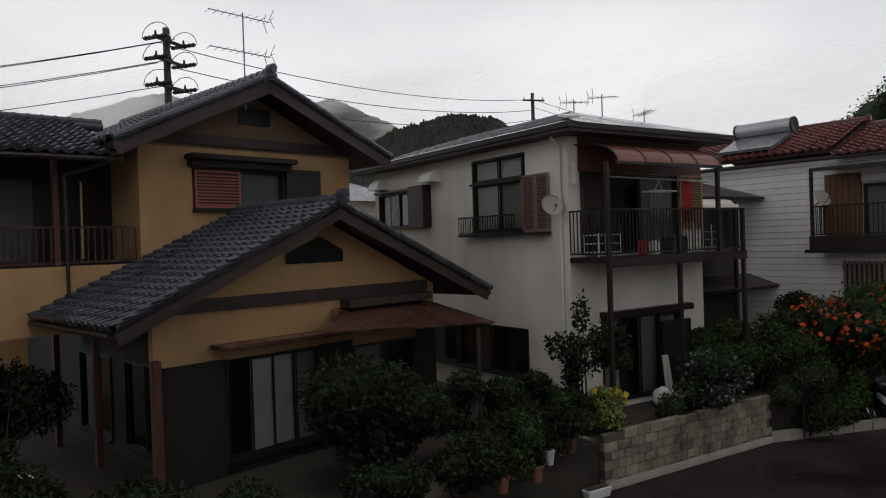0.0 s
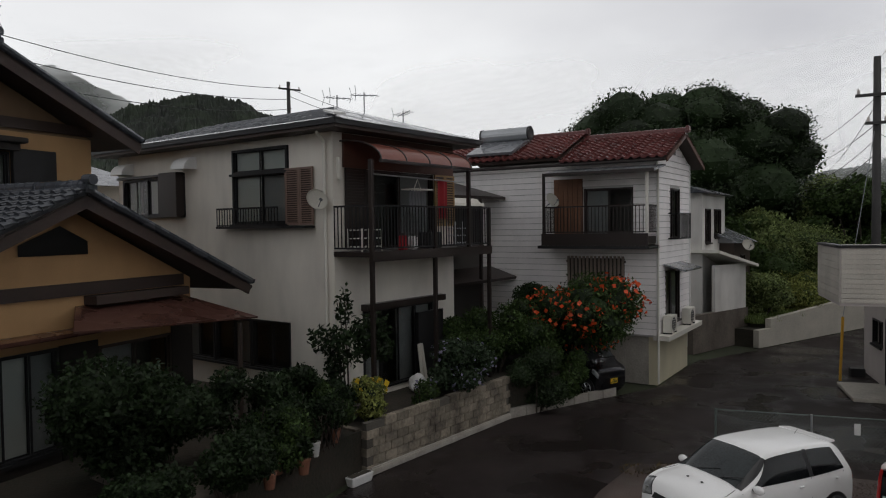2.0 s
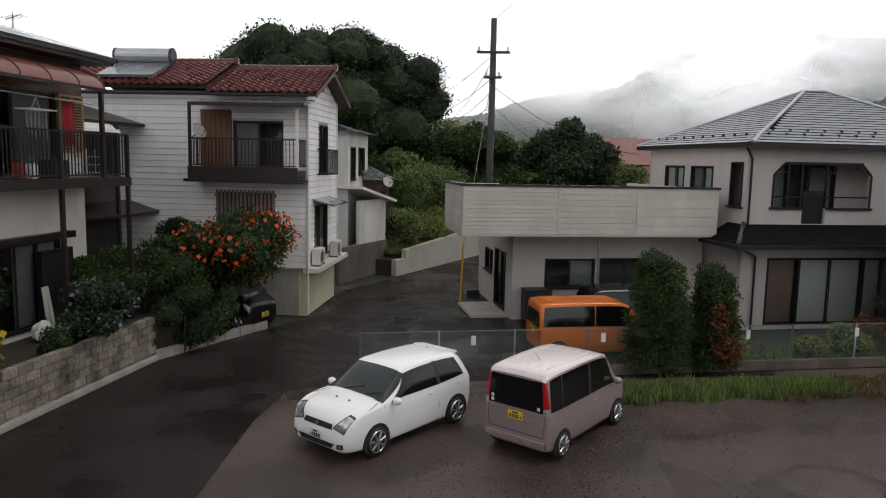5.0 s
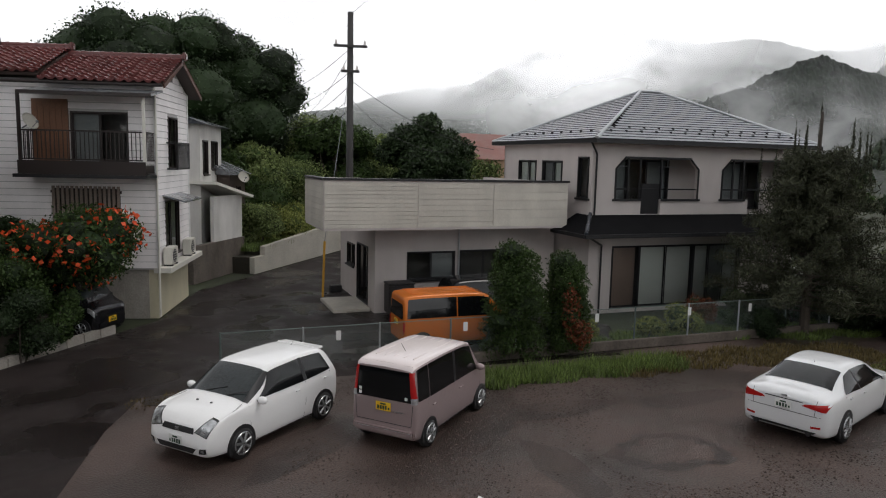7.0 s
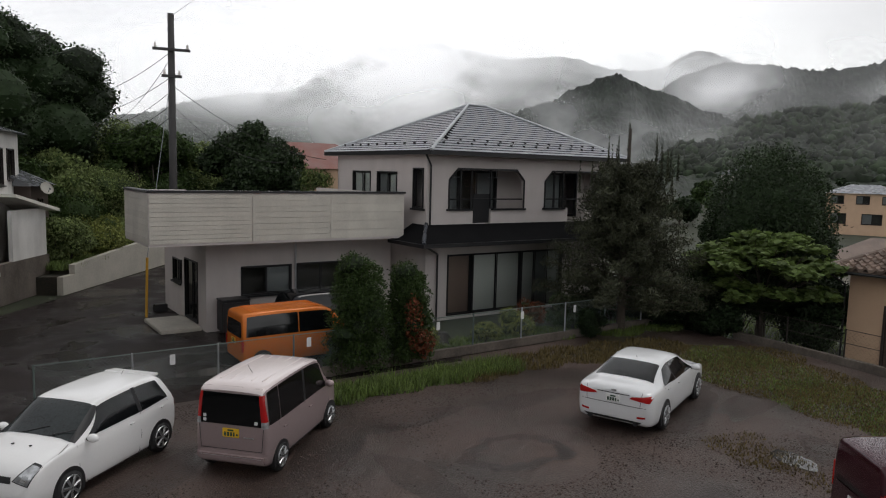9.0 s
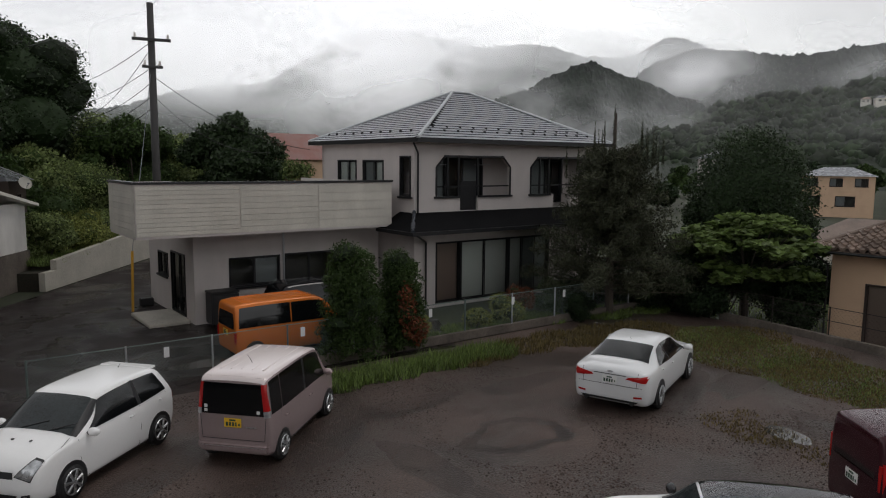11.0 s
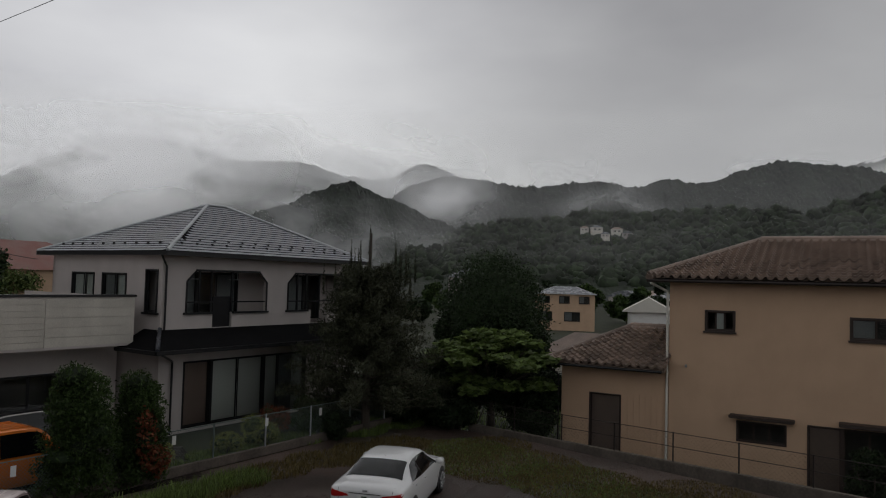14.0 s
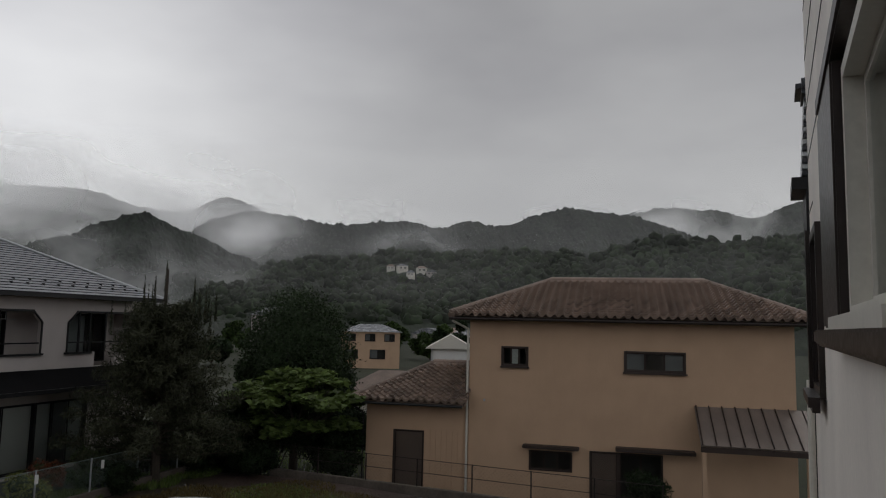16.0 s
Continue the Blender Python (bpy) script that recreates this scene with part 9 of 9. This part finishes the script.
# aerials on the low roof
for u, v, zt, yw in ((2.6, 2.4, 9.1, 200), (3.2, 1.9, 9.2, 190), (4.6, 1.6, 8.8, 100)):
    x, y, _ = at(B, u, v)
    antenna(x, y, 8.2, zt, yw, 6, 0.8, name="tv_antenna")
# solar water heater on the red roof
so = thing("solar_water_heater", C.matrix_basis @ pose(0.55, 6.0, 8.12, 0, -23.1, 0), "silver solar water heater on the red roof", "water heater")
bm = bmesh.new()
box(bm, -0.9, 0.55, -0.95, 0.95, 0.06, 0.16, 0.01)
part("collector", bm, METAL_GREY, so)
bm = bmesh.new()
rod(bm, (0.72, -1.0, 0.34), (0.72, 1.0, 0.34), 0.25, seg=18)
part("tank", bm, METAL_SILVER, so, smooth=False)
for y in (-1.0, 1.0):
    bm = bmesh.new()
    rod(bm, (0.72, y - 0.03, 0.34), (0.72, y + 0.03, 0.34), 0.27, seg=18)
    part("end_cap", bm, TRIM, so)
bm = bmesh.new()
box(bm, -0.9, 1.0, -0.9, -0.84, 0.0, 0.07)
box(bm, -0.9, 1.0, 0.84, 0.9, 0.0, 0.07)
part("mounting_rail", bm, METAL_SILVER, so)


def aircon(m, label="white outdoor air conditioning unit on the ledge"):
    t = thing("air_conditioner", m, label, "air conditioner", "air conditioners")
    bm = bmesh.new()
    box(bm, -0.38, 0.38, -0.14, 0.14, 0.05, 0.6, 0.02)
    part("case", bm, IVORY, t)
    bm = bmesh.new()
    rod(bm, (-0.08, -0.145, 0.32), (-0.08, -0.155, 0.32), 0.22, seg=24)
    fan = part("fan_opening", bm, TRIM, t)
    for k in range(5):
        bm = bmesh.new()
        rod(bm, (-0.08 - 0.21, -0.165, 0.16 + 0.08 * k), (-0.08 + 0.21, -0.165, 0.16 + 0.08 * k), 0.006, seg=5)
        part("guard_wire", bm, IVORY, fan)
    for s in (-0.28, 0.28):
        bm = bmesh.new()
        box(bm, s - 0.04, s + 0.04, -0.14, 0.14, 0.0, 0.05)
        part("foot", bm, TRIM, t)


aircon(C.matrix_basis @ pose(0.75, -0.22, 1.66))
aircon(C.matrix_basis @ pose(3.2, -0.22, 1.66))
# bins and pots
binb = thing("dark_bin", D.matrix_basis @ pose(0.75, -0.42, 0.09), "dark plastic storage bin against the garage", "bin")
bm = bmesh.new()
box(bm, -0.45, 0.45, -0.3, 0.3, 0.0, 0.98, 0.03)
part("body", bm, TRIM, binb)
bm = bmesh.new()
box(bm, -0.47, 0.47, -0.32, 0.32, 0.985, 1.05, 0.02)
part("lid", bm, TRIM, binb)


def pot(x, y, z, r, h, m_, label, seed, green=LEAF_DEEP, tall=0.4):
    t = thing("flower_pot", pose(x, y, z), label, "plant pot", "garden pots")
    bm = bmesh.new()
    rod(bm, (0, 0, 0), (0, 0, h), r * 0.72, r, seg=16)
    rod(bm, (0, 0, h - 0.02), (0, 0, h + 0.015), r * 1.08, r * 1.08, seg=16)
    part("pot", bm, m_, t)
    v, f = leaves(260, [(0, 0, h + tall * 0.55, r * 1.3, r * 1.3, tall * 0.6)], 0.09, rng=np.random.default_rng(seed), shell=0.2)
    leaf_part("plant", v, f, green, t)


for i, (x, y, r, m_) in enumerate(((0.9, 11.9, 0.12, TERRACOTTA), (1.55, 12.4, 0.12, TERRACOTTA), (0.35, 12.3, 0.12, TERRACOTTA), (1.9, 13.3, 0.11, CERAMIC), (1.1, 12.6, 0.15, TERRACOTTA), (1.4, 13.4, 0.1, CERAMIC), (-0.6, 11.0, 0.13, TERRACOTTA), (2.45, 14.0, 0.1, TERRACOTTA))):
    pot(x, y, 0.95, r, 0.26, m_, "white glazed pot with a leafy plant" if m_ is CERAMIC else "terracotta pot with a leafy plant", 500 + i)
pl = thing("planter_box", pose(2.95, 14.1, 0.004, 0, 0, 32), "white plastic planter box at the road side", "planter")
bm = bmesh.new()
box(bm, -0.32, 0.32, -0.11, 0.11, 0, 0.2, 0.015)
for v in bm.verts:
    if v.co.z < 0.05:
        v.co.x *= 0.88
        v.co.y *= 0.8
part("trough", bm, WHITE_PAINT, pl)
bm = bmesh.new()
box(bm, -0.29, 0.29, -0.085, 0.085, 0.19, 0.203)
part("soil", bm, SOIL, pl)
tre = thing("trellis", pose(2.2, 13.55, 0.95, 0, 0, 46), "dark lattice trellis beside the garden path", "trellis")
for k in range(6):
    for s in (1, -1):
        bm = bmesh.new()
        rod(bm, (k * 0.18 - 0.5, 0.012 * s, 0.0), (k * 0.18 - 0.5 + 0.35 * s, 0.012 * s, 0.75), 0.012, seg=5)
        part("lath", bm, WOOD_DARK, tre)
flat_poly("garden_path", [(-0.4, 9.9), (0.5, 10.9), (-0.2, 13.0), (-1.2, 14.2), (-2.0, 13.6), (-0.7, 11.6), (-1.2, 10.6)], 0.962, KERB, "damp concrete garden path", "path", t=0.02)
# boards and a bag by the garden door
for i, (dx, tilt) in enumerate(((0.0, 12), (0.16, 14))):
    t = thing("board", B.matrix_basis @ pose(2.75 + dx, -0.5, 1.0, -tilt, 6, 0), "pale plank leaning by the garden door", "plank", "leaning planks")
    bm = bmesh.new()
    box(bm, -0.06, 0.06, -0.015, 0.015, 0, 1.15, 0.004)
    part("plank", bm, BOARD, t)
bag = thing("plastic_bag", B.matrix_basis @ pose(2.35, -0.65, 1.0), "crumpled white plastic bag on the soil", "bag")
bm = bmesh.new()
bmesh.ops.create_icosphere(bm, subdivisions=3, radius=0.24, matrix=Matrix.Translation((0, 0, 0.17)))
for v in bm.verts:
    v.co += v.co.normalized() * 0.09 * noise.noise(v.co * 7)
    v.co.z = max(v.co.z, 0.0)
part("sack", bm, CLOTH_WHITE, bag)
box_ = thing("white_box", A.matrix_basis @ pose(-2.2, 0.6, 0.95), "dark storage box with a pale lid by the porch", "box")
bm = bmesh.new()
box(bm, -0.4, 0.4, -0.3, 0.3, 0, 0.7, 0.02)
part("body", bm, TRIM, box_)
bm = bmesh.new()
box(bm, -0.43, 0.43, -0.33, 0.33, 0.7, 0.75, 0.015)
part("lid", bm, IVORY, box_)
# road details
mh = thing("manhole_cover", pose(9.0, 12.55, 0.004), "round cast iron manhole cover", "manhole cover")
bm = bmesh.new()
rod(bm, (0, 0, 0), (0, 0, 0.008), 0.33, seg=28)
part("cover", bm, METAL_BROWN, mh)
WATER = mat("puddle_water", (0.05, 0.045, 0.042), 0.09, var=0.2, bump=0.0, spec=0.6)


def puddle(x, y, rx, ry, rot, seed):
    bm = bmesh.new()
    vs = []
    for k in range(30):
        a = 2 * math.pi * k / 30
        q = 1 + 0.28 * noise.noise(Vector((math.cos(a) * 1.3, math.sin(a) * 1.3, seed)))
        u, v = rx * q * math.cos(a), ry * q * math.sin(a)
        vs.append(bm.verts.new((x + u * math.cos(rot) - v * math.sin(rot), y + u * math.sin(rot) + v * math.cos(rot), 0.015 + seed * 0.0003)))
    bm.faces.new(vs)
    tagged(part("puddle", bm, WATER), "shallow rain puddle on the wet ground", "puddle", "puddles", "structure")


for i, q in enumerate(((13.9, -2.55, 0.55, 0.28, 0.6), (15.0, 11.2, 1.0, 0.35, -0.65))):
    puddle(*q[:4], q[4], i * 3.1)

MUD_SHADE = mat("damp_mud_and_car_shade", (0.066, 0.046, 0.038), 0.55, col2=(0.014, 0.010, 0.009), scale=0.6, fine=26, wet=0.36, bump=0.9, spec=0.4)


def ground_patch(x, y, rx, ry, rot, seed, hole=0.0):
    """A dark patch on the gravel, damp or car shade, with a ragged rim; hole leaves a dry middle."""
    bm = bmesh.new()
    N = 48
    out, inn = [], []
    for k in range(N):
        a = 2 * math.pi * k / N
        d = Vector((math.cos(a) * 1.6, math.sin(a) * 1.6, seed))
        q = 1 + 0.3 * noise.noise(d) + 0.14 * noise.noise(d * 4)
        u, v = rx * q * math.cos(a), ry * q * math.sin(a)
        p = (x + u * math.cos(rot) - v * math.sin(rot), y + u * math.sin(rot) + v * math.cos(rot))
        out.append(bm.verts.new((*p, 0.0022 + seed * 0.00005)))
        if hole:
            h = hole * (1 + 0.3 * noise.noise(d * 2.3))
            inn.append(bm.verts.new((x + (p[0] - x) * h, y + (p[1] - y) * h, 0.0022 + seed * 0.00005)))
    if hole:
        for k in range(N):
            j = (k + 1) % N
            bm.faces.new((out[k], out[j], inn[j], inn[k]))
    else:
        bm.faces.new(out)
    tagged(part("damp_patch", bm, MUD_SHADE), "dark patch of damp or painted car shade on the gravel", "damp patch", "damp patches", "structure")


# damp patches; the last three are car shade painted along wagon, hatchback and saloon
for i, q in enumerate(((12.5, 2.55, 1.25, 0.75, -0.75, 0.72), (10.6, 4.0, 1.3, 0.4, 0.9, 0), (13.4, 5.2, 1.6, 0.45, -0.66, 0), (15.7, 3.0, 1.4, 0.4, -0.6, 0), (9.2, 2.2, 1.0, 0.35, 0.6, 0), (17.4, -2.2, 1.6, 0.5, -0.5, 0), (14.6, -3.2, 0.9, 0.4, 0.2, 0), (11.2, 6.0, 1.6, 0.5, 0.1, 0), (9.0, 8.2, 1.9, 0.4, 0.05, 0), (16.3, -0.3, 2.3, 0.9, -0.3, 0))):
    ground_patch(*q[:5], i * 2.7, q[5])

# ---- neighbouring and far houses ----
def small_house(name, m, w, d, h, wall, roof, label, ridge=1.3, hip=True, wins=(), over=0.4):
    t = thing(name, m, label, "house")
    s = Side(t, "front")
    s.wall("front_wall", 0, w, -1.5, h, wall, [q for q in wins])
    Side(t, "left").wall("left_wall", 0.16, d, -1.5, h, wall)
    Side(t, "right", w).wall("right_wall", 0.16, d, -1.5, h, wall)
    Side(t, "back", d).wall("back_wall", 0, w, -1.5, h, wall)
    for q in wins:
        s.window(*q, METAL_BROWN, 2, fill=(CURTAIN_GREY, None))
    k = w * 0.3 if hip else 0.01
    hip_roof(t, -over, w + over, -over, d + over, h, h + ridge, k - (0 if hip else over), w - k + (0 if hip else over), "x", roof)
    return t


small_house("white_neighbour_house", pose(20.3, 24.3, 0, 0, 0, 36.87), 4.5, 6.0, 6.55, AGED_WHITE, TILE_BLACK, "white plastered neighbour house with dark roof", 1.0, False, ((0.5, 1.5, 4.4, 5.9), (2.2, 3.6, 4.6, 5.9)))
ln = thing("lean_to_shed", pose(19.9, 23.5, 0, 0, 0, 20), "white lean-to shed with a pale roof", "shed")
Side(ln, "front").wall("front_wall", 0.6, 3.2, 1.55, 3.5, AGED_WHITE)
Side(ln, "front").block("foundation", -1.2, 3.3, -0.2, 0.05, 0.0, 1.548, KERB, None, "dark damp concrete foundation")
Side(ln, "right", 3.2).wall("right_wall", 0.16, 3, 0, 3.3, WOOD_DARK)
bm = bmesh.new()
slab(bm, [(0.3, -0.35, 4.15), (3.7, -0.35, 3.45), (3.7, 3.2, 3.45), (0.3, 3.2, 4.15)], 0.12)
part("roof", bm, IVORY, ln)
small_house("timber_hut", pose(23.3, 25.75, 0, 0, 0, 30), 2.4, 2.6, 4.35, WOOD_DARK, METAL_GREY, "small dark timber hut with a grey metal roof", 0.7, False, ((0.9, 1.6, 2.9, 3.8),), 0.3)
small_house("red_roofed_house", pose(41.8, 25.5, 0, 0, 0, -38.4), 9.6, 6, 5.4, STUCCO_TAN, PLANK_RED, "distant house with a rusty red roof", 1.9, True)
small_house("tan_two_storey_house", pose(107.75, -22.2, -1.0, 0, 0, -105), 9.0, 7, 4.9, STUCCO_TAN, METAL_GREY, "distant tan two storey house with grey roof", 1.2, True, ((0.7, 2.2, 3.5, 4.6), (3.6, 5.2, 3.5, 4.6), (6.6, 8.2, 3.5, 4.6), (0.7, 2.6, 0.8, 2.2), (4.4, 6.8, 0.8, 2.2)))
small_house("brown_roofed_house", pose(41.4, -8.0, -1.25, 0, 0, -122), 7, 4.5, 2.2, STUCCO_CREAM, TILE_BROWN, "low neighbour house with brown tiled roof", 1.5, True)
small_house("white_gabled_house", pose(46.4, -18.7, 0, 0, 0, -20.6), 6, 2.8, 3.6, WHITE_PAINT, IVORY, "small white gabled house behind the tan house", 1.0, False)
rng = np.random.default_rng(77)
for i, (az, d, z, w, h) in enumerate(((-106.1, 463, 31.4, 7, 3.8), (-107.6, 458, 30.0, 7, 3.6), (-108.4, 448, 27.4, 6, 3.0), (-106.8, 446, 26.8, 5, 2.8), (-105.2, 466, 32.0, 5, 2.8), (-107.4, 190, -0.8, 7, 3.4), (-108.3, 215, -0.8, 6, 3.4), (-109.6, 210, -0.8, 7, 3.6), (-94.6, 120, -0.4, 9, 6.6), (-110.8, 190, -0.8, 6, 3.2))):
    a = radians(-az)
    small_house("village_house", pose(d * math.sin(a), d * math.cos(a), z + (7.5 if d > 400 else 0), 0, 0, az + rng.uniform(-25, 25)), w, w * 0.7, h, (STUCCO_CREAM, IVORY, STUCCO_GREY)[i % 3], (METAL_GREY, TILE_BROWN, TILE_BLACK)[i % 3], "small pale house of the far village", 1.5, True, ((w * 0.2, w * 0.4, h * 0.55, h * 0.8), (w * 0.6, w * 0.8, h * 0.55, h * 0.8)))
x, y, _ = at(B, -1.0, 13)
small_house("pale_rear_house", pose(x, y, 0, 0, 0, 33.4), 4, 5, 6.9, STUCCO_CREAM, METAL_GREY, "pale house behind the cream house", 1.0, True, ((0.4, 1.4, 5.3, 6.3),))
for i, (az, d, z) in enumerate(((-106.5, 444, 25.5), (-107.9, 440, 25.0), (-105.6, 460, 29.5))):
    a = radians(-az)
    broad_tree(d * math.sin(a), d * math.cos(a), z + 4.5, 5.0, 4.0, LEAF_MID, "dark tree between the far village houses", 1200, 0.7, 650 + i, 0.2, 0.15, 9)
rng = np.random.default_rng(99)
for i in range(26):
    az = rng.uniform(-112, -88)
    d = rng.uniform(95, 230)
    a = radians(-az)
    if -107.5 < az < -102.5 and d < 130:
        continue
    broad_tree(d * math.sin(a), d * math.cos(a), -2.0, rng.uniform(5, 9), rng.uniform(3, 5.5), (LEAF_DEEP, LEAF_MID)[i % 2], "distant broadleaf tree in the valley", 1500, 0.9, 600 + i, 0.2, 0.15, 10)
